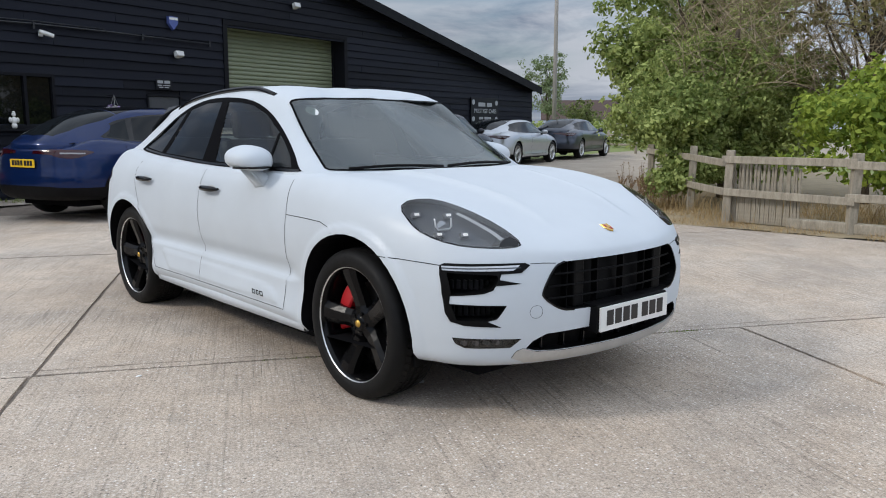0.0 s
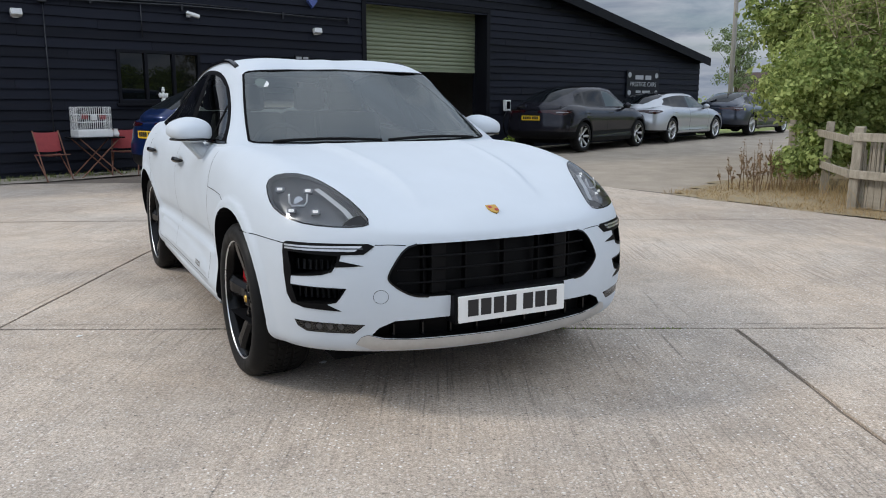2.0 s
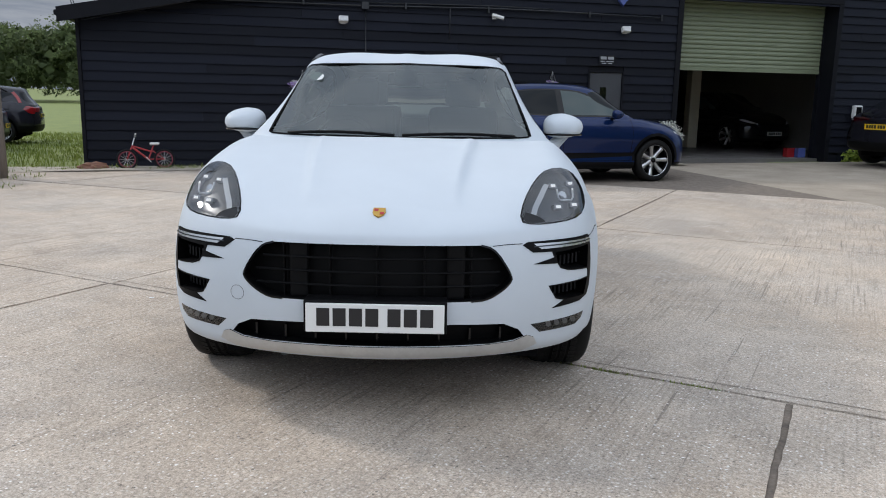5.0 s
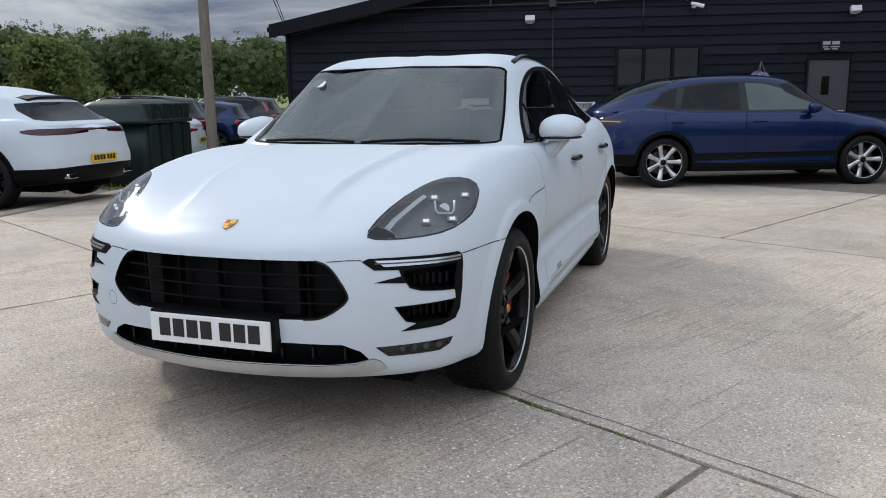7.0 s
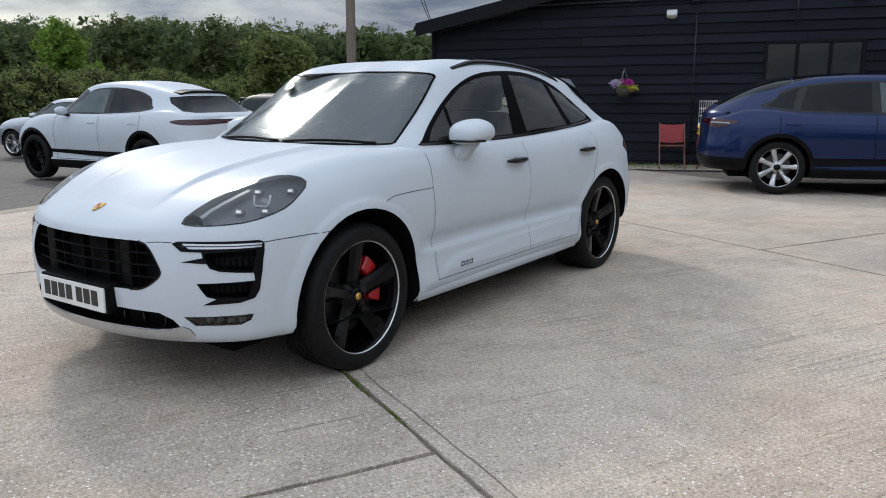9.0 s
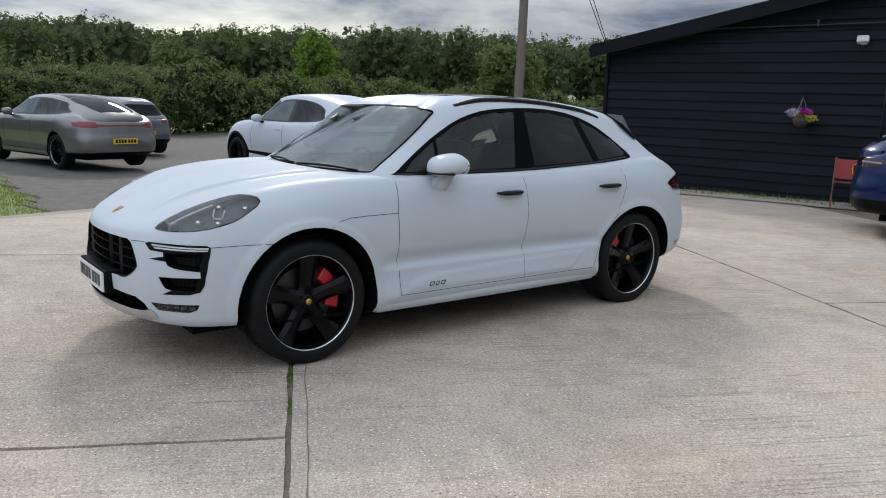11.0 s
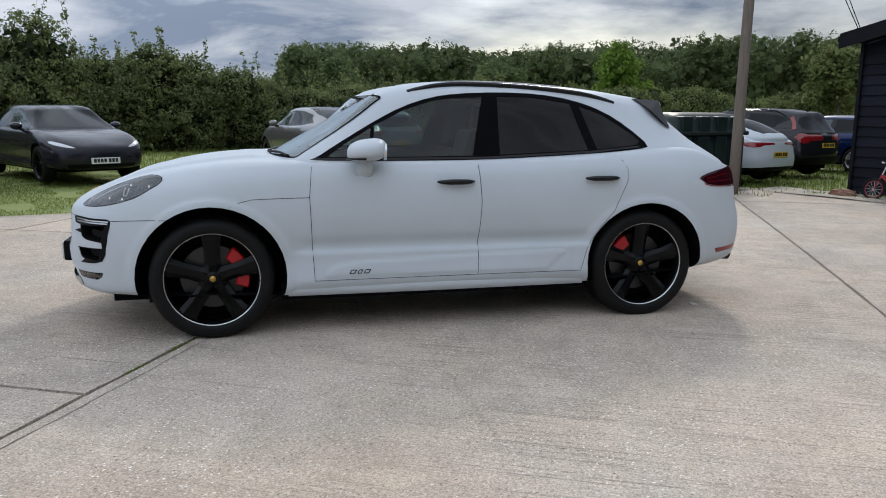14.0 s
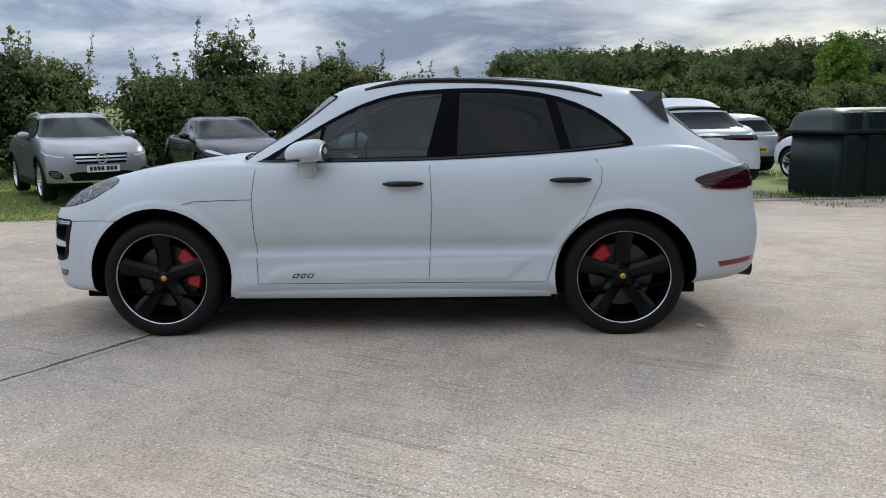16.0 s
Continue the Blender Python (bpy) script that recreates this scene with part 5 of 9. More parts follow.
def fastback_cabin():
    """A roof that falls in one arc from the windscreen to the tail."""
    st = [row for row in suv_cabin() if row[0] > -0.5]
    st.append((-0.95, 0.855, -0.75, [(0, 1.562), (0.36, 1.552), (0.56, 1.522), (0.66, 1.482), (0.712, 1.435), (0.785, 1.335), (0.87, 1.2), (0.95, 1.085), (0.985, 1.03), (0.99, 0.99)]))
    st.append((-1.50, 0.82, -0.95, [(0, 1.550), (0.3, 1.525), (0.5, 1.470), (0.62, 1.408), (0.69, 1.352), (0.775, 1.272), (0.86, 1.19), (0.94, 1.115), (0.985, 1.05), (1.0, 0.99)]))
    st.append((-2.00, 0.68, -1.02, [(0, 1.543), (0.25, 1.505), (0.45, 1.435), (0.58, 1.372), (0.68, 1.312), (0.77, 1.25), (0.86, 1.185), (0.94, 1.12), (0.985, 1.06), (1.0, 0.99)]))
    tail = [(0, 1.540), (0.25, 1.492), (0.45, 1.420), (0.60, 1.345), (0.70, 1.288), (0.80, 1.228), (0.88, 1.175), (0.95, 1.12), (0.99, 1.07), (1.0, 0.99)]
    st.append((-2.25, 0.38, -1.05, tail))
    st.append((-2.29, 0.0, -1.08, tail))
    return st


def white_suv():
    car = thing("sports_utility_car", (0, 0, 0), "white sports utility car with black wheels on the concrete", "car")
    car.matrix_world = CAR_AT
    
    def bonnet_ridges(p):
        """The bonnet's raised middle, with a crease along each side of it."""
        x, y = p[..., 0], p[..., 1]
        edge = 0.395 - 0.085 * np.clip((x - 1.2) / 0.8, 0, 1)
        k = np.clip((edge + 0.018 - y) / 0.036, 0, 1)
        along = np.clip((2.14 - x) / 0.3, 0, 1) * np.clip((x - 0.95) / 0.2, 0, 1)
        bead = np.exp(-((y - edge) / 0.03) ** 2)
        return (0.020 * k * k * (3 - 2 * k) + 0.007 * bead) * along * (p[..., 2] > 0.8)
    ax, az = 1.4035, 0.36
    blade = np.array([(0.735, 0.36), (0.70, 0.405), (0.64, 0.428), (0.5, 0.442), (-0.2, 0.462), (-0.80, 0.474), (-0.835, 0.464), (-0.77, 0.41), (-0.70, 0.35)])

    def smooth(a, b, v):
        k = np.clip((v - a) / (b - a), 0, 1)
        return k * k * (3 - 2 * k)

    def flank_forms(p):
        """The ledge low on the doors, the raised blade under it and the lips of the wheel arches."""
        x, y, z = p[..., 0], p[..., 1], p[..., 2]
        out = np.zeros(x.shape)
        near = (y > 0.6) & (z < 1.0) & (z > 0.2)
        along = smooth(0.98, 0.80, x) * smooth(-1.12, -0.90, x)
        out += along * (0.024 * smooth(0.526, 0.496, z) - 0.018 * np.exp(-((z - 0.550) / 0.042) ** 2)) * smooth(0.27, 0.34, z)
        at = np.c_[x[near], z[near]]
        gap = np.full(len(at), 9.0)
        for a, b in zip(blade, blade[1:]):
            k = np.clip(((at - a) @ (b - a)) / ((b - a) @ (b - a)), 0, 1)
            gap = np.minimum(gap, np.linalg.norm(at - a - k[:, None] * (b - a), axis=1))
        gap[~inside_polygon(blade, at)] *= -1
        rise = np.zeros(x.shape)
        rise[near] = 0.011 * smooth(-0.008, 0.008, gap)
        out += rise
        for cx, cz, rx, rz in ((ax, az + 0.01, 0.438, 0.432), (-ax - 0.005, az + 0.01, 0.42, 0.405)):
            d = np.hypot((x - cx) / rx, (z - cz) / rz)
            out += 0.011 * smooth(1.115, 1.075, d) * near
        return out * near
    body, cabin = Hull(suv_body(), 560, 300, relief=bonnet_ridges, soften=3, flank=flank_forms), Hull(suv_cabin(), 360, 160, soften=220)
    arch_f = arc(ax, az + 0.01, 0.438, 0.432, -25, 205)
    arch_r = arc(-ax - 0.005, az + 0.01, 0.42, 0.405, -25, 205)
    lamp = rounded([(0.548, 0.80), (0.572, 0.868), (0.632, 0.938), (0.70, 0.977), (0.785, 0.975), (0.838, 0.94), (0.858, 0.88), (0.852, 0.838), (0.81, 0.805), (0.72, 0.792), (0.60, 0.789)], 1)
    grille = np.vstack([[(0, 0.508)], rounded([(0.36, 0.510), (0.43, 0.514), (0.518, 0.575), (0.513, 0.612), (0.450, 0.706), (0.395, 0.722)], 2, False), [(0, 0.725)]])
    low = np.vstack([[(0, 0.333)], [(0.44, 0.333), (0.53, 0.34), (0.575, 0.353), (0.55, 0.385), (0.49, 0.413), (0.3, 0.42)], [(0, 0.42)]])
    lip = np.vstack([[(0, 0.285)], [(0.45, 0.285), (0.57, 0.29), (0.63, 0.315), (0.615, 0.345), (0.588, 0.356), (0.53, 0.336), (0.4, 0.329)], [(0, 0.329)]])
    intake_frame = [(0.857, 0.712), (0.852, 0.723), (0.844, 0.729), (0.72, 0.729), (0.578, 0.727), (0.557, 0.717), (0.60, 0.686), (0.68, 0.684), (0.688, 0.661), (0.602, 0.641),
                    (0.705, 0.636), (0.716, 0.617), (0.75, 0.604), (0.846, 0.593), (0.849, 0.559), (0.668, 0.551), (0.688, 0.517), (0.703, 0.494), (0.737, 0.485), (0.686, 0.457),
                    (0.81, 0.467), (0.846, 0.483), (0.858, 0.52), (0.863, 0.60), (0.861, 0.68)]
    intake_up = [(0.846, 0.690), (0.694, 0.680), (0.695, 0.661), (0.706, 0.640), (0.722, 0.622), (0.75, 0.608), (0.843, 0.598)]
    intake_low = [(0.845, 0.555), (0.676, 0.547), (0.692, 0.515), (0.708, 0.497), (0.742, 0.489), (0.83, 0.489)]
    running = [(0.852, 0.717), (0.60, 0.719), (0.612, 0.710), (0.632, 0.697), (0.853, 0.699)]
    fog = [(0.838, 0.412), (0.60, 0.400), (0.64, 0.362), (0.80, 0.366), (0.828, 0.385)]
    tail = rounded([(-1.79, 0.935), (-1.9, 0.968), (-2.13, 1.000), (-2.30, 1.012), (-2.30, 0.875), (-2.166, 0.875), (-2.05, 0.872), (-1.88, 0.884), (-1.83, 0.908)], 1)
    cockpit = [(1.0, 0.0), (0.93, 0.45), (0.75, 0.74), (0.3, 0.79), (-1.3, 0.79), (-1.75, 0.68), (-1.95, 0.3), (-1.95, 0)]
    body.cut([
        ("arch_front", "side", arch_f + [(ax + 0.42, 0.0), (ax - 0.42, 0.0)][::-1]),
        ("arch_rear", "side", arch_r + [(-ax + 0.40, 0.0), (-ax - 0.40, 0.0)][::-1]),
        ("cockpit", "top", cockpit),
        ("lamp_tip", "front", [(0.655, 0.7935), (0.645, 0.806), (0.612, 0.822), (0.574, 0.83), (0.560, 0.808), (0.578, 0.795)]), ("headlight", "front", lamp),
        ("grille", "front", grille), ("lower_grille", "front", low), ("lip", "front", lip),
        ("running", "front", running), ("intake_up", "front", intake_up), ("intake_low", "front", intake_low), ("intake_frame", "front", intake_frame), ("fog", "front", fog),
        ("tail", "side", tail), ("reflector", "side", [(-1.978, 0.410), (-2.2, 0.430), (-2.2, 0.456), (-1.962, 0.440)]),
        ("front_door", "side", [(0.80, 1.06), (0.822, 0.85), (0.81, 0.55), (0.80, 0.335), (-0.235, 0.335), (-0.245, 0.55), (-0.26, 0.8), (-0.245, 1.07)]),
        ("rear_door", "side", [(-0.245, 1.07), (-0.26, 0.8), (-0.245, 0.55), (-0.235, 0.335), (-0.94, 0.335), (-0.985, 0.48), (-1.07, 0.62), (-1.165, 0.735), (-1.255, 0.92), (-1.265, 1.0), (-1.22, 1.10)]),
        ("wing", "side", [(0.80, 0.335), (0.81, 0.55), (0.822, 0.85), (1.1, 0.855), (1.28, 0.82), (1.37, 0.70), (1.15, 0.3), (0.92, 0.31)]),
    ], 0.02)
    shell("body_shell", body, ["", "wing"], WHITE_PAINT, car)
    for side, word in ((1, "left"), (-1, "right")):
        for name in ("front_door", "rear_door"):
            shell(name, body, [name], WHITE_PAINT, car, side=side)
    for side in (1, -1):
        for one in ("arch_front", "arch_rear"):
            pocket("wheel_arch_liner", body, one, GAP, car, 0.34, (0, -1, 0), side, floor=True)
    # seams
    seam("panel_gap", body, "side", [(0.80, 1.055), (0.822, 0.85), (0.81, 0.55), (0.80, 0.335), (-0.235, 0.335), (-0.94, 0.335), (-0.985, 0.48), (-1.07, 0.62), (-1.165, 0.735), (-1.255, 0.92), (-1.262, 1.0), (-1.235, 1.05), (-1.19, 1.085)], GAP, car, 0.0032)
    seam("panel_gap", body, "side", [(-0.235, 0.335), (-0.245, 0.55), (-0.26, 0.8), (-0.245, 1.065)], GAP, car, 0.0032)
    seam("panel_gap", body, "side", [(0.822, 0.845), (1.035, 0.842), (1.166, 0.838), (1.239, 0.820), (1.29, 0.795)], GAP, car, 0.0032)
    seam("panel_gap", body, "side", [(1.612, 0.728), (1.75, 0.727), (1.9, 0.722), (1.965, 0.718)], GAP, car, 0.0032)
    seam("panel_gap", body, "front", [(0.556, 0.722), (0.50, 0.722), (0.44, 0.718)], GAP, car, 0.0028)
    seam("tow_eye_cover", body, "front", arc(0.545, 0.516, 0.028, 0.028, 0, 350, 20), GAP, car, 0.0015, True, -1)
    # chin, grille and intakes
    shell("chin", body, ["lip"], SATIN_SILVER, car, "satin silver chin panel", push=0.004)
    g = pocket("grille", body, "grille", SATIN_BLACK, car, 0.09, (-1, 0, 0), 0, "black slatted radiator grille")
    for z in (0.562, 0.615, 0.668):
        w = 0.47 if 0.55 < z < 0.66 else 0.44
        n = 14
        pts = [(2.325 - 0.28 * (w * (2 * i / n - 1)) ** 2 - 0.03, w * (2 * i / n - 1), z) for i in range(n + 1)]
        vs, fs = sweep(pts, 0.0045, 6)
        raw("grille_slat", vs, fs, SATIN_BLACK, g)
    for y in (-0.36, -0.18, 0.0, 0.18, 0.36):
        box("grille_post", (2.25 - 0.28 * y * y, y - 0.003, 0.51), (2.285 - 0.28 * y * y, y + 0.003, 0.720), SATIN_BLACK, g, bevel=0.002)
    for y in (-0.30, 0.30):
        box("duct_wall", (2.22, y - 0.035, 0.51), (2.268, y + 0.035, 0.725), SATIN_BLACK, g, bevel=0.01)
    seam("grille_frame", body, "front", grille[1:-1], GLOSS_BLACK, car, 0.007, lift=0.002)
    g = pocket("lower_grille", body, "lower_grille", SATIN_BLACK, car, 0.07, (-1, 0, 0), 0, "black lower air intake")
    for i in range(9):
        y = -0.48 + 0.12 * i
        box("vane", (2.23 - 0.25 * y * y, y - 0.004, 0.31), (2.27 - 0.25 * y * y, y + 0.004, 0.39), GLOSS_BLACK, g, bevel=0)
    for side in (1, -1):
        k = shell("side_intake", body, ["intake_frame"], SATIN_BLACK, car, "black side air intake with two openings", side, 0.003)
        for one in ("intake_up", "intake_low"):
            pocket("duct", body, one, SATIN_BLACK, k, 0.11, (-0.9, -0.45, 0), side)
        shell("running_light", body, ["running"], LAMP_SILVER, k, "slim silver running light", side, 0.006)
        seam("light_divider", body, "front", [(0.60, 0.708), (0.70, 0.7085), (0.852, 0.708)], LAMP_DARK, k, 0.005, side=side, lift=0.008)
        for i in range(9):
            y = 0.69 + 0.019 * i
            for z0, z1 in ((0.497, 0.545), (0.612, 0.652)):
                q = body.at(body.find([(y, (z0 + z1) / 2)], "front"))[0]
                box("radiator_fin", (q[0] - 0.075, side * (q[1] - 0.02) - 0.003, z0), (q[0] - 0.055, side * (q[1] - 0.02) + 0.003, z1), MID_PLASTIC, k, bevel=0)
        f = pocket("fog_light", body, "fog", LAMP_DARK, car, 0.05, (-0.9, -0.4, 0), side, "smoked fog light")
        shell("lens", body, ["fog"], LENS, f, side=side, push=0.001)
        for i in range(4):
            y = 0.68 + i * 0.037
            c = body.at(body.find([(y, 0.39)], "front"))[0] * [1, side, 1]
            bm = bmesh.new()
            put_tube(bm, (c[0] - 0.045, c[1], c[2] - 0.006), (c[0] - 0.02, c[1], c[2] - 0.006), 0.008, 0.011, 10)
            part("reflector", bm, LAMP_GREY, f)
        # headlights
        h = pocket("headlight", body, "headlight", LAMP_BOWL, car, 0.06, (-0.85, -0.35, -0.25), side, "clear four-point headlight, lit", shrink=0.94)
        shell("cover", body, ["headlight"], LENS, h, side=side, push=0.0015).visible_shadow = False
        shell("dark_tip", body, ["lamp_tip"], GLOSS_BLACK, h, side=side)
        seam("rim", body, "front", lamp, GLOSS_BLACK, h, 0.007, True, side)
        seam("light_blade", body, "front", [(0.683, 0.932), (0.668, 0.915), (0.645, 0.885), (0.622, 0.855), (0.608, 0.822)], LAMP_PALE, h, 0.022, side=side, lift=-0.012)
        nrm = np.array([0.86, 0.36, 0.36])
        nrm /= np.linalg.norm(nrm)
        across = np.cross([0, 0, 1], nrm)
        across /= np.linalg.norm(across)
        up = np.cross(nrm, across)
        sgn = np.array([1, side, 1])
        turn = Matrix([[*across, 0], [*up, 0], [*nrm, 0], [0, 0, 0, 1]]).transposed()
        turn = Matrix.Diagonal((*sgn, 1)) @ turn
        points = [q - nrm * 0.03 for q in body.at(body.find([(0.812, 0.924), (0.722, 0.924), (0.81, 0.85), (0.732, 0.85)], "front"))]
        c0 = sum(points) / 4
        for c in points:
            for name, lo, hi, mat, text in (("lamp_block", (-0.019, -0.011, -0.04), (0.019, 0.011, 0.0), LAMP_GREY, ""), ("led", (-0.011, -0.006, 0.0), (0.011, 0.006, 0.004), LED, "bright white light point")):
                bm = bmesh.new()
                put_box(bm, lo, hi, 0.002, Matrix.Translation(Vector(c * sgn)) @ turn)
                part(name, bm, mat, h, text)
        bm = bmesh.new()
        put_tube(bm, (c0 - nrm * 0.05) * sgn, (c0 - nrm * 0.012) * sgn, 0.018, 0.02, 20)
        part("projector", bm, LAMP_SILVER, h)
        loop = [(c0 + nrm * 0.012 + across * a + up * b) * sgn for a, b in ((-0.038, 0.024), (-0.036, -0.012), (-0.026, -0.026), (0.026, -0.026), (0.036, -0.012), (0.038, 0.024))]
        tube("light_guide", loop, 0.0045, LAMP_PALE, h, sides=6)
        bm = bmesh.new()
        put_box(bm, (-0.11, -0.004, -0.05), (0.11, 0.004, -0.01), 0.002, Matrix.Translation(Vector((c0 - up * 0.062) * sgn)) @ turn)
        part("bowl_step", bm, LAMP_SILVER, h)
        # tail lights
        tl = shell("tail_light", body, ["tail"], RED_LENS, car, "dark red wrap-around tail light", side, 0.004)
        for line, w in (([(-1.835, 0.892), (-1.9, 0.876), (-2.05, 0.867), (-2.16, 0.869)], 0.006), ([(-1.86, 0.925), (-2.0, 0.945), (-2.15, 0.955)], 0.003), ([(-1.86, 0.905), (-2.0, 0.905), (-2.15, 0.912)], 0.003)):
            seam("glow_line", body, "side", line, RED_BRIGHT, tl, w, side=side, lift=0.0055)
        # badge lettering on the door, as plain strokes
        for x0, x1 in ((0.592, 0.552), (0.543, 0.513), (0.503, 0.465)):
            ring = [(x0, 0.372), (x0 - 0.014, 0.396), (x1 - 0.010, 0.396), (x1 + 0.004, 0.372)]
            inner = [(x0 - 0.0085, 0.3765), (x0 - 0.0165, 0.3915), (x1 - 0.001, 0.3915), (x1 + 0.007, 0.3765)]
            uv = body.find(np.array(ring + inner), "side")
            p3 = (body.at(uv) + body.at(uv, body.N) * 0.003) * [1, side, 1]
            raw("badge_bar", p3, [(i, (i + 1) % 4, (i + 1) % 4 + 4, i + 4) for i in range(4)], GLOSS_BLACK, car)
        # sill
        pts = [(x, side * (0.925 - 0.012 * abs(x)), 0.285) for x in np.linspace(0.96, -0.97, 14)]
        vs, fs = [], []
        for x, y, z in pts:
            vs += [(x, y - side * 0.08, z + 0.035), (x, y + side * 0.002, z + 0.02), (x, y + side * 0.012, z - 0.0), (x, y + side * 0.004, z - 0.045), (x, y - side * 0.1, z - 0.055)]
        for i in range(len(pts) - 1):
            for j in range(4):
                q = (i * 5 + j, i * 5 + j + 1, (i + 1) * 5 + j + 1, (i + 1) * 5 + j)
                fs.append(q if side < 0 else q[::-1])
        raw("sill_panel", vs, fs, WHITE_PAINT, car, smooth=True)
    box("underbody", (-1.9, -0.66, 0.20), (2.0, 0.66, 0.30), GAP, car)
    box("floor_pan", (-1.0, -0.87, 0.205), (1.0, 0.87, 0.30), GAP, car)
    # rear bumper details
    for side in (1, -1):
        shell("rear_reflector", body, ["reflector"], RED_BRIGHT, car, "red rear reflector", side, 0.003)
        for dy in (0.50, 0.62):
            bm = bmesh.new()
            put_tube(bm, (-2.1, side * dy, 0.36), (-2.25, side * dy, 0.345), 0.045, 0.047, 18)
            part("exhaust_pipe", bm, GLOSS_BLACK, car, "black exhaust tailpipe")
    box("diffuser", (-2.27, -0.56, 0.33), (-2.1, 0.56, 0.42), SATIN_BLACK, car, bevel=0.03)
    plate(car, pose(2.358, 0, 0.455, 0, 0, 90), PLATE_WHITE)
    box("plate_holder", (2.26, -0.27, 0.392), (2.35, 0.27, 0.52), SATIN_BLACK, car, bevel=0.008)
    # crest on the bonnet
    c = body.at(body.find([(0.0, 0.83)], "front"))[0]
    crest = new("bonnet_crest")
    under(crest, car)
    out = body.at(body.find([(0.0, 0.83)], "front"), body.N)[0]
    out = Vector((out[0], 0, out[2])).normalized()
    upward = Vector((-out.z, 0, out.x))
    across = upward.cross(out)
    crest.matrix_basis = Matrix.Translation(Vector(c) + out * 0.001) @ Matrix((across, upward, out)).transposed().to_4x4()
    shield = [(-0.024, 0.03), (0.024, 0.03), (0.026, 0.0), (0.018, -0.022), (0, -0.036), (-0.018, -0.022), (-0.026, 0.0)]
    raw("shield", [(x, y, 0.0) for x, y in shield] + [(x * 0.94, y * 0.94, 0.004) for x, y in shield],
        [tuple(range(7, 14))] + [(i, (i + 1) % 7, (i + 1) % 7 + 7, i + 7) for i in range(7)], GOLD, crest)
    for x, y in ((-0.011, 0.012), (0.011, -0.01)):
        box("field", (x - 0.008, y - 0.008, 0.0042), (x + 0.008, y + 0.008, 0.0052), CREST_RED, crest, bevel=0)
    # cabin
    sides = rounded([(0.82, 1.060), (0.765, 1.078), (0.66, 1.142), (0.56, 1.200), (0.40, 1.293), (0.21, 1.390), (0.02, 1.452), (-0.16, 1.478), (-0.45, 1.490), (-0.72, 1.483), (-0.98, 1.448), (-1.20, 1.372), (-1.36, 1.270), (-1.49, 1.14), (-1.40, 1.122), (-1.05, 1.092), (-0.3, 1.058), (0.3, 1.054)], 1)
    screen = np.vstack([[(0, 1.065)], rounded([(0.4, 1.065), (0.64, 1.068), (0.712, 1.074), (0.707, 1.10), (0.682, 1.19), (0.634, 1.33), (0.606, 1.415), (0.596, 1.446), (0.56, 1.46), (0.3, 1.474)], 1, False), [(0, 1.478)]])
    rear = np.vstack([[(0, 1.11)], rounded([(0.45, 1.11), (0.60, 1.14), (0.585, 1.25), (0.52, 1.345), (0.4, 1.36)], 1, False), [(0, 1.365)]])
    sunroof = np.vstack([[(-0.10, 0)], [(-0.11, 0.33), (-0.15, 0.43), (-0.9, 0.44), (-0.98, 0.38)], [(-1.0, 0)]])
    cabin.cut([
        ("screen", "front", screen), ("rear_glass", "back", rear), ("sunroof", "top", sunroof),
        ("front_glass", "side", [(0.70, 1.080), (0.63, 1.133), (0.53, 1.192), (0.38, 1.277), (0.19, 1.372), (0.01, 1.428), (-0.16, 1.452), (-0.325, 1.458), (-0.225, 1.085), (0.3, 1.078)]),
        ("rear_side_glass", "side", [(-0.43, 1.462), (-0.70, 1.456), (-0.955, 1.420), (-1.03, 1.115), (-0.41, 1.09)]),
        ("quarter_glass", "side", [(-1.02, 1.405), (-1.19, 1.345), (-1.33, 1.255), (-1.425, 1.172), (-1.38, 1.150), (-1.095, 1.12)]),
        ("side_trim", "side", sides),
    ], 0.034)
    roof = shell("roof_shell", cabin, [""], WHITE_PAINT, car)
    shell("windscreen", cabin, ["screen"], SCREEN, car, "tinted windscreen")
    shell("rear_screen", cabin, ["rear_glass"], PRIVACY, car)
    shell("sunroof", cabin, ["sunroof"], ROOF_GLASS, car, "black panoramic sunroof", push=0.003)
    seam("windscreen_rubber", cabin, "front", screen, TRIM_BLACK, car, 0.013, lift=0.003)
    for side in (1, -1):
        shell("window_trim", cabin, ["side_trim"], TRIM_BLACK, car, "black window surround", side, 0.002)
        shell("front_window", cabin, ["front_glass"], SIDE_GLASS, car, side=side)
        shell("rear_window", cabin, ["rear_side_glass"], PRIVACY, car, "dark privacy glass", side)
        shell("quarter_window", cabin, ["quarter_glass"], PRIVACY, car, "dark privacy glass", side)
        seam("window_bar", cabin, "side", [(0.44, 1.072), (0.425, 1.16), (0.405, 1.262)], TRIM_BLACK, car, 0.024, side=side, lift=0.003)
        seam("waist_trim", cabin, "side", [(0.78, 1.066), (0.3, 1.066), (-0.3, 1.070), (-1.05, 1.104), (-1.40, 1.137)], GLOSS_BLACK, car, 0.014, side=side, lift=0.005)
    for ob in car.children:
        if ob.name.split(".")[0] in ("windscreen", "front_window", "rear_window", "quarter_window", "rear_screen"):
            ob.visible_shadow = False
    # roof rails
    for side in (1, -1):
        pts = []
        for i in range(25):
            k = i / 24
            x = 0.16 - 1.47 * k
            uv = cabin.find([(x, 0.585 - 0.03 * k)], "top")
            q = cabin.at(uv)[0]
            lift = 0.022 * min(1, min(k, 1 - k) * 7) ** 0.8 - 0.012
            pts.append((q[0], side * q[1], q[2] + lift))
        r = tube("roof_rail", pts, 0.017, GLOSS_BLACK, car, "black roof rail" if side else "")
    # spoiler
    bm = bmesh.new()
    rows = []
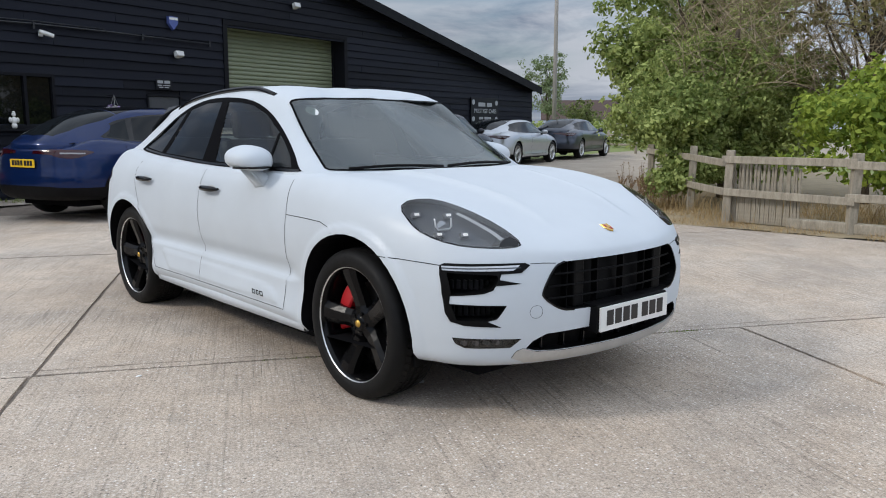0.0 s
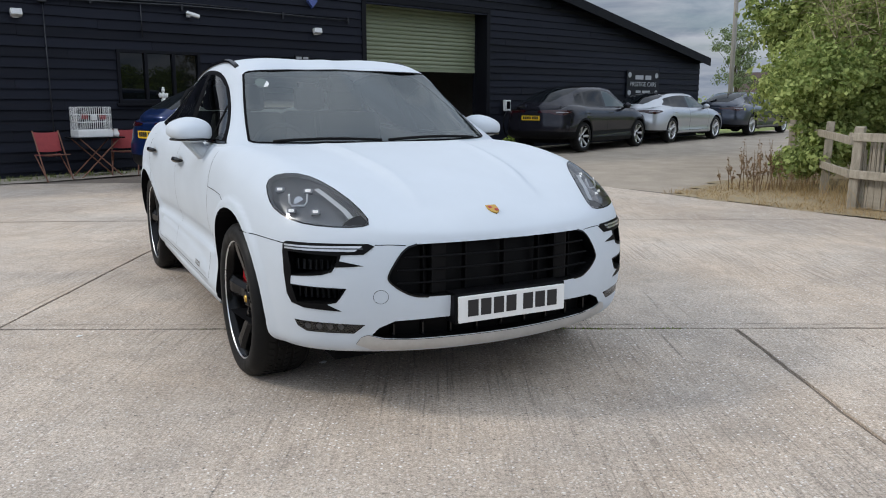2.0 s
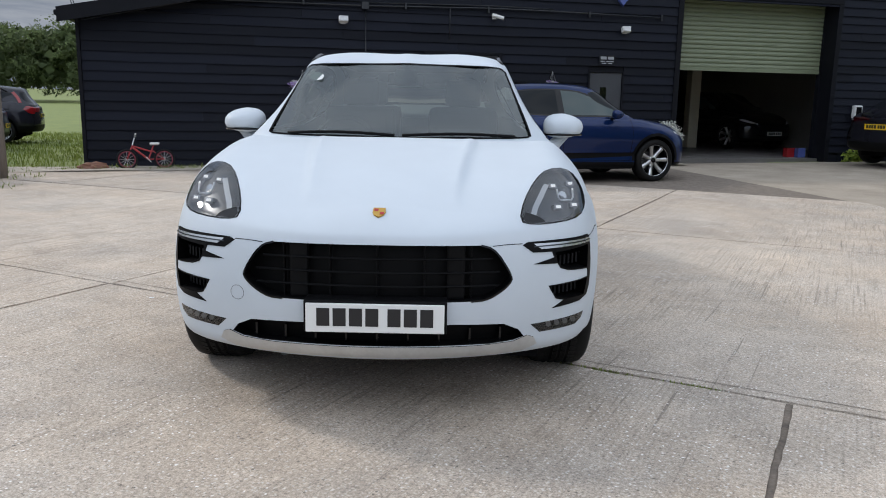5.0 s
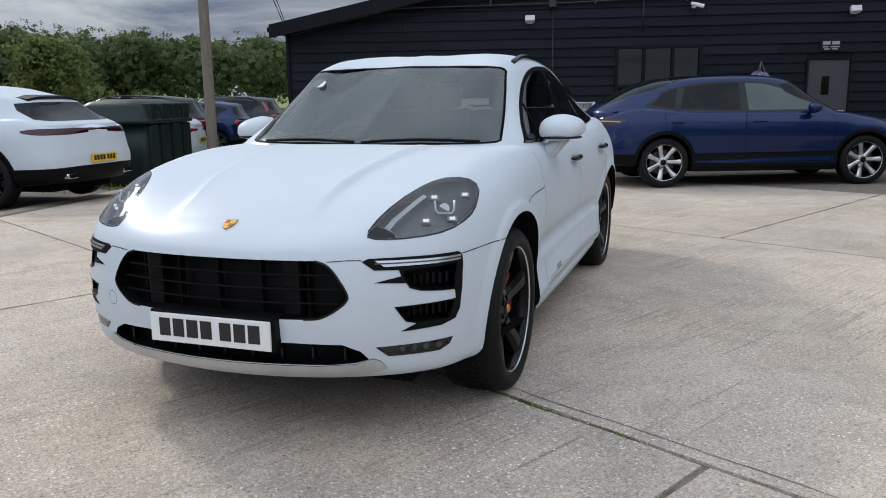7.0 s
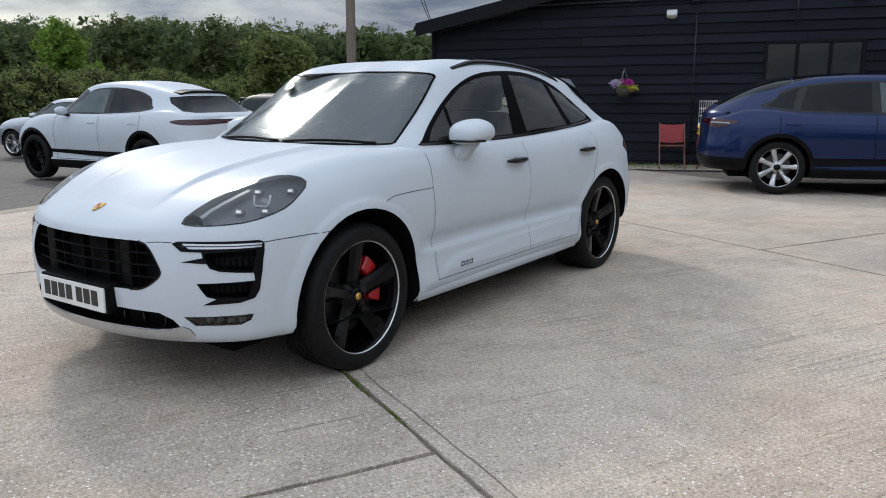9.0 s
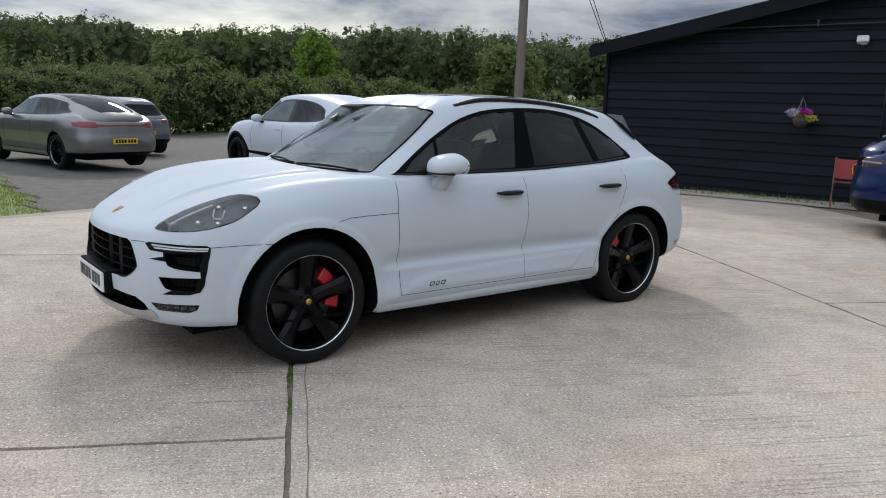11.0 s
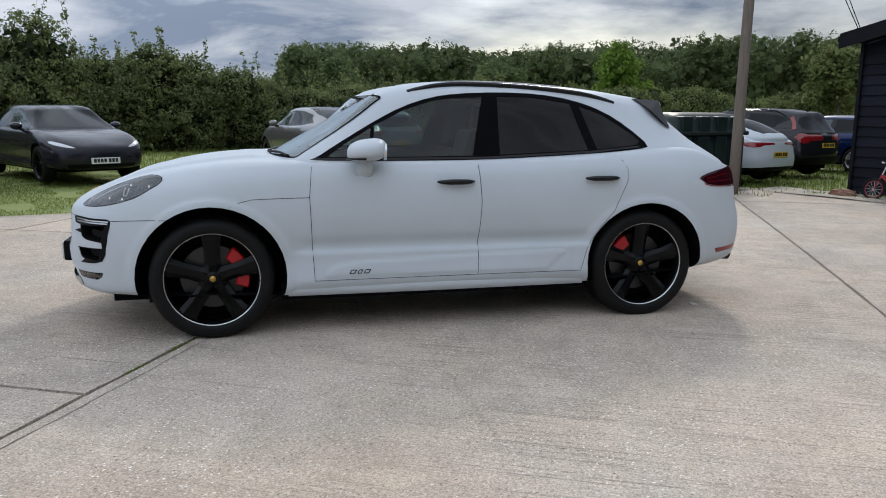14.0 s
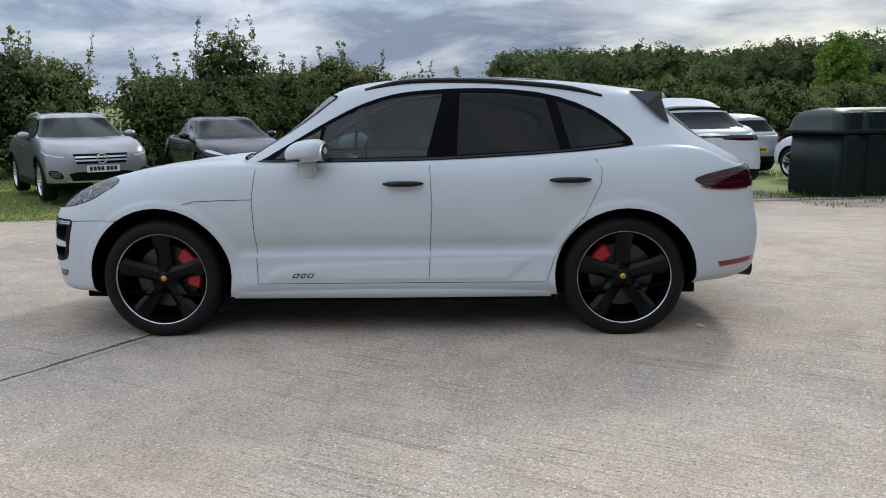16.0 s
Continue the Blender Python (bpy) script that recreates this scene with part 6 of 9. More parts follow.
    for i in range(15):
        y = -0.47 + 0.94 * i / 14
        xr = -1.77 + 0.09 * (y / 0.6) ** 2
        zc = 1.450 - 0.03 * (y / 0.6) ** 2
        rows.append([bm.verts.new(p) for p in ((xr + 0.28, y * 0.97, zc + 0.004), (xr, y, zc + 0.008), (xr - 0.012, y, zc - 0.012), (xr + 0.02, y, zc - 0.035), (xr + 0.25, y * 0.97, zc - 0.05))])
    for a, b in zip(rows, rows[1:]):
        for j in range(4):
            bm.faces.new((a[j], a[j + 1], b[j + 1], b[j]))
    bm.faces.new(rows[0])
    bm.faces.new(rows[-1][::-1])
    part("roof_spoiler", bm, WHITE_PAINT, car, smooth=True)
    outline = [(-1.50, 0.490, 1.462), (-1.70, 0.486, 1.452), (-1.690, 0.530, 1.405), (-1.715, 0.632, 1.262), (-1.668, 0.640, 1.290), (-1.585, 0.598, 1.380)]
    for side in (1, -1):
        n = len(outline)
        vs = [(x, side * y, z) for x, y, z in outline] + [(x - 0.01, side * (y - 0.16), z) for x, y, z in outline]
        fs = [tuple(range(n)), tuple(range(2 * n - 1, n - 1, -1))] + [(i, i + n, (i + 1) % n + n, (i + 1) % n) for i in range(n)]
        raw("spoiler_blade", vs, fs if side > 0 else [f[::-1] for f in fs], GLOSS_BLACK, car, "gloss black spoiler side blade")
    # mirrors
    for side in (1, -1):
        m = new("door_mirror")
        under(m, car)
        m.matrix_basis = pose(0.475, side * 0.945, 1.108, 0, 0, side * -8)
        bm = bmesh.new()
        bmesh.ops.create_uvsphere(bm, u_segments=28, v_segments=18, radius=1.0)
        for v in bm.verts:
            p = v.co.copy()
            # squared-off shell, flat below, tapering to the nose and the outer end
            p = Vector([math.copysign(abs(c) ** 0.75, c) for c in p])
            px = p.x * 0.140 if p.x > 0 else p.x * 0.100
            py = p.y * 0.118
            slim = 1.0 - 0.25 * max(0.0, p.y * side)
            pz = p.z * (0.078 if p.z > 0 else 0.058) * slim
            v.co = Vector((px - 0.02, py, pz - 0.10 * px + 0.012))
        part("mirror_cap", bm, WHITE_PAINT, m, smooth=True)
        bm = bmesh.new()
        pane = [bm.verts.new((-0.118, 0.082 * math.cos(a) * (1.0 if abs(math.cos(a)) < 0.7 else 0.95), 0.014 + 0.052 * math.sin(a))) for a in np.linspace(0, 2 * math.pi, 25)[:-1]]
        back = [bm.verts.new((-0.100, v.co.y, v.co.z)) for v in pane]
        bm.faces.new(pane[::-1])
        for i in range(24):
            bm.faces.new((pane[i], pane[(i + 1) % 24], back[(i + 1) % 24], back[i]))
        part("mirror_glass", bm, CHROME, m)
        pts = [(0.125 * math.cos(a) - 0.005, 0.108 * math.sin(a), -0.028) for a in np.linspace(-1.5, 1.5, 15)]
        tube("indicator_strip", pts, 0.007, GLOSS_BLACK, m)
        bm = bmesh.new()
        foot = [bm.verts.new(p) for p in ((0.050, -side * 0.035, -0.03), (-0.045, -side * 0.035, -0.03), (-0.03, -side * 0.165, -0.150), (0.095, -side * 0.165, -0.150),
                                          (0.045, side * 0.045, -0.035), (-0.045, side * 0.045, -0.035), (-0.03, -side * 0.075, -0.175), (0.095, -side * 0.075, -0.175))]
        for f in ((0, 1, 2, 3), (7, 6, 5, 4), (0, 4, 5, 1), (1, 5, 6, 2), (2, 6, 7, 3), (3, 7, 4, 0)):
            bm.faces.new([foot[k] for k in f])
        bmesh.ops.bevel(bm, geom=bm.edges[:], offset=0.01, segments=2, affect="EDGES")
        part("mirror_stalk", bm, WHITE_PAINT, m, smooth=True)
    # handles
    for side in (1, -1):
        for x0, z in ((-0.09, 0.927), (-1.075, 0.94)):
            uv = body.find([(x0, z)], "side")
            y = body.at(uv)[0][1]
            h = new("door_handle")
            under(h, car, "black door handle")
            h.matrix_basis = pose(x0, side * y, z)
            pts = [(0.12 - 0.24 * k / 8, side * (0.012 + 0.026 * math.sin(math.pi * k / 8) ** 0.5), 0.002) for k in range(9)]
            vs, fs = sweep(pts, 0.018, 10, taper=[0.35, 0.75, 0.95, 1, 1, 1, 0.95, 0.75, 0.35])
            raw("grip", vs, fs, GLOSS_BLACK, h, smooth=True)
            bm = bmesh.new()
            bmesh.ops.create_uvsphere(bm, u_segments=16, v_segments=10, radius=1.0)
            for v in bm.verts:
                v.co = Vector((v.co.x * 0.075, v.co.y * 0.004, v.co.z * 0.03 - 0.008))
            part("scoop", bm, SATIN_SILVER, h, smooth=True)
    # wheels
    for x in (ax, -ax):
        for side in (1, -1):
            wheel(car, (x, side * (0.937 if x > 0 else 0.942), 0.362 if x > 0 else 0.354), side, 0.369, 0.284, caliper=(198 if x > 0 else 320), width=0.275 if x > 0 else 0.295, reach=38 if x > 0 else 21)
    # mud deflectors ahead of the front wheels
    for side in (1, -1):
        box("mud_flap", (1.755, side * 0.80 - 0.04, 0.22), (1.775, side * 0.80 + 0.04, 0.34), SATIN_BLACK, car, bevel=0.006)
    # wipers and cowl
    for y0, y1, x0, x1 in ((0.62, 0.02, 0.83, 1.03), (-0.02, -0.60, 0.985, 0.83)):
        pts = []
        for k in range(9):
            y = y0 + (y1 - y0) * k / 8
            q = cabin.at(cabin.find([(abs(y), 1.070 + 0.010 * math.sin(math.pi * k / 8))], "front"))[0]
            pts.append((q[0] + 0.014, y, q[2] + 0.008))
        tube("wiper", pts, 0.008, SATIN_BLACK, car, sides=6)
    bm = bmesh.new()
    rows = []
    for i in range(21):
        y = -0.76 + 1.52 * i / 20
        xf = 1.10 - 0.30 * (abs(y) / 0.8) ** 2.2
        rows.append([bm.verts.new((xf + 0.03, y, 1.012)), bm.verts.new((xf - 0.16, y, 1.035))])
    for a, b in zip(rows, rows[1:]):
        bm.faces.new((a[0], a[1], b[1], b[0]))
    part("cowl", bm, SATIN_BLACK, car)
    # inside
    bm = bmesh.new()
    rows = []
    for i in range(13):
        y = -0.74 + 1.48 * i / 12
        lift = 0.02 * math.cos(y * 4) + (0.035 if -0.52 < y < -0.2 else 0)
        rows.append([bm.verts.new(p) for p in ((0.92 - 0.3 * y * y, y, 0.98), (0.62, y, 1.035 + lift), (0.42, y, 1.02 + lift), (0.34, y, 0.93), (0.4, y, 0.6))])
    for a, b in zip(rows, rows[1:]):
        for j in range(4):
            bm.faces.new((a[j], a[j + 1], b[j + 1], b[j]))
    part("dashboard", bm, TRIM_GREY, car, smooth=True)
    ring = [(0.34 - 0.07 * math.sin(a), -0.37 + 0.185 * math.cos(a), 0.98 + 0.17 * math.sin(a)) for a in np.linspace(0, 2 * math.pi, 33)[:-1]]
    sw = tube("steering_wheel", ring, 0.016, SEAT, car, closed=True)
    bm = bmesh.new()
    put_tube(bm, (0.36, -0.37, 0.975), (0.33, -0.37, 0.985), 0.065, 0.06, 16)
    for a in (0, math.pi, -math.pi / 2):
        put_tube(bm, (0.345, -0.37, 0.98), (0.34 - 0.07 * math.sin(a), -0.37 + 0.18 * math.cos(a), 0.98 + 0.165 * math.sin(a)), 0.014)
    part("steering_hub", bm, SATIN_SILVER, sw)
    for x in (-0.15, -1.0):
        for y in (-0.37, 0.37):
            s = new("seat")
            under(s, car)
            s.matrix_basis = pose(x, y, 0.3)
            bm = bmesh.new()
            put_box(bm, (-0.25, -0.25, 0.1), (0.3, 0.25, 0.33), 0.06)
            part("cushion", bm, SEAT, s)
            bm = bmesh.new()
            put_box(bm, (-0.08, -0.25, 0.0), (0.08, 0.25, 0.66), 0.06, pose(-0.25, 0, 0.27, 0, -14, 0))
            part("backrest", bm, SEAT, s)
            bm = bmesh.new()
            put_box(bm, (-0.05, -0.13, 0.0), (0.05, 0.13, 0.19), 0.04, pose(-0.42, 0, 0.92, 0, -10, 0))
            part("headrest", bm, SEAT, s)
    bm = bmesh.new()
    put_box(bm, (-0.02, -0.11, -0.035), (0.015, 0.11, 0.035), 0.012)
    mirror = part("rear_view_mirror", bm, GLOSS_BLACK, car)
    mirror.matrix_basis = pose(0.27, 0, 1.385)
    bm = bmesh.new()
    put_box(bm, (-0.05, -0.07, -0.04), (0.05, 0.07, 0.03), 0.02)
    part("sensor_pod", bm, SATIN_BLACK, car).matrix_basis = pose(0.33, 0, 1.40, 0, 35, 0)
    box("cabin_lining", (-1.1, -0.45, 1.475), (0.1, 0.45, 1.485), TRIM_GREY, car)
    q = cabin.at(cabin.find([(0.52, 1.395)], "front"))[0] * [1, -1, 1]
    bm = bmesh.new()
    put_tube(bm, (q[0] - 0.010, q[1], q[2] - 0.008), (q[0] - 0.006, q[1], q[2] - 0.003), 0.04, 0.04, 18)
    part("screen_sticker", bm, WHITE_PLASTIC, car, "round pale sticker inside the windscreen")
    return car


white_suv()

# ---------------------------------------------------------------- other vehicles, shaped from the same sections
CAR_GLASS = material("car_window_glass", (0.008, 0.010, 0.012), 0.045, 0.0, Specular_IOR_Level=0.16)
CAR_GLASS_PALE = material("car_window_glass_pale", (0.045, 0.066, 0.066), 0.03, 0.0, Specular_IOR_Level=0.45)
DRL = material("pale_lamp_glass", (0.55, 0.57, 0.6), 0.12, 0.2, Coat_Weight=1.0)


def make_car(name, label, at, heading, color, spec):
    """spec: x knots (nose, front axle, cowl, header, roof end, rear axle, tail), belt, roof, width and trimmings."""
    car = thing(name, (at[0], at[1], at[2] if len(at) > 2 else ground_z(*at[:2])), label, "car", "parked cars", heading)
    nose, fa, cowl, head, roof_end, ra, tail = spec["x"]
    base_x = [-2.345, -1.4035, -1.2, 0.27, 1.05, 1.4035, 2.335]
    new_x = [tail, ra, roof_end, head, cowl, fa, nose]
    k = spec["width"] / 1.936
    belt, roof_h, low = spec["belt"], spec["roof"], spec.get("low", 1.0)
    nose_z, tail_z = spec.get("nose_z", 1.0), spec.get("tail_z", 1.0)
    drop = spec.get("drop", 0.0)

    def mx(x):
        return float(np.interp(x, base_x, new_x)) if -2.345 <= x <= 2.335 else x - 2.335 + nose if x > 0 else x + 2.345 + tail

    def mz(x, z, cabin=False):
        if z > 1.06:
            out = belt + (z - 1.06) / 0.515 * (roof_h - belt)
        else:
            s = float(np.interp(x, [-2.3, -1.2, 0.6, 2.3], [tail_z, 1.0, 1.0, nose_z]))
            out = z * belt / 1.06 if z > 0.3 else z * low
            if z > 0.3:
                out = 0.3 * belt / 1.06 + (out - 0.3 * belt / 1.06) * s
        if cabin and x < -0.5 and z > 1.06:
            out -= drop * min(1, (-0.5 - x) / 1.4) ** 1.5 * (z - 1.06) / 0.5
        return out

    def morph(st, cabin=False):
        return [(mx(xo), yo * k, mx(xs), [(f, mz(xs + f * (xo - xs), z, cabin)) for f, z in sec]) for xo, yo, xs, sec in st]

    def seen(view, pts, cabin=False):
        out = []
        for a, b in pts:
            if view == "side":
                out.append((mx(a), mz(a, b, cabin)))
            elif view == "top":
                out.append((mx(a), b * k))
            else:
                x = 2.2 if view == "front" else -2.2
                if cabin:
                    x = 0.6 if view == "front" else -1.8
                out.append((a * k, mz(x, b, cabin)))
        return out
    fast = spec.get("fastback", False)
    body, cabin = Hull(morph(suv_body()), 260, 120), Hull(morph(fastback_cabin() if fast else suv_cabin(), True), 220, 90)
    r = spec.get("wheel", 0.35)
    gap = spec.get("arch", 0.05)
    outlines = [("arch_front", "side", arc(fa, r, r + gap, r + gap, -25, 205, 20)), ("arch_rear", "side", arc(ra, r, r + gap, r + gap, -25, 205, 20)),
                ("cockpit", "top", seen("top", [(0.92, 0), (0.85, 0.45), (0.68, 0.72), (0.3, 0.76), (-1.3, 0.76), (-1.75, 0.62), (-1.9, 0.3), (-1.9, 0)]))]
    front_lamp = spec.get("headlight", [(0.50, 0.74), (0.70, 0.77), (0.86, 0.84), (0.84, 0.90), (0.70, 0.85), (0.52, 0.77)])
    outlines.append(("headlight", "front", seen("front", rounded(front_lamp, 1))))
    if spec.get("grille"):
        outlines.append(("grille", "front", seen("front", [(0, spec["grille"][0]), (0.42, spec["grille"][0]), (0.47, spec["grille"][1]), (0, spec["grille"][1])])))
    outlines.append(("chin", "front", seen("front", spec.get("chin", [(0, 0.30), (0.62, 0.31), (0.66, 0.40), (0, 0.40)]))))
    if spec.get("vents"):
        outlines.append(("side_vent", "front", seen("front", rounded(spec["vents"], 1))))
    outlines.append(("tail_lamp", "back", seen("back", rounded(spec["tail_lamp"], 1))))
    if spec.get("tail_wrap"):
        outlines.append(("tail_lamp", "side", seen("side", rounded(spec["tail_wrap"], 1))))
    rear_low = spec.get("skirt", 0.40)
    outlines.append(("rear_skirt", "back", seen("back", [(0, 0.2), (0.95, 0.2), (0.95, rear_low - 0.02), (0.4, rear_low), (0, rear_low)])))
    if spec.get("cladding"):
        outlines.append(("rear_skirt", "side", seen("side", [(2.3, 0.2), (2.3, 0.33), (-2.33, 0.36), (-2.33, 0.2)])))
    body.cut(outlines, 0.085)
    shell("body_shell", body, [""], color, car)
    shell("chin_intake", body, ["chin"], SATIN_BLACK, car, push=-0.004)
    shell("rear_skirt", body, ["rear_skirt"], SATIN_BLACK, car, "black lower bumper")
    if spec.get("vents"):
        for side in (1, -1):
            vent = shell("side_vent", body, ["side_vent"], SATIN_BLACK, car, "black corner air vent", side, -0.002)
            for z in (0.43, 0.46, 0.49):
                seam("vent_slat", body, "front", seen("front", [(0.68, z), (0.82, z + 0.012)]), SATIN_SILVER, vent, 0.006, side=side, lift=0.002)
            seam("running_light", body, "front", seen("front", [(0.60, 0.735), (0.72, 0.745), (0.86, 0.78), (0.89, 0.83)]), LAMP_PALE, car, 0.014, side=side, lift=0.006)
    if spec.get("chrome_chin"):
        for side in (1, -1):
            seam("chin_strip", body, "front", seen("front", [(0.0, 0.345), (0.48, 0.347), (0.60, 0.375)]), CHROME, car, 0.022, side=side, lift=0.006)
    if spec.get("grille"):
        g = shell("grille", body, ["grille"], SATIN_BLACK, car, "dark grille", push=-0.004)
        for z in np.linspace(spec["grille"][0], spec["grille"][1], 4)[1:-1]:
            for side in (1, -1):
                seam("grille_bar", body, "front", seen("front", [(0.0, z), (0.44, z)]), CHROME, g, 0.028, side=side, lift=0.006)
        c = body.at(body.find(seen("front", [(0.0, (spec["grille"][0] + spec["grille"][1]) / 2)]), "front"))[0]
        lathe("emblem", [(0.07, 0.0), (0.085, 0.006), (0.09, 0.0)], CHROME, g, steps=20, m=Matrix.Translation(c + np.array([0.012, 0, 0])) @ Matrix.Rotation(radians(90), 4, "Y"))
    for side in (1, -1):
        for one in ("arch_front", "arch_rear"):
            pocket("wheel_arch_liner", body, one, GAP, car, 0.3, (0, -1, 0), side)
            if spec.get("cladding"):
                xa = fa if one == "arch_front" else ra
                seam("arch_trim", body, "side", arc(xa, r, r + gap + 0.022, r + gap + 0.022, 0, 180, 20), SATIN_BLACK, car, 0.05, side=side, lift=0.004)
        shell("headlight", body, ["headlight"], DRL if not spec.get("dark_lamps") else LAMP_GREY, car, "pale glazed headlight", side, 0.003)
        shell("tail_light", body, ["tail_lamp"], spec.get("tail_mat", RED_BRIGHT), car, "red tail light", side, 0.004)
        if spec.get("lens"):
            seam("reversing_lens", body, "side", seen("side", [(-2.00, 0.935), (-2.12, 0.938), (-2.22, 0.938)]), LAMP_GREY, car, 0.02, side=side, lift=0.006)
        b = [(0.80, 1.04), (0.822, 0.85), (0.81, 0.55), (0.80, 0.36), (-0.235, 0.36), (-0.92, 0.36), (-1.02, 0.52), (-1.13, 0.68), (-1.2, 0.77), (-1.255, 0.92), (-1.262, 1.0), (-1.22, 1.05)]
        seam("door_gap", body, "side", seen("side", b), GAP, car, 0.008, side=side)
        seam("door_gap", body, "side", seen("side", [(-0.235, 0.36), (-0.245, 0.55), (-0.26, 0.8), (-0.245, 1.04)]), GAP, car, 0.008, side=side)
        for x in (-0.09, -1.06):
            q = body.at(body.find(seen("side", [(x, 0.93)]), "side"))[0]
            box("door_handle", (q[0] - 0.1, side * q[1] - 0.012, q[2] - 0.014), (q[0] + 0.1, side * q[1] + 0.012, q[2] + 0.014), color if spec.get("flush") else spec.get("handle", color), car, bevel=0.008)
    wmats = {"black": (BLACK_ALLOY, BLACK_ALLOY), "bright": (BLACK_ALLOY, BRIGHT_ALLOY), "silver": (BRIGHT_ALLOY, BRIGHT_ALLOY)}[spec.get("rims", "silver")]
    for x in (fa, ra):
        for side in (1, -1):
            wheel(car, (x, side * (spec["width"] / 2 - 0.035), r), side, r, r * 0.74, 0.24, spec.get("style", "twin"), wmats, fine=False)
    box("underbody", (tail + 0.4, -0.6, 0.2), (nose - 0.4, 0.6, 0.3), GAP, car)
    box("floor_pan", (ra + 0.45, -0.78 * k, 0.22), (fa - 0.45, 0.78 * k, 0.3), GAP, car)
    box("sill", (ra + r + 0.06, -0.9 * k, 0.22), (fa - r - 0.06, 0.9 * k, 0.3), spec.get("sill", SATIN_BLACK), car, bevel=0.02)
    sides = [(0.735, 1.07), (0.48, 1.26), (0.30, 1.36), (0.12, 1.43), (-0.06, 1.462), (-0.40, 1.47), (-0.70, 1.458), (-1.0, 1.42), (-1.22, 1.335), (-1.36, 1.25), (-1.48, 1.165), (-1.40, 1.14), (-1.05, 1.098), (-0.3, 1.066), (0.3, 1.062)]
    screen = [(0, 1.065), (0.4, 1.065), (0.70, 1.072), (0.775, 1.09), (0.75, 1.17), (0.685, 1.33), (0.64, 1.425), (0.60, 1.446), (0.3, 1.458), (0, 1.46)]
    rear = spec.get("rear_glass", [(0, 1.09), (0.50, 1.09), (0.64, 1.12), (0.61, 1.25), (0.52, 1.36), (0.4, 1.385), (0, 1.39)])
    cab = [("screen", "front", seen("front", screen, True)), ("rear_glass", "back", seen("back", rear, True)),
           ("pale", "side", seen("side", [(0.58, 1.09), (0.46, 1.225), (0.30, 1.33), (0.12, 1.405), (-0.06, 1.44), (-0.325, 1.448), (-0.30, 1.085)], True)),
           ("dark", "side", seen("side", [(-0.42, 1.448), (-0.70, 1.438), (-0.955, 1.405), (-1.2, 1.32), (-1.33, 1.24), (-1.43, 1.17), (-1.38, 1.155), (-0.41, 1.09)], True)),
           ("trim", "side", seen("side", rounded(sides, 1), True))]
    if fast:
        cab = [cab[0], ("rear_glass", "top", seen("top", [(-1.08, 0), (-1.06, 0.50), (-1.5, 0.50), (-1.95, 0.44), (-2.12, 0.36), (-2.16, 0)])),
               ("pale", "side", seen("side", [(0.70, 1.09), (0.47, 1.235), (0.22, 1.365), (0.02, 1.432), (-0.22, 1.450), (-0.20, 1.088)], True)),
               ("dark", "side", seen("side", [(-0.30, 1.452), (-0.62, 1.443), (-0.92, 1.405), (-1.00, 1.115), (-0.29, 1.09)], True)),
               ("dark", "side", seen("side", [(-1.00, 1.390), (-1.25, 1.310), (-1.48, 1.215), (-1.56, 1.172), (-1.45, 1.150), (-1.07, 1.122)], True)),
               ("trim", "side", seen("side", rounded([(0.80, 1.068), (0.50, 1.262), (0.24, 1.392), (0.0, 1.462), (-0.4, 1.474), (-0.7, 1.460), (-1.02, 1.405), (-1.3, 1.318), (-1.55, 1.21), (-1.66, 1.158), (-1.45, 1.132), (-1.05, 1.098), (-0.3, 1.066), (0.3, 1.062)], 1), True))]
    if spec.get("glass_roof"):
        cab.append(("glass_roof", "top", seen("top", [(0.1, 0), (0.08, 0.42), (-0.02, 0.50), (-1.04, 0.50), (-1.06, 0)] if fast else [(0.1, 0), (0.08, 0.42), (-0.02, 0.48), (-1.2, 0.46), (-1.55, 0.4), (-1.6, 0)])))
    cabin.cut(cab, 0.085)
    shell("roof_shell", cabin, [""], spec.get("roof_color", color), car)
    shell("windscreen", cabin, ["screen"], CAR_GLASS, car)
    shell("rear_screen", cabin, ["rear_glass"], CAR_GLASS, car, "dark rear window")
    if spec.get("glass_roof"):
        shell("glass_roof", cabin, ["glass_roof"], ROOF_GLASS, car, "black glass roof", push=0.002)
    for side in (1, -1):
        shell("window_trim", cabin, ["trim"], spec.get("trim", GLOSS_BLACK), car, side=side, push=0.001)
        shell("front_window", cabin, ["pale"], CAR_GLASS_PALE, car, side=side)
        shell("rear_window", cabin, ["dark"], CAR_GLASS, car, side=side)
        m = new("door_mirror")
        under(m, car)
        m.matrix_basis = pose(mx(0.50), side * 0.98 * k, mz(0.5, 1.11))
        bm = bmesh.new()
        bmesh.ops.create_uvsphere(bm, u_segments=14, v_segments=10, radius=1.0)
        for v in bm.verts:
            v.co = Vector((v.co.x * (0.12 if v.co.x > 0 else 0.06), v.co.y * 0.11, v.co.z * 0.075))
        part("mirror_cap", bm, spec.get("mirror", color), m, smooth=True)
        bm = bmesh.new()
        put_tube(bm, (0, 0, -0.04), (0, -side * 0.14, -0.08), 0.02, 0.03, 8)
        part("mirror_stalk", bm, GLOSS_BLACK, m)
        if spec.get("rails"):
            pts = []
            for i in range(13):
                q = cabin.at(cabin.find([(mx(0.1) + (mx(-1.3) - mx(0.1)) * i / 12, 0.58 * k)], "top"))[0]
                pts.append((q[0], side * q[1], q[2] + 0.03 * min(1, min(i, 12 - i) / 1.5)))
            tube("roof_rail", pts, 0.016, spec["rails"], car)
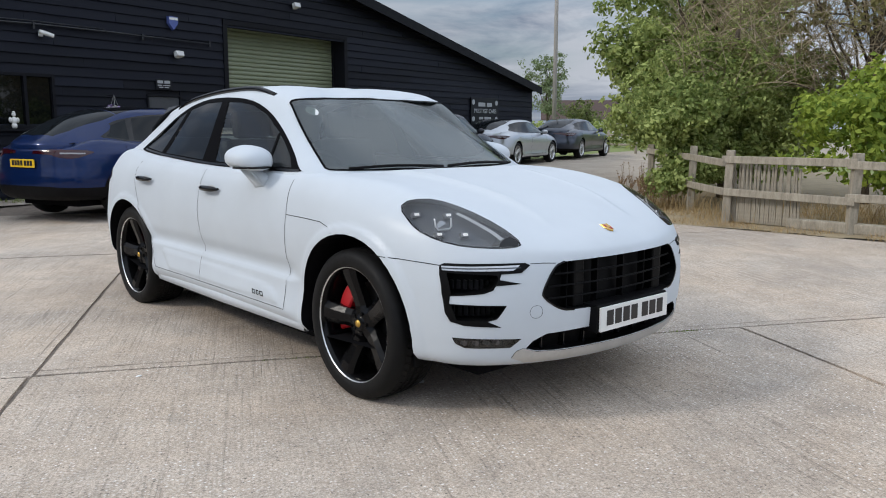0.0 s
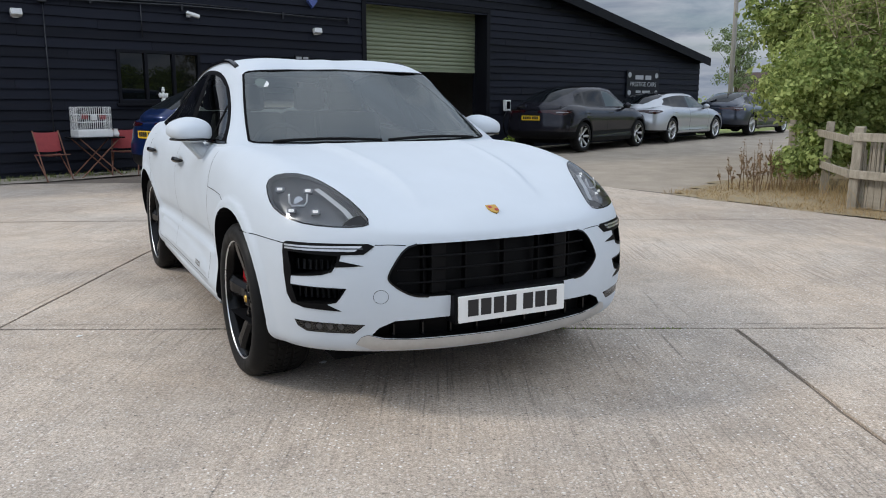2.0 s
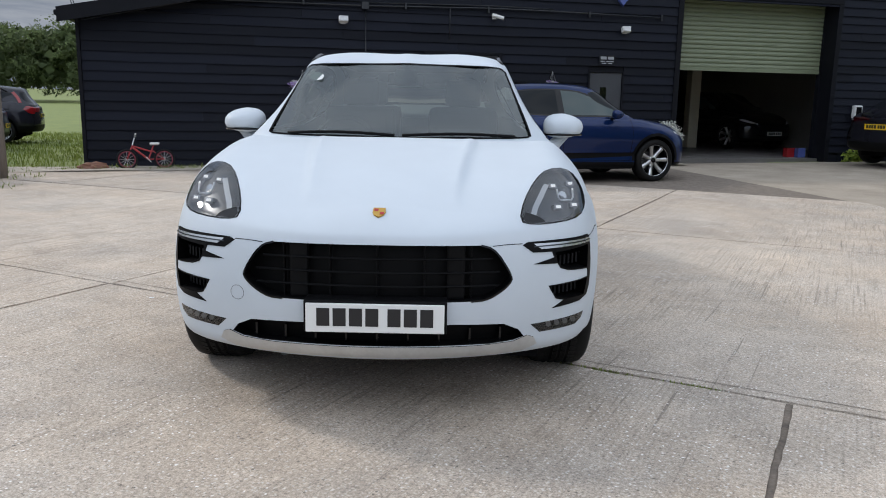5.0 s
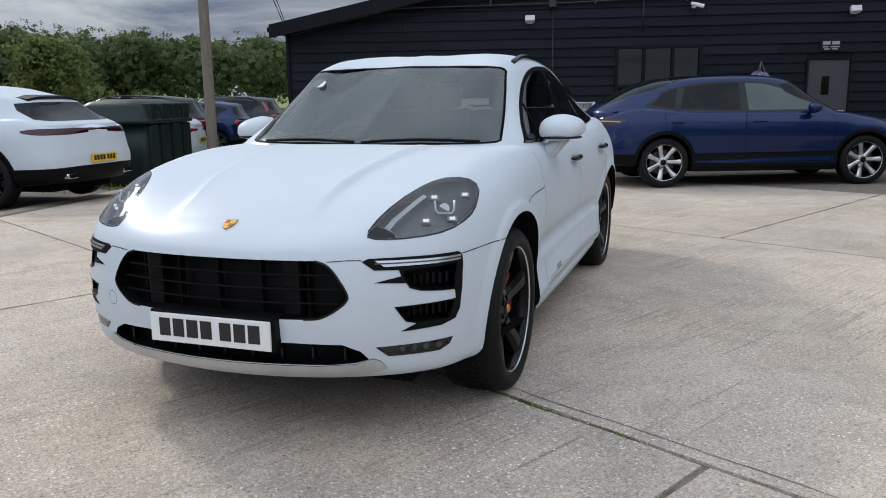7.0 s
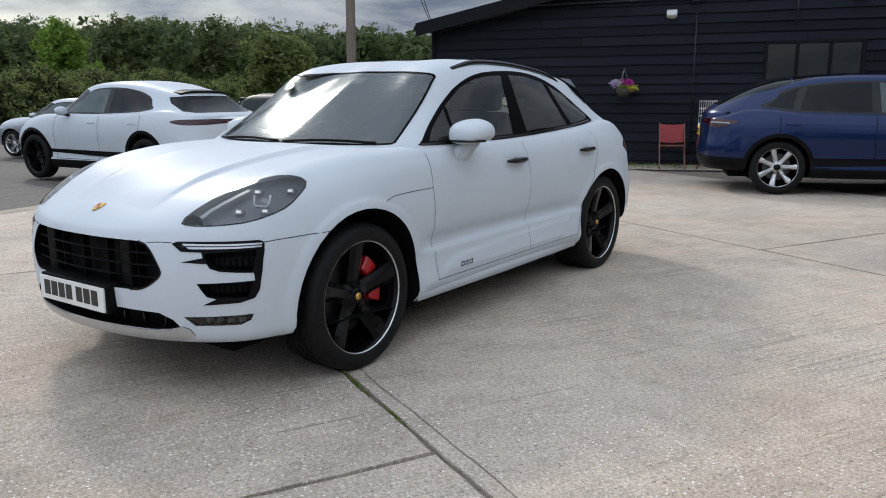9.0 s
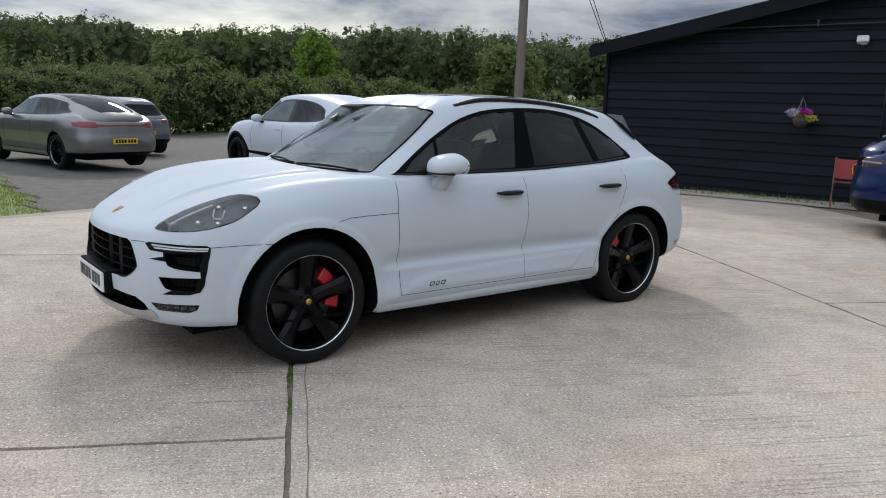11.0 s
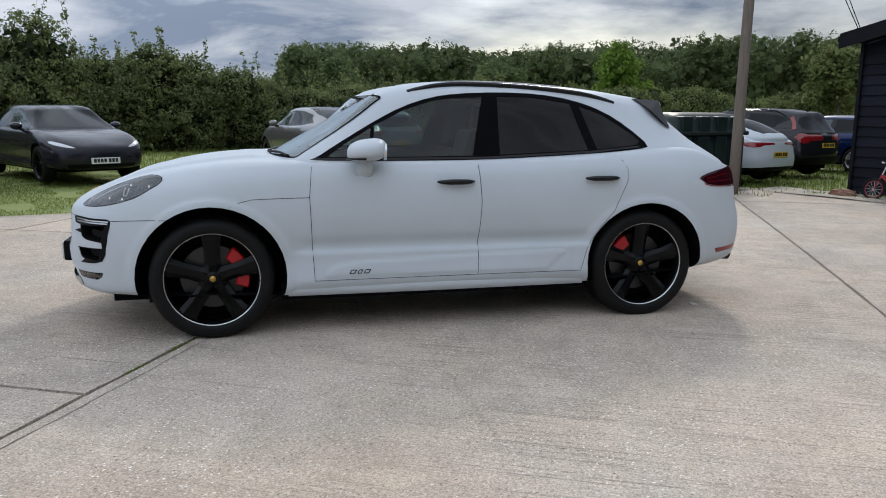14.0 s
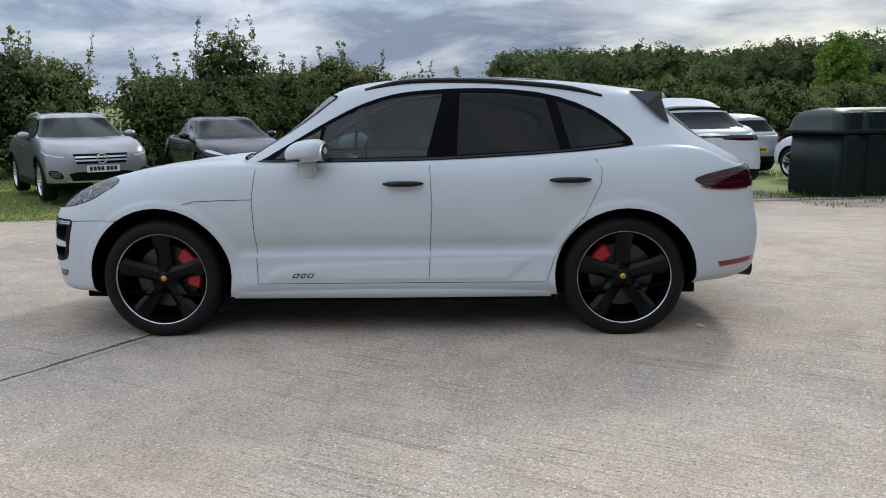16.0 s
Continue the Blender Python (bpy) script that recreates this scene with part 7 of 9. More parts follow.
    if spec.get("pillar"):
        for side in (1, -1):
            seam("pillar_light", cabin, "side", seen("side", spec["pillar"], True), RED_BRIGHT, car, 0.085, side=side, lift=0.006, label="tall red pillar light")
    if spec.get("lip"):
        for side in (1, -1):
            seam("boot_lip", body, "top", seen("top", [(-2.17, 0.0), (-2.15, 0.3), (-2.08, 0.55), (-2.0, 0.66)]), SATIN_BLACK, car, 0.045, side=side, lift=0.022)
    if spec.get("spoiler"):
        reach = 0.46 * k
        bm = bmesh.new()
        rows = []
        for i in range(13):
            y = -reach + 2 * reach * i / 12
            q = cabin.at(cabin.find([(mx(spec["spoiler"]), abs(y))], "top"))[0]
            back = 0.20 - 0.05 * (y / reach) ** 2
            rows.append([bm.verts.new((q[0] + a, y, q[2] + b)) for a, b in ((0.06, 0.012), (-back, -0.012), (-back - 0.01, -0.035), (-0.05, -0.07))])
        for a, b in zip(rows, rows[1:]):
            for j in range(4):
                bm.faces.new((a[j], a[(j + 1) % 4], b[(j + 1) % 4], b[j]))
        bm.faces.new(rows[0][::-1])
        bm.faces.new(rows[-1])
        bmesh.ops.recalc_face_normals(bm, faces=bm.faces[:])
        part("spoiler", bm, SATIN_BLACK, car, "black roof spoiler")
    if spec.get("pipes"):
        for side in (1, -1):
            q = body.at(body.find(seen("back", [(0.55, 0.40)]), "back"))[0]
            box("exhaust_pipe", (q[0] - 0.03, side * q[1] - 0.1, q[2] - 0.04), (q[0] + 0.1, side * q[1] + 0.1, q[2] + 0.04), CHROME, car, bevel=0.03)
            box("exhaust_mouth", (q[0] - 0.034, side * q[1] - 0.082, q[2] - 0.026), (q[0] - 0.02, side * q[1] + 0.082, q[2] + 0.026), GAP, car, bevel=0.004)
    q = body.at(body.find(seen("back", [(0.0, spec.get("plate_z", 0.72))]), "back"))[0]
    plate(car, pose(q[0] - 0.016, 0, q[2], 0, 0, -90), PLATE_YELLOW)
    q = body.at(body.find(seen("front", [(0.0, spec.get("front_plate", 0.47))]), "front"))[0]
    plate(car, pose(q[0] + 0.016, 0, q[2], 0, 0, 90), PLATE_WHITE)
    return car


EV_TAIL = [(0.50, 0.915), (0.66, 0.875), (0.82, 0.865), (0.90, 0.955), (0.70, 0.985), (0.50, 0.965)]
EV_WRAP = [(-1.86, 0.95), (-2.0, 0.985), (-2.32, 0.985), (-2.32, 0.91), (-2.05, 0.92)]
CROSSOVER_EV = dict(x=(2.30, 1.445, 1.25, 0.35, -1.45, -1.445, -2.44), belt=1.05, roof=1.60, width=1.92, wheel=0.355, nose_z=0.92, tail_z=1.03, fastback=True, cladding=True, lens=True, skirt=0.50, lip=True,
                    tail_lamp=EV_TAIL, tail_wrap=EV_WRAP, glass_roof=True, style="seven", rims="bright", tail_mat=RED_LENS, plate_z=0.80, flush=True)
SALOON_EV = dict(x=(2.45, 1.48, 1.2, 0.3, -1.5, -1.48, -2.5), belt=0.97, roof=1.42, width=1.95, wheel=0.35, nose_z=0.93, tail_z=1.02, fastback=True, lens=True, lip=True,
                 tail_lamp=EV_TAIL, tail_wrap=EV_WRAP, glass_roof=True, style="twin", rims="silver", plate_z=0.72, flush=True, tail_mat=RED_LENS)
make_car("blue_crossover_car", "deep blue electric crossover with silver wheels beside the barn", (8.1, 10.88), 7.2, BLUE_PAINT, CROSSOVER_EV)
make_car("grey_crossover_car", "dark grey electric crossover parked along the barn", (17.85, 12.3), 9, GUNMETAL, CROSSOVER_EV)
make_car("silver_saloon_car", "silver electric saloon parked along the barn", (22.5, 12.8), 7, SILVER, SALOON_EV)
make_car("dark_saloon_car", "dark blue-grey electric saloon beyond the barn corner", (27.6, 13.1), 7, DARK_BLUE_GREY, SALOON_EV)
make_car("white_coupe_suv", "white coupe sports utility car with black wheels on gravel", (-3.61, 9.17), 171, WHITE_PAINT,
         dict(x=(2.32, 1.4475, 1.1, 0.25, -1.35, -1.4475, -2.55), belt=1.12, roof=1.66, width=1.98, wheel=0.385, arch=0.07, drop=0.14, tail_z=1.02,
              tail_lamp=[(0.0, 0.955), (0.5, 0.95), (0.84, 0.90), (0.86, 0.975), (0.5, 0.985), (0.0, 0.985)], tail_mat=RED_LENS,
              tail_wrap=[(-1.85, 0.96), (-2.0, 0.99), (-2.33, 0.985), (-2.33, 0.91), (-2.05, 0.91)], skirt=0.52, cladding=True, rims="black", style="twin", plate_z=0.60, spoiler=-1.58, pipes=True,
              rear_glass=[(0, 1.10), (0.55, 1.10), (0.67, 1.13), (0.63, 1.28), (0.56, 1.40), (0.4, 1.42), (0, 1.425)]))
make_car("grey_fastback_car", "grey electric fastback with a full-width red light bar on gravel", (-9.0, 6.8), 182, THUNDER,
         dict(x=(2.22, 1.3675, 1.1, 0.25, -1.35, -1.3675, -2.36), belt=1.03, roof=1.47, width=1.86, wheel=0.345, fastback=True, tail_lamp=[(0.0, 0.895), (0.52, 0.895), (0.56, 0.865), (0.88, 0.865), (0.88, 0.985), (0.56, 0.985), (0.54, 0.922), (0.0, 0.922)],
              tail_mat=RED_BRIGHT, skirt=0.38, rims="bright", style="twin", plate_z=0.60, glass_roof=True))
make_car("grey_hatchback_car", "mid grey hatchback parked on gravel by the hedge", (-13.4, 10.1), 178, MID_GREY,
         dict(x=(2.1, 1.31, 1.0, 0.25, -1.6, -1.31, -2.1), belt=1.02, roof=1.52, width=1.82, wheel=0.33, tail_lamp=[(0.5, 0.88), (0.84, 0.88), (0.84, 0.98), (0.5, 0.98)], skirt=0.45, plate_z=0.62))
make_car("dark_electric_saloon", "dark grey electric saloon facing the yard on grass", (-8.25, 1.12), 18.4, GUNMETAL,
         dict(x=(2.3, 1.4375, 1.2, 0.3, -1.5, -1.4375, -2.39), belt=0.97, roof=1.43, width=1.85, wheel=0.335, nose_z=0.90, fastback=True, tail_lamp=EV_TAIL, tail_wrap=EV_WRAP, glass_roof=True, rims="black", flush=True))
make_car("silver_compact_suv", "silver-grey compact sports utility car with a chrome grille on grass", (-6.28, -1.46), 25, LIGHT_GREY,
         dict(x=(2.17, 1.35, 1.0, 0.25, -1.5, -1.35, -2.2), belt=1.06, roof=1.52, width=1.8, wheel=0.345, nose_z=1.05, grille=(0.625, 0.785), front_plate=0.545, tail_lamp=EV_TAIL, tail_wrap=EV_WRAP, rims="silver", rails=SATIN_SILVER,
              headlight=[(0.53, 0.755), (0.60, 0.70), (0.84, 0.715), (0.92, 0.79), (0.90, 0.86), (0.74, 0.83), (0.58, 0.80)], dark_lamps=True, cladding=True,
              chin=[(0, 0.36), (0.50, 0.36), (0.56, 0.47), (0.44, 0.50), (0, 0.50)], vents=[(0.62, 0.39), (0.82, 0.40), (0.87, 0.54), (0.68, 0.52)], chrome_chin=True))
make_car("white_electric_saloon", "white electric saloon parked behind the oil tank", (-4.6, 14.55), 188, WHITE_PAINT,
         dict(x=(2.3, 1.4375, 1.2, 0.3, -1.5, -1.4375, -2.39), belt=0.97, roof=1.43, width=1.85, wheel=0.335, fastback=True, tail_lamp=EV_TAIL, tail_wrap=EV_WRAP, glass_roof=True, rims="silver", skirt=0.42, plate_z=0.70))
ESTATE_TAIL = [(0.62, 0.80), (0.84, 0.80), (0.84, 1.0), (0.70, 1.02)]
BOXY = dict(x=(2.3, 1.42, 1.05, 0.3, -1.75, -1.42, -2.38), belt=1.10, roof=1.64, width=1.9, wheel=0.36, tail_lamp=ESTATE_TAIL, tail_wrap=[(-1.95, 0.9), (-2.05, 1.02), (-2.32, 1.02), (-2.32, 0.82)], skirt=0.5, cladding=True, rails=BLACK_PAINT, plate_z=0.75, pillar=[(-1.70, 1.38), (-1.82, 1.24), (-1.90, 1.10)])
make_car("black_estate_suv", "black sports utility car with tall red tail lights", (-5.4, 17.15), 187, BLACK_PAINT, BOXY)
make_car("blue_hatchback_car", "dark blue hatchback in the row behind the barn", (-5.2, 20.2), 186, BLUE_PAINT,
         dict(x=(2.1, 1.31, 1.0, 0.25, -1.6, -1.31, -2.1), belt=1.0, roof=1.48, width=1.82, wheel=0.33, tail_lamp=ESTATE_TAIL, skirt=0.45, plate_z=0.62))
make_car("grey_estate_car", "dark grey estate car in the row behind the barn", (-5.4, 23.3), 186, GUNMETAL, BOXY)
make_car("silver_hatchback_car", "silver hatchback parked on grass before the hedge", (-9.6, 13.6), 183, SILVER,
         dict(x=(2.1, 1.31, 1.0, 0.25, -1.6, -1.31, -2.1), belt=0.98, roof=1.46, width=1.8, wheel=0.33, tail_lamp=ESTATE_TAIL, skirt=0.45, plate_z=0.62))
make_car("black_workshop_car", "black car standing inside the dim workshop", (16.6, 19.6, 0.1), -80, BLACK_PAINT, CROSSOVER_EV)
make_car("cream_workshop_car", "cream car standing inside the dim workshop", (13.3, 20.2, 0.1), -82, CREAM_PAINT, BOXY)

# ---------------------------------------------------------------- plants
rng = np.random.default_rng(7)


def scatter(blobs, count, thick=0.45):
    """Points in the outer part of a heap of ellipsoids, with the way outwards."""
    vol = np.array([r[0] * r[1] + r[1] * r[2] + r[0] * r[2] for _, r in blobs])
    pick = rng.choice(len(blobs), count, p=vol / vol.sum())
    c = np.array([b[0] for b in blobs])[pick]
    r = np.array([b[1] for b in blobs])[pick]
    d = rng.normal(size=(count, 3))
    d /= np.linalg.norm(d, axis=1, keepdims=True)
    k = 1 - thick * rng.random(count) ** 1.6
    return c + d * r * k[:, None], d


def leaves_mesh(points, outs, size, droop=0.2, spread=0.9, slim=0.5):
    """One pointed leaf, of two triangles folded at the rib, at every point."""
    n = len(points)
    up = outs + rng.normal(scale=spread, size=(n, 3))
    up[:, 2] += 0.25
    up /= np.linalg.norm(up, axis=1, keepdims=True)
    a = np.cross(up, rng.normal(size=(n, 3)))
    a /= np.linalg.norm(a, axis=1, keepdims=True)
    b = np.cross(up, a)
    s = (size * (0.6 + 0.8 * rng.random(n)))[:, None]
    tip, side, tail = points + a * s - up * s * droop, b * s * slim, points - a * s * 0.8
    mid = points + up * s * 0.12
    v = np.stack([tail, mid + side, tip, mid - side], 1).reshape(-1, 3)
    i = np.arange(n)[:, None] * 4
    f = np.vstack([i + [0, 1, 2], i + [0, 2, 3]])
    return v, f


def clumped(blobs, clumps, per, r, thick=0.25, wild=0.35):
    """Points in small bunches spread over a heap of ellipsoids, with the way outwards of each."""
    c, o = scatter(blobs, clumps, thick)
    c, o = np.repeat(c, per, 0), np.repeat(o, per, 0)
    size = np.repeat(r * (0.6 + 0.8 * rng.random(clumps)), per)[:, None]
    d = rng.normal(size=c.shape)
    d /= np.linalg.norm(d, axis=1, keepdims=True)
    k = rng.random((len(c), 1)) ** 0.45
    return c + d * k * size * [1, 1, 0.8], d + o * 0.6 + rng.normal(scale=wild, size=c.shape)


def foliage(name, v, f, mat, parent=None, label=""):
    me = bpy.data.meshes.new(name)
    me.vertices.add(len(v))
    me.vertices.foreach_set("co", v.astype(np.float32).ravel())
    me.loops.add(len(f) * 3)
    me.polygons.add(len(f))
    me.loops.foreach_set("vertex_index", f.astype(np.int32).ravel())
    me.polygons.foreach_set("loop_start", np.arange(0, len(f) * 3, 3, dtype=np.int32))
    me.update(calc_edges=True)
    me.materials.append(mat)
    return under(new(name, me), parent, label)


def branches(parent, base, height, r, blobs, count=26):
    """A tapered trunk with limbs that reach into the crown."""
    x, y, z = base
    wob = [(x + 0.12 * math.sin(k * 1.3) * k / 6, y + 0.1 * math.cos(k * 1.7) * k / 6, z - 0.1 + height * k / 6) for k in range(7)]
    tube("trunk", wob, r, BARK, parent, sides=10, taper=[1.25, 1, 0.9, 0.8, 0.7, 0.55, 0.4])
    vs, fs = [], []
    for i in range(count):
        c, rad = blobs[i % len(blobs)]
        k = random.uniform(0.25, 0.95)
        a = Vector(wob[0]).lerp(Vector(wob[-1]), k)
        b = Vector(c) + Vector((random.uniform(-1, 1) * rad[0], random.uniform(-1, 1) * rad[1], random.uniform(-0.3, 0.9) * rad[2])) * 0.75
        m = (a + b) / 2 + Vector((random.uniform(-0.2, 0.2), random.uniform(-0.2, 0.2), 0.2))
        pts = [a, a.lerp(m, 0.6), m, m.lerp(b, 0.6), b]
        v, f = sweep(pts, r * 0.28, 5, taper=[1, 0.8, 0.6, 0.4, 0.15])
        o = len(vs)
        vs += v
        fs += [tuple(q + o for q in p) for p in f]
    raw("branchwork", vs, fs, BARK, parent, smooth=True)


def tree(name, label, base, height, blobs, n, size, mat, r=0.12, thick=0.5):
    t = thing(name, (0, 0, 0), label, "tree")
    branches(t, base, height, r, blobs)
    p, o = clumped(blobs, n // 26, 26, size * 3.6, thick)
    v, f = leaves_mesh(p, o, size, spread=0.6)
    foliage("crown", v, f, mat, t)
    return t


def heap(line, height, width, step, jitter=0.35):
    """Overlapping clumps along a line on the ground."""
    out = []
    pts = [Vector(p) for p in line]
    for a, b in zip(pts, pts[1:]):
        n = max(1, int((b - a).length / step))
        for i in range(n):
            p = a.lerp(b, (i + random.random()) / n)
            h = height * random.uniform(1 - jitter, 1 + jitter * 0.4)
            z = ground_z(p.x, p.y)
            out.append(((p.x + random.uniform(-0.4, 0.4), p.y + random.uniform(-0.4, 0.4), z + h * 0.42), (width * random.uniform(0.45, 0.7), width * random.uniform(0.45, 0.7), h * 0.58)))
            out.append(((p.x + random.uniform(-0.6, 0.6), p.y + random.uniform(-0.6, 0.6), z + h * 0.72), (width * 0.4, width * 0.4, h * 0.3)))
    return out


def hedge():
    t = thing("field_hedge", (0, 0, 0), "tall overgrown dark green field hedge with loose shoots", "hedge", kind="stuff")
    near = heap([(-8.5, -13, 0), (-10.5, -8.5, 0), (-13.0, -3.6, 0)], 3.7, 2.6, 0.85) + heap([(-14.6, -1.6, 0), (-18.2, 2.5, 0)], 3.5, 2.8, 0.85) + heap([(-18.2, 2.5, 0), (-19.6, 6.5, 0)], 3.3, 2.8, 0.85) + heap([(-19.6, 6.5, 0), (-22.5, 16, 0)], 2.6, 2.8, 0.85)
    p, o = clumped(near, 7600, 34, 0.27)
    v, f = leaves_mesh(p, o, 0.055, spread=0.6)
    foliage("hedge_leaves", v, f, HEDGE_LEAF, t)
    far = heap([(-22.5, 16, 0), (-25, 26, 0), (-31, 42, 0), (-38, 62, 0), (-40, 90, 0)], 2.9, 3.4, 1.2)
    p, o = clumped(far, 5000, 22, 0.36)
    v, f = leaves_mesh(p, o, 0.085, spread=0.6)
    foliage("hedge_leaves", v, f, BRAMBLE_DULL, t)
    # the hedge's inside: larger leaves, deep in, its shade put into their dark colour
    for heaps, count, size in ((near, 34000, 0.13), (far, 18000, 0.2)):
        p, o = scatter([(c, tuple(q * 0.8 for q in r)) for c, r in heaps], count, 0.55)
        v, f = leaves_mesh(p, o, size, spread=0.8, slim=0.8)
        foliage("shaded_inner_leaves", v, f, HEDGE_SHADE, t)
    # loose shoots standing out of the top
    pts, outs, stems, sf = [], [], [], []
    for c, r in near[1::2]:
        for _ in range(5):
            x, y = c[0] + random.uniform(-1, 1), c[1] + random.uniform(-1, 1)
            z0, h = c[2] + r[2] * 0.7, random.uniform(0.25, 1.0)
            lean = Vector((random.uniform(-0.25, 0.25), random.uniform(-0.25, 0.25), 1))
            line = [Vector((x, y, z0)) + lean * h * k / 4 for k in range(5)]
            v, f = sweep(line, 0.012, 4, taper=[1, 0.9, 0.7, 0.5, 0.3])
            o2 = len(stems)
            stems += v
            sf += [tuple(q + o2 for q in w) for w in f]
            for k in range(int(h * 26)):
                q = line[0].lerp(line[-1], random.uniform(0.1, 1))
                pts.append(q + Vector((random.uniform(-0.08, 0.08), random.uniform(-0.08, 0.08), 0)))
                outs.append((random.uniform(-1, 1), random.uniform(-1, 1), 0.4))
    raw("shoot_stems", stems, sf, BARK, t)
    v, f = leaves_mesh(np.array([tuple(p) for p in pts]), np.array(outs), 0.075)
    foliage("shoot_leaves", v, f, HEDGE_LEAF, t)


# woodland green made darker, to paint the shade within the crowns
WOOD_SHADE = leafy("shaded_woodland_inner_leaf", (0.05, 0.07, 0.03), (0.115, 0.145, 0.062))
# hedge leaf green darkened to carry the shade deep inside
HEDGE_SHADE = leafy("inner_leaf", (0.026, 0.038, 0.015), (0.065, 0.085, 0.032))
BRAMBLE_DULL = leafy("scrub_leaf", (0.075, 0.105, 0.036), (0.235, 0.265, 0.10))
hedge()


def woods():
    """The far woodland along the ridge."""
    t = thing("far_woods", (0, 0, 0), "dark green woodland along the skyline ridge", "woodland", kind="stuff")
    blobs = []
    for k in range(330):
        bear = radians(random.uniform(84, 163.4))
        d = random.uniform(150, 215)
        top = d * math.tan(radians(4.95 - 0.5 * smooth01(150, 172, math.degrees(bear)) + 0.25 * math.sin(bear * 9) + random.uniform(-0.45, 0.2))) - (random.random() < 0.4) * random.uniform(0, 4) + 1.2
        x, y = 7 + d * math.cos(bear), d * math.sin(bear)
        w = random.uniform(3.5, 6.5)
        blobs.append(((x, y, top * 0.55), (w, w, top * 0.46)))
        for _ in range(3):
            blobs.append(((x + random.uniform(-w, w) * 0.7, y + random.uniform(-w, w) * 0.7, top * random.uniform(0.55, 0.85)), (w * 0.5, w * 0.5, top * 0.16)))
    p, o = clumped(blobs, 18500, 15, 0.9, 0.25)
    v, f = leaves_mesh(p, o, 0.24, spread=0.5, slim=0.65)
    foliage("wood_leaves", v, f, WOOD_LEAF, t)
    # inside the crowns: big leaves whose darker colour stands for shade
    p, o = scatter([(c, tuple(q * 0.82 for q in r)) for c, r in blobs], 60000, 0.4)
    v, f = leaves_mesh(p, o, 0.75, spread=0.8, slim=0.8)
    foliage("shaded_inner_leaves", v, f, WOOD_SHADE, t)


woods()


def lone_trees():
    def ball(x, y, h, w, z=0.0):
        out = []
        for _ in range(22):
            a, k = random.uniform(0, 6.3), random.uniform(0, 1) ** 0.6
            q = random.uniform(0.3, 0.85)
            rr = w * (1 - abs(q - 0.45) * 1.1)
            out.append(((x + math.cos(a) * k * rr * 0.6, y + math.sin(a) * k * rr * 0.6, z + h * q), (w * 0.38, w * 0.38, h * 0.16)))
        return out
    for label, bear, d, h, w, mat, n, s in (("bright green young tree standing before the woods", 140.4, 62, 6.6, 2.9, LIME_LEAF, 9000, 0.17),
                                            ("grey-green willow standing before the woods", 126.2, 70, 6.6, 4.2, BRAMBLE_DULL, 9000, 0.19),
                                            ("round dark hedgerow tree beyond the hedge", 160.5, 120, 9.4, 4.5, WOOD_LEAF, 5000, 0.32),
                                            ("dark hedgerow tree beyond the hedge", 149.0, 110, 8.4, 5.0, WOOD_LEAF, 5000, 0.32)):
        x, y = 9.0 + d * math.cos(radians(bear)), 0.5 + d * math.sin(radians(bear))
        tree("field_tree", label, (x, y, 0), h * 0.7, ball(x, y, h, w), n, s, mat, 0.16)


lone_trees()


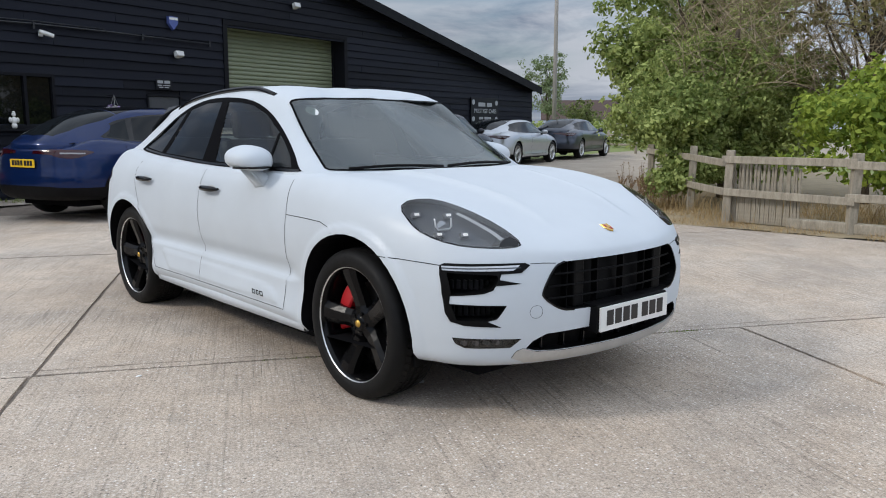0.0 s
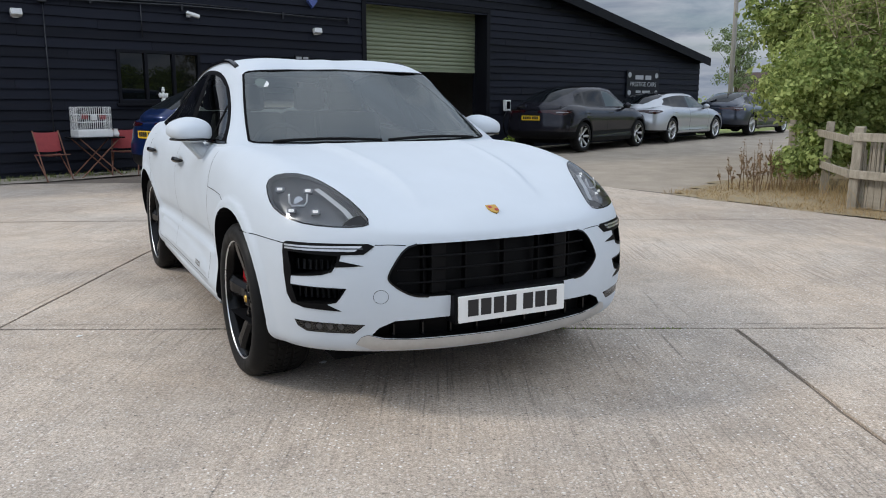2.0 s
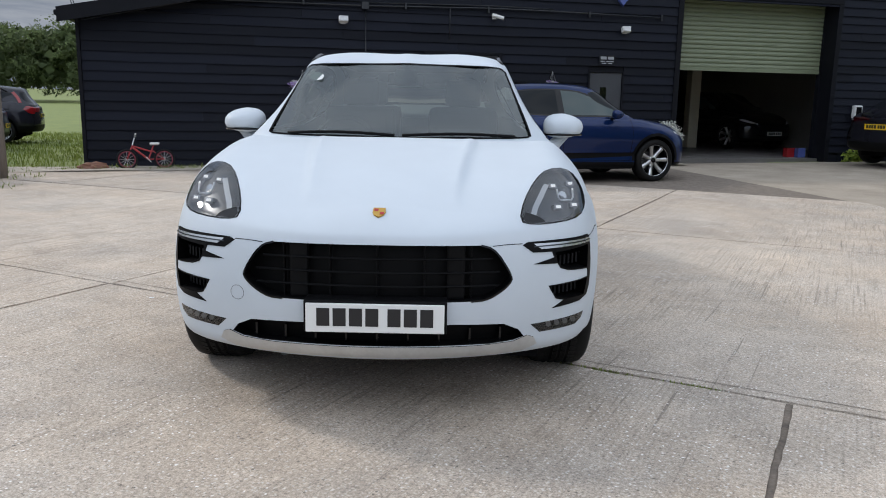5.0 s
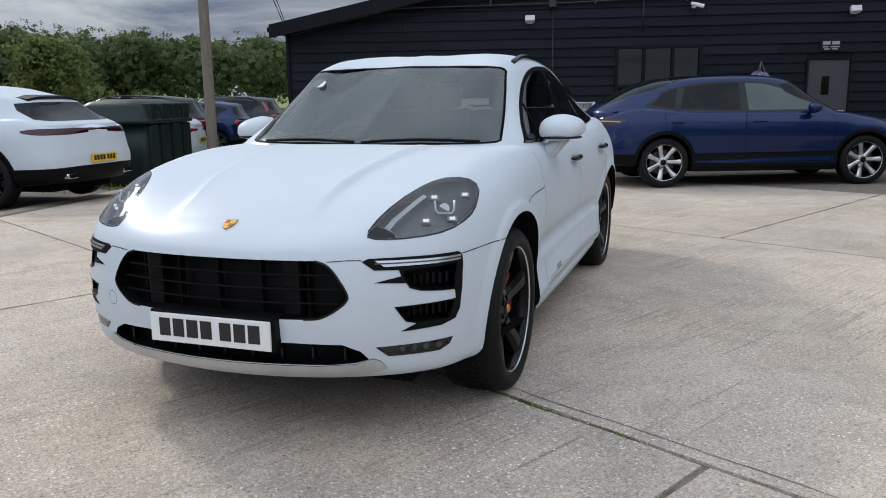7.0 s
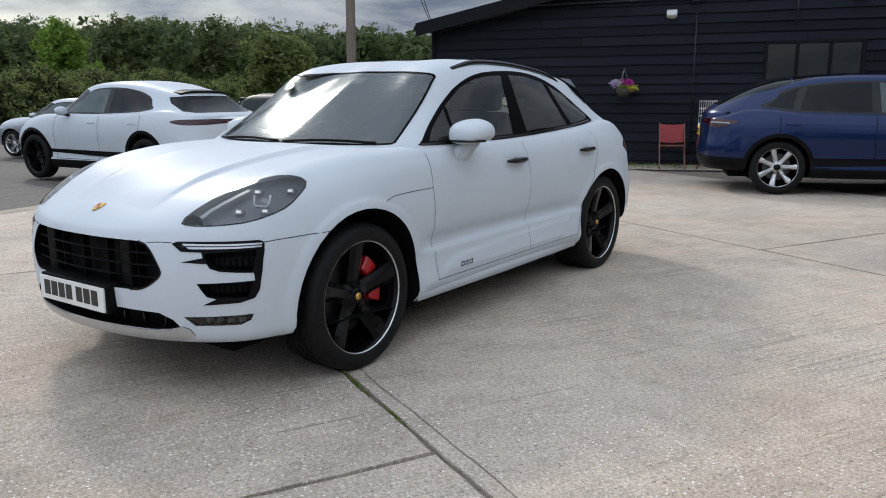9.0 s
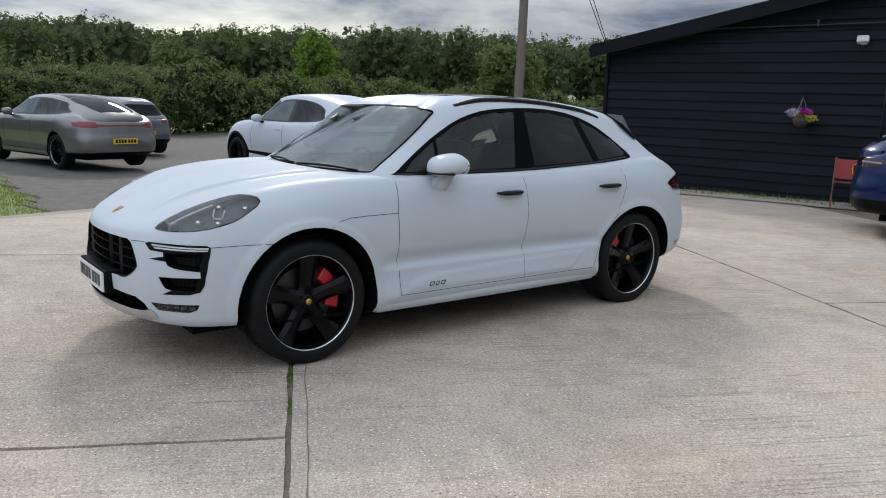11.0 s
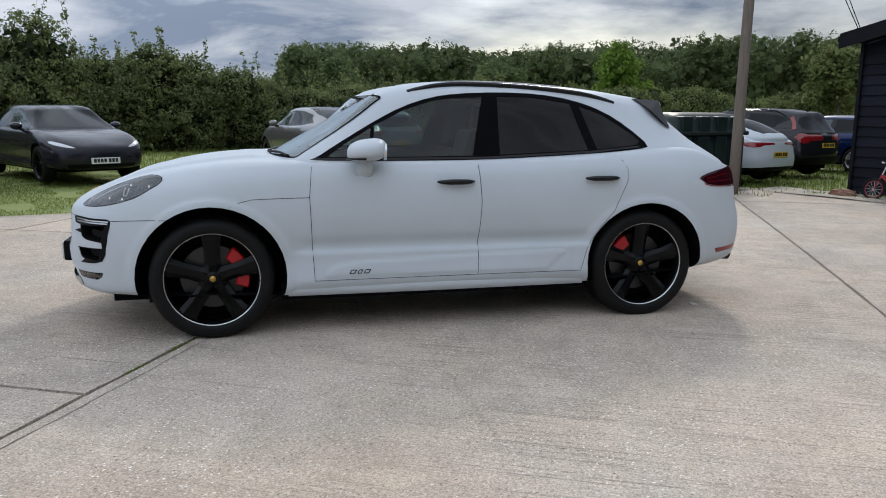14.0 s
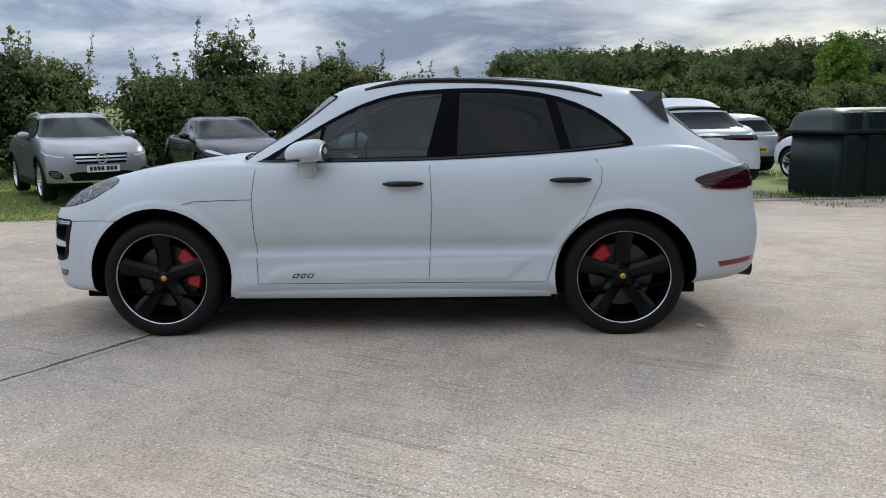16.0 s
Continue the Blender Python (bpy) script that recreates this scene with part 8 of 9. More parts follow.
def roadside_trees():
    """The ash, thorn and bramble behind the yard fence."""
    def cloud(cx, cy, z0, z1, rx, ry, n, s):
        return [((cx + random.uniform(-rx, rx), cy + random.uniform(-ry, ry), random.uniform(z0, z1)), (s * random.uniform(0.7, 1.2), s * random.uniform(0.7, 1.2), s * random.uniform(0.5, 0.9))) for _ in range(n)]
    tree("ash_tree", "tall leafy green ash tree behind the yard fence", (19.2, 5.5, 0), 5.0, cloud(18.5, 5.8, 1.6, 7.2, 1.9, 1.5, 32, 1.1), 46000, 0.075, TREE_LEAF, 0.2)
    tree("hawthorn_tree", "dense green hawthorn overhanging the fence", (15.4, 3.9, 0), 3.2, cloud(15.7, 3.7, 1.0, 3.3, 1.4, 1.1, 24, 0.75) + cloud(14.7, 3.8, 0.6, 2.2, 0.5, 0.45, 9, 0.5), 56000, 0.046, TREE_LEAF, 0.12)
    tree("twiggy_thorn_tree", "half-bare brown twiggy thorn tree", (15.6, 1.6, 0), 3.6, cloud(15.4, 1.6, 2.0, 5.2, 1.8, 1.9, 26, 0.9), 7000, 0.05, TWIG_LEAF, 0.1)
    tree("thorn_bush", "dull green thorn bush behind the fence", (16.0, -1.6, 0), 3.0, cloud(16.0, -1.4, 0.8, 4.6, 1.6, 2.2, 26, 0.9), 20000, 0.06, BRAMBLE_DULL, 0.1)
    t = thing("bramble_bank", (0, 0, 0), "bright yellow-green bramble and hazel growing over the fence", "bramble bush", kind="stuff")
    bl = cloud(12.35, 0.85, 0.6, 1.9, 0.6, 0.95, 24, 0.46) + cloud(12.7, -1.6, 0.5, 2.5, 0.8, 1.8, 26, 0.6)
    p, o = clumped(bl, 1700, 18, 0.2, 0.5)
    v, f = leaves_mesh(p, o, 0.05, spread=0.7, slim=0.62)
    foliage("bramble_leaves", v, f, BRAMBLE_LEAF, t)
    t = thing("fence_end_bush", (0, 0, 0), "green hedge plants smothering the end of the timber fence", "bush", kind="stuff")
    p, o = clumped(cloud(13.6, 4.05, 0.35, 1.9, 0.75, 0.35, 20, 0.36) + cloud(13.0, 3.85, 0.35, 1.0, 0.25, 0.15, 6, 0.25), 900, 18, 0.16, 0.5)
    v, f = leaves_mesh(p, o, 0.042, spread=0.7, slim=0.62)
    foliage("bush_leaves", v, f, TREE_LEAF, t)
    # bare twigs of the thorn
    vs, fs = [], []
    for _ in range(2600):
        a = Vector((15.2 + random.uniform(-1.6, 2.0), 2.3 + random.uniform(-2.9, 2.3), random.uniform(1.8, 5.2)))
        d = Vector((random.uniform(-1, 1), random.uniform(-1, 1), random.uniform(-0.3, 1.0))).normalized()
        n = random.uniform(0.5, 1.5)
        pts = [a + d * n * k / 3 + Vector((0, 0, 0.12 * math.sin(k))) for k in range(4)]
        v, f = sweep(pts, 0.0075, 3, taper=[1, 0.8, 0.5, 0.2])
        o2 = len(vs)
        vs += v
        fs += [tuple(q + o2 for q in w) for w in f]
    tagged(raw("bare_twigs", vs, fs, TWIG_BARK), "tangle of bare brown thorn twigs", "twigs", kind="stuff")


TWIG_BARK = worn("pale_twig_bark", (0.24, 0.19, 0.12), (0.42, 0.34, 0.22), 9, (0.8, 0.95), 0.2)
TWIG_LEAF = leafy("thin_olive_leaf", (0.17, 0.155, 0.065), (0.36, 0.33, 0.15))
roadside_trees()


def grass(name, label, pts, height, mat, width=0.006, category="grass", bend=0.5):
    """Tufts of single blades."""
    n = len(pts)
    h = height * (0.5 + rng.random(n))[:, None]
    a = rng.random(n) * 6.283
    side = np.c_[np.cos(a), np.sin(a), np.zeros(n)] * width
    lean = np.c_[rng.normal(size=n), rng.normal(size=n), np.zeros(n)] * bend * h * 0.5
    mid = pts + lean * 0.4 + [0, 0, 0.6] * h
    v = np.stack([pts - side, pts + side, mid - side * 0.7, mid + side * 0.7, pts + lean + [0, 0, 1] * h], 1).reshape(-1, 3)
    i = np.arange(n)[:, None] * 5
    f = np.vstack([i + [0, 1, 3], i + [0, 3, 2], i + [2, 3, 4]])
    return tagged(foliage(name, v, f, mat), label, category, kind="stuff")


def spots(n, x0, x1, y0, y1, keep=None):
    x, y = rng.uniform(x0, x1, n), rng.uniform(y0, y1, n)
    clump = np.array([noise.noise((a * 1.3, b * 1.3, 0)) for a, b in zip(x, y)])
    ok = clump > -0.25
    if keep:
        ok &= np.array([keep(a, b) for a, b in zip(x, y)])
    x, y = x[ok], y[ok]
    z = np.array([ground_z(a, b) - 0.055 for a, b in zip(x, y)])
    return np.c_[x, y, z]


grass("lawn_grass", "mown green grass beside the concrete", spots(70000, -10.5, -1.66, -6, 5.6, lambda a, b: b < 3.35 - 0.26 * (a + 1.9) + 0.3 * noise.noise((a * 0.9, b * 0.9, 0))), 0.024, BLADE, 0.006)
grass("hedge_grass", "longer rough grass before the hedge", spots(16000, -22, -8, -8, 13, lambda a, b: b < 3.1 - 0.26 * (a + 1.9) and a < -9.5 or a < -17), 0.11, BLADE, 0.012)
grass("yard_grass", "rough grass around the oil tank and pole", spots(20000, -9, -0.1, 10.2, 30, lambda a, b: (a < -0.2 and b > 14) or (a > -3.2 and b < 14.0 and a < -0.15) or b > 17), 0.09, BLADE, 0.01)
grass("wall_weeds", "low weeds along the barn wall", spots(2600, -0.3, 9.5, 13.4, 14.05), 0.10, BLADE, 0.009)
grass("verge_grass", "dry straw-coloured grass below the fence", spots(34000, 10.3, 13.6, -6, 5.2, lambda a, b: 10.55 + 0.12 * (b - 1.5) < a + 0.0 and a < 11.9 + max(0, b - 2.5) * 0.9), 0.10, DRY, 0.0038, bend=1.5)
grass("fence_weeds", "tall weeds and dead stems at the fence", spots(5000, 11.2, 13.8, -6, 4.9, lambda a, b: a > 11.1 + max(0, b - 2.7) * 0.9), 0.30, DRY, 0.0035, bend=0.8)
tagged(sheet("verge", 10.3, 26, -20, 5.6, 150, 120, GRASS_DRY, 0.005, lambda x, y: x > 10.62 + 0.1 * (y - 1.5) + 0.22 * noise.noise((x * 1.5, y * 1.5, 2)) and (y < 5.0 + (x - 11) * 0.28), 0.012), "dry earth and straw verge under the fence", "verge", kind="structure")

grass("edge_grass", "thin ragged grass at the gravel edge", spots(4200, -12, -1.9, 2.4, 6.5, lambda a, b: abs(b - (3.3 - 0.26 * (a + 1.9))) < 0.3), 0.022, BLADE, 0.006)


def dead_stems():
    """Dry brown dock and sorrel standing at the end of the verge."""
    r = random.Random(11)
    vs, fs, seeds, outs = [], [], [], []
    for _ in range(46):
        x, y = 12.7 + r.uniform(-0.9, 1.0), 4.35 + r.uniform(-0.45, 0.5)
        h = r.uniform(0.3, 0.8)
        lean = Vector((r.uniform(-0.25, 0.25), r.uniform(-0.25, 0.25), 1))
        line = [Vector((x, y, -0.02)) + lean * h * k / 4 for k in range(5)]
        for path in [line] + [[line[2], line[2] + Vector((r.uniform(-0.12, 0.12), r.uniform(-0.12, 0.12), 0.2)) * h] for _ in range(2)]:
            v, f = sweep(path, 0.005, 4, taper=[1, 0.9, 0.8, 0.6, 0.4][:len(path)])
            o = len(vs)
            vs += v
            fs += [tuple(q + o for q in w) for w in f]
            for _ in range(16):
                q = path[0].lerp(path[-1], r.uniform(0.45, 1))
                seeds.append(tuple(q + Vector((r.uniform(-0.02, 0.02), r.uniform(-0.02, 0.02), 0))))
                outs.append((r.uniform(-1, 1), r.uniform(-1, 1), 0.4))
    t = thing("dead_stems", (0, 0, 0), "dry reddish-brown dock stems with seed heads at the verge", "dead weeds", kind="stuff")
    raw("stalks", vs, fs, DOCK, t)
    v, f = leaves_mesh(np.array(seeds), np.array(outs), 0.015)
    foliage("seed_heads", v, f, DOCK, t)


DOCK = leafy("dead_dock", (0.20, 0.125, 0.075), (0.40, 0.28, 0.17))
dead_stems()

# ---------------------------------------------------------------- yard furniture
def utility_pole():
    x, y = -0.84, 12.03
    t = thing("utility_pole", (x, y, ground_z(x, y)), "brown weathered wooden utility pole at the yard edge", "utility pole")
    pts = [(-0.03 * k / 2, 0.075 * k / 2, -0.3 + 1.2 * k) for k in range(8)]
    tube("shaft", pts, 0.092, POLE_WOOD, t, sides=16, taper=[1.06, 1.02, 1, 0.97, 0.94, 0.91, 0.88, 0.85])
    w = thing("overhead_wire", (0, 0, 0), "thin black overhead wire from the pole to the barn", "wire")
    for shift, sag in ((0.0, 0.42), (0.1, 0.3)):
        a, b = Vector((x - 0.1 + shift, y + 0.25, 7.6)), Vector((-0.02 + shift * 0.4, 13.95, 2.85))
        pts = [a.lerp(b, k / 20) - Vector((0, 0, sag * math.sin(math.pi * k / 20))) for k in range(21)]
        tube("cable", pts, 0.008, BLACK_TRIM, w, sides=5)



utility_pole()


def oil_tank():
    """Twin ribbed plastic oil tank with a stepped lid."""
    t = thing("oil_tank", (-2.45, 12.40, ground_z(-2.4, 12.2) - 0.02), "large dark green plastic oil tank with domed lids", "oil tank", turn=1)
    t.scale = (1.0, 1.14, 0.92)

    def ring(hx, hy, r, z, n=9):
        out = []
        for cx, cy, a0 in ((hx - r, hy - r, 0), (r - hx, hy - r, 90), (r - hx, r - hy, 180), (hx - r, r - hy, 270)):
            out += [(cx + r * math.cos(radians(a0 + 90 * k / n)), cy + r * math.sin(radians(a0 + 90 * k / n)), z) for k in range(n + 1)]
        return out

    def stack(name, rows, label=""):
        vs = [p for row in rows for p in row]
        n = len(rows[0])
        fs = [(i * n + k, i * n + (k + 1) % n, (i + 1) * n + (k + 1) % n, (i + 1) * n + k) for i in range(len(rows) - 1) for k in range(n)]
        fs.append(tuple(range((len(rows) - 1) * n, len(rows) * n)))
        return raw(name, vs, fs, TANK_GREEN, t, label, True)
    stack("tank_body", [ring(0.62, 0.84, 0.12, 0.0), ring(0.64, 0.86, 0.13, 0.04), ring(0.64, 0.86, 0.13, 0.6), ring(0.62, 0.84, 0.12, 1.20)])
    for y in (-0.62, -0.21, 0.21, 0.62):
        for x in (-0.64, 0.64):
            box("rib", (x - 0.05, y - 0.13, 0.03), (x + 0.05, y + 0.13, 1.15), TANK_GREEN, t, bevel=0.035)
    stack("lid", [ring(0.63, 0.85, 0.12, 1.16), ring(0.70, 0.92, 0.14, 1.17), ring(0.70, 0.92, 0.14, 1.24), ring(0.665, 0.885, 0.15, 1.26), ring(0.63, 0.85, 0.17, 1.46), ring(0.52, 0.76, 0.2, 1.58), ring(0.3, 0.6, 0.2, 1.635)])
    for y in (-0.60, -0.2, 0.2, 0.60):
        for x in (-0.57, 0.57):
            box("lid_rib", (x - 0.13, y - 0.12, 1.22), (x + 0.13, y + 0.12, 1.555), TANK_GREEN, t, bevel=0.03)
    box("tank_foot", (-0.55, -0.78, -0.14), (0.55, 0.78, 0.02), RUSTY, t, bevel=0.02)
    lathe("filler_cap", [(0, 0.05), (0.1, 0.05), (0.11, 0.03), (0.11, 0)], SATIN_BLACK, t, m=Matrix.Translation((0, -0.3, 1.63)))


oil_tank()


def fence():
    posts = [(14.4, 4.95), (12.75, 3.68), (11.35, 2.72), (11.0, 1.12), (10.68, -0.55), (10.4, -2.2), (10.2, -3.9), (10.1, -5.6)]
    t = thing("timber_fence", (0, 0, 0), "weathered grey post and rail timber fence", "fence")
    for i, (x, y) in enumerate(posts):
        h = 1.0 if i != 1 else 1.02
        p = box("post", (-0.055, -0.055, -0.1), (0.055, 0.055, h), FENCE_WOOD, t, bevel=0.012)
        p.matrix_basis = pose(x, y, 0, random.uniform(-2, 2), random.uniform(-2, 2), random.uniform(0, 40))
    for (x0, y0), (x1, y1) in zip(posts, posts[1:]):
        a, b = Vector((x0, y0, 0)), Vector((x1, y1, 0))
        d = b - a
        ang = math.degrees(math.atan2(d.y, d.x))
        for z in (0.45, 0.87):
            sag = random.uniform(-0.03, 0.02)
            r = box("rail", (-0.06, -0.018, -0.05), (d.length + 0.06, 0.018, 0.05), FENCE_WOOD, t, bevel=0.008)
            r.matrix_basis = pose(a.x, a.y, z + sag, 0, random.uniform(-1.2, 1.2), ang) @ pose(0, -0.078, 0)
    # split pales nailed behind the rails
    for k in range(31):
        a, b = Vector((11.35, 2.72)), Vector((11.0, 1.12))
        p = a.lerp(b, (0.05 + k * 0.031) / 1.64)
        h = 0.8 + 0.04 * math.sin(k * 2.1) + random.uniform(-0.04, 0.04)
        q = box("pale", (-0.015, -0.011, 0.02), (0.015, 0.011, h), FENCE_WOOD, t, bevel=0.005)
        q.matrix_basis = pose(p.x + 0.05, p.y, 0, random.uniform(-2, 2), random.uniform(-2.5, 2.5), 78 + random.uniform(-14, 14))
    log = thing("edging_log", (11.02, 1.0, 0.06), "old grey timber baulk lying along the verge", "timber baulk", turn=-101)
    bm = bmesh.new()
    put_box(bm, (-0.9, -0.07, -0.06), (2.6, 0.07, 0.08), 0.025)
    part("baulk", bm, FENCE_WOOD, log)


fence()


def folding_chair(at, turn):
    t = thing("folding_chair", (*at, ground_z(*at)), "folding garden chair with red canvas seat and rusty frame", "chair", "chairs at the barn wall", turn)
    for x in (-0.22, 0.22):
        for a, b in (((x, 0.22, 0.0), (x, -0.06, 0.84)), ((x, -0.24, 0.0), (x * 0.96, 0.16, 0.43))):
            bm = bmesh.new()
            # the front of the chair is towards -y; the back leans to +y
            put_tube(bm, (a[0], -a[1] if a[2] == 0 and b[2] > 0.5 else a[1], a[2]), (b[0], -b[1] + 0.12 if b[2] > 0.5 else b[1], b[2]), 0.011, sides=8)
            part("frame_tube", bm, RUSTY, t)
    for y, z in ((-0.18, 0.44), (0.17, 0.43)):
        bm = bmesh.new()
        put_tube(bm, (-0.22, y, z), (0.22, y, z), 0.010, sides=8)
        part("cross_bar", bm, RUSTY, t)

    def canvas(name, rows):
        vs, fs = [], []
        for y, z in rows:
            for i in range(7):
                x = -0.21 + 0.42 * i / 6
                vs.append((x, y, z - 0.015 * (1 - (x / 0.21) ** 2)))
        for r in range(len(rows) - 1):
            for i in range(6):
                fs.append((r * 7 + i, r * 7 + i + 1, r * 7 + i + 8, r * 7 + i + 7))
        k = len(vs)
        vs += [(a, b, c - 0.006) for a, b, c in vs]
        fs += [tuple(q + k for q in f[::-1]) for f in fs]
        raw(name, vs, fs, RED_CANVAS, t, smooth=True)
    canvas("seat", [(-0.19, 0.455), (-0.1, 0.44), (0, 0.43), (0.1, 0.435), (0.17, 0.445)])
    canvas("backrest", [(0.085, 0.50), (0.11, 0.6), (0.14, 0.72), (0.175, 0.82)])
    return t


folding_chair((5.05, 13.3), 12)
folding_chair((6.3, 13.38), -24)


def cage_table():
    at = (5.82, 13.45)
    z0 = ground_z(*at)
    t = thing("folding_table", (*at, z0), "dark folding garden table with rusty crossed legs", "table", turn=4)
    box("tabletop", (-0.42, -0.27, 0.68), (0.42, 0.27, 0.705), SATIN_BLACK, t, bevel=0.006)
    for y in (-0.22, 0.22):
        for a, b in ((-0.36, 0.34), (0.36, -0.34)):
            bm = bmesh.new()
            put_tube(bm, (a, y, 0.0), (b, y, 0.68), 0.012, sides=8)
            part("leg", bm, RUSTY, t)
    c = thing("bird_cage", (at[0] - 0.05, at[1], z0 + 0.705), "white wire bird cage with a pale tray on the table", "bird cage", turn=4)
    bm = bmesh.new()
    put_box(bm, (-0.3, -0.19, 0.0), (0.3, 0.19, 0.13), 0.015)
    part("tray", bm, WHITE_PLASTIC, c)
    bm = bmesh.new()
    for i in range(17):
        x = -0.29 + 0.58 * i / 16
        for y in (-0.18, 0.18):
            put_tube(bm, (x, y, 0.13), (x, y, 0.52), 0.0035, sides=4)
        put_tube(bm, (x, -0.18, 0.52), (x, 0.18, 0.52), 0.0035, sides=4)
    for i in range(11):
        y = -0.18 + 0.36 * i / 10
        for x in (-0.29, 0.29):
            put_tube(bm, (x, y, 0.13), (x, y, 0.52), 0.0035, sides=4)
    for z in (0.26, 0.39, 0.52):
        for y in (-0.18, 0.18):
            put_tube(bm, (-0.29, y, z), (0.29, y, z), 0.004, sides=4)
        for x in (-0.29, 0.29):
            put_tube(bm, (x, -0.18, z), (x, 0.18, z), 0.004, sides=4)
    part("wires", bm, WHITE_PLASTIC, c)
    for x, z, m in ((-0.16, 0.36, RED_CANVAS), (0.16, 0.35, RED_CANVAS), (0.0, 0.34, WHITE_PLASTIC)):
        box("feeder", (x - 0.05, -0.17, z - 0.045), (x + 0.05, -0.1, z + 0.045), m, c, bevel=0.01)
    j = thing("jug", (at[0] + 0.33, at[1] - 0.1, z0 + 0.705), "small white jug on the table", "jug")
    lathe("body", [(0.0, 0.0), (0.05, 0.0), (0.06, 0.05), (0.04, 0.1), (0.03, 0.13), (0.035, 0.14)], WHITE_PLASTIC, j)


cage_table()


def flower_ball(parent, c, r, n, mats):
    for k, (m, dx, dz) in enumerate(mats):
        p, o = scatter([((c[0] + (dx + random.uniform(-0.3, 0.3)) * r, c[1], c[2] + (dz + random.uniform(-0.1, 0.2)) * r), (r * 0.6, r * 0.55, r * 0.4)) for _ in range(3)], n, 0.5)
        v, f = leaves_mesh(p, o, 0.028 if k else 0.035, slim=0.7)
        foliage("flower_cluster" if k else "leafage", v, f, m, parent)


def hanging_basket(x, z, mats, label):
    t = thing("hanging_basket", (x, WALL - 0.27, z), label, "hanging basket")
    lathe("bowl", [(0.0, -0.2), (0.08, -0.19), (0.14, -0.12), (0.17, 0.0), (0.155, 0.0), (0.12, -0.1), (0, -0.16)], BASKET, t)
    for a in range(3):
        w = a * 2.1
        bm = bmesh.new()
        put_tube(bm, (0.16 * math.cos(w), 0.16 * math.sin(w), 0), (0, 0, 0.42), 0.004, sides=5)
        part("chain", bm, STEEL, t)
    bm = bmesh.new()
    put_tube(bm, (0, 0, 0.42), (0, 0.26, 0.42), 0.008, sides=6)
    put_tube(bm, (0, 0.05, 0.42), (0, 0.255, 0.2), 0.006, sides=6)
    part("bracket", bm, BLACK_TRIM, t)
    flower_ball(t, (0, 0, 0.05), 0.21, 200, mats)
    t.scale = (0.86, 0.86, 0.86)
    return t


BASKET = worn("basket_liner", (0.03, 0.026, 0.02), (0.065, 0.055, 0.04), 20, (0.85, 0.95), 0.5)
hanging_basket(4.05, 1.44, [(BRAMBLE_LEAF, 0.1, -0.25), (PINK_FLOWER, 0.5, 0.3), (LILAC_FLOWER, -0.75, 0.15), (WHITE_FLOWER, -0.65, 0.2), (YELLOW_FLOWER, 0.85, -0.2)], "hanging basket of magenta, lilac, white and yellow flowers")
hanging_basket(9.15, 1.55, [(HEDGE_LEAF, 0, -0.1), (WHITE_FLOWER, -0.4, 0.1), (WHITE_FLOWER, 0.4, 0.1), (LILAC_FLOWER, 0, 0.2)], "hanging basket of white and pale lilac flowers")


def pot_shrub():
    t = thing("potted_shrub", (11.62, 13.5, ground_z(11.6, 13.5)), "silver-leaved shrub in a dark pot by the doorway", "potted plant")
    lathe("pot", [(0, 0), (0.16, 0), (0.22, 0.36), (0.24, 0.36), (0.24, 0.4), (0.2, 0.4), (0.19, 0.34), (0, 0.34)], SATIN_BLACK, t)
    p, o = scatter([((random.uniform(-0.2, 0.2), random.uniform(-0.15, 0.15), random.uniform(0.5, 0.85)), (0.24, 0.24, 0.2)) for _ in range(7)], 900, 0.6)
    v, f = leaves_mesh(p, o, 0.05, slim=0.4)
    foliage("silver_leaves", v, f, WHITE_FLOWER, t)


pot_shrub()


def charger():
    t = thing("car_charger", (16.75, WALL - 0.01, 1.05), "white wall-mounted electric car charger with a looped cable", "car charger")
    bm = bmesh.new()
    put_box(bm, (-0.1, -0.12, 0), (0.1, 0.0, 0.3), 0.025)
    part("case", bm, WHITE_PLASTIC, t)
    box("front_panel", (-0.07, -0.126, 0.06), (0.07, -0.121, 0.26), GLOSS_BLACK, t, bevel=0.0)
    pts = [(0.02 + 0.16 * math.sin(a) * (1 + a * 0.02), -0.09 - 0.01 * a / 6, -0.32 + 0.34 * math.cos(a)) for a in np.linspace(0, 12.5, 50)]
    tube("cable", pts, 0.014, GLOSS_BLACK, t, sides=6)
    p, o = scatter([((0.1, -0.3, -0.8), (0.3, 0.2, 0.3)), ((-0.15, -0.25, -0.9), (0.25, 0.2, 0.2))], 500, 0.6)
    w = thing("wall_weed", (16.75, WALL, 1.05), "green weeds growing at the foot of the wall", "weeds")
    v, f = leaves_mesh(p, o, 0.05)
    foliage("weed_leaves", v, f, BRAMBLE_LEAF, w)


charger()


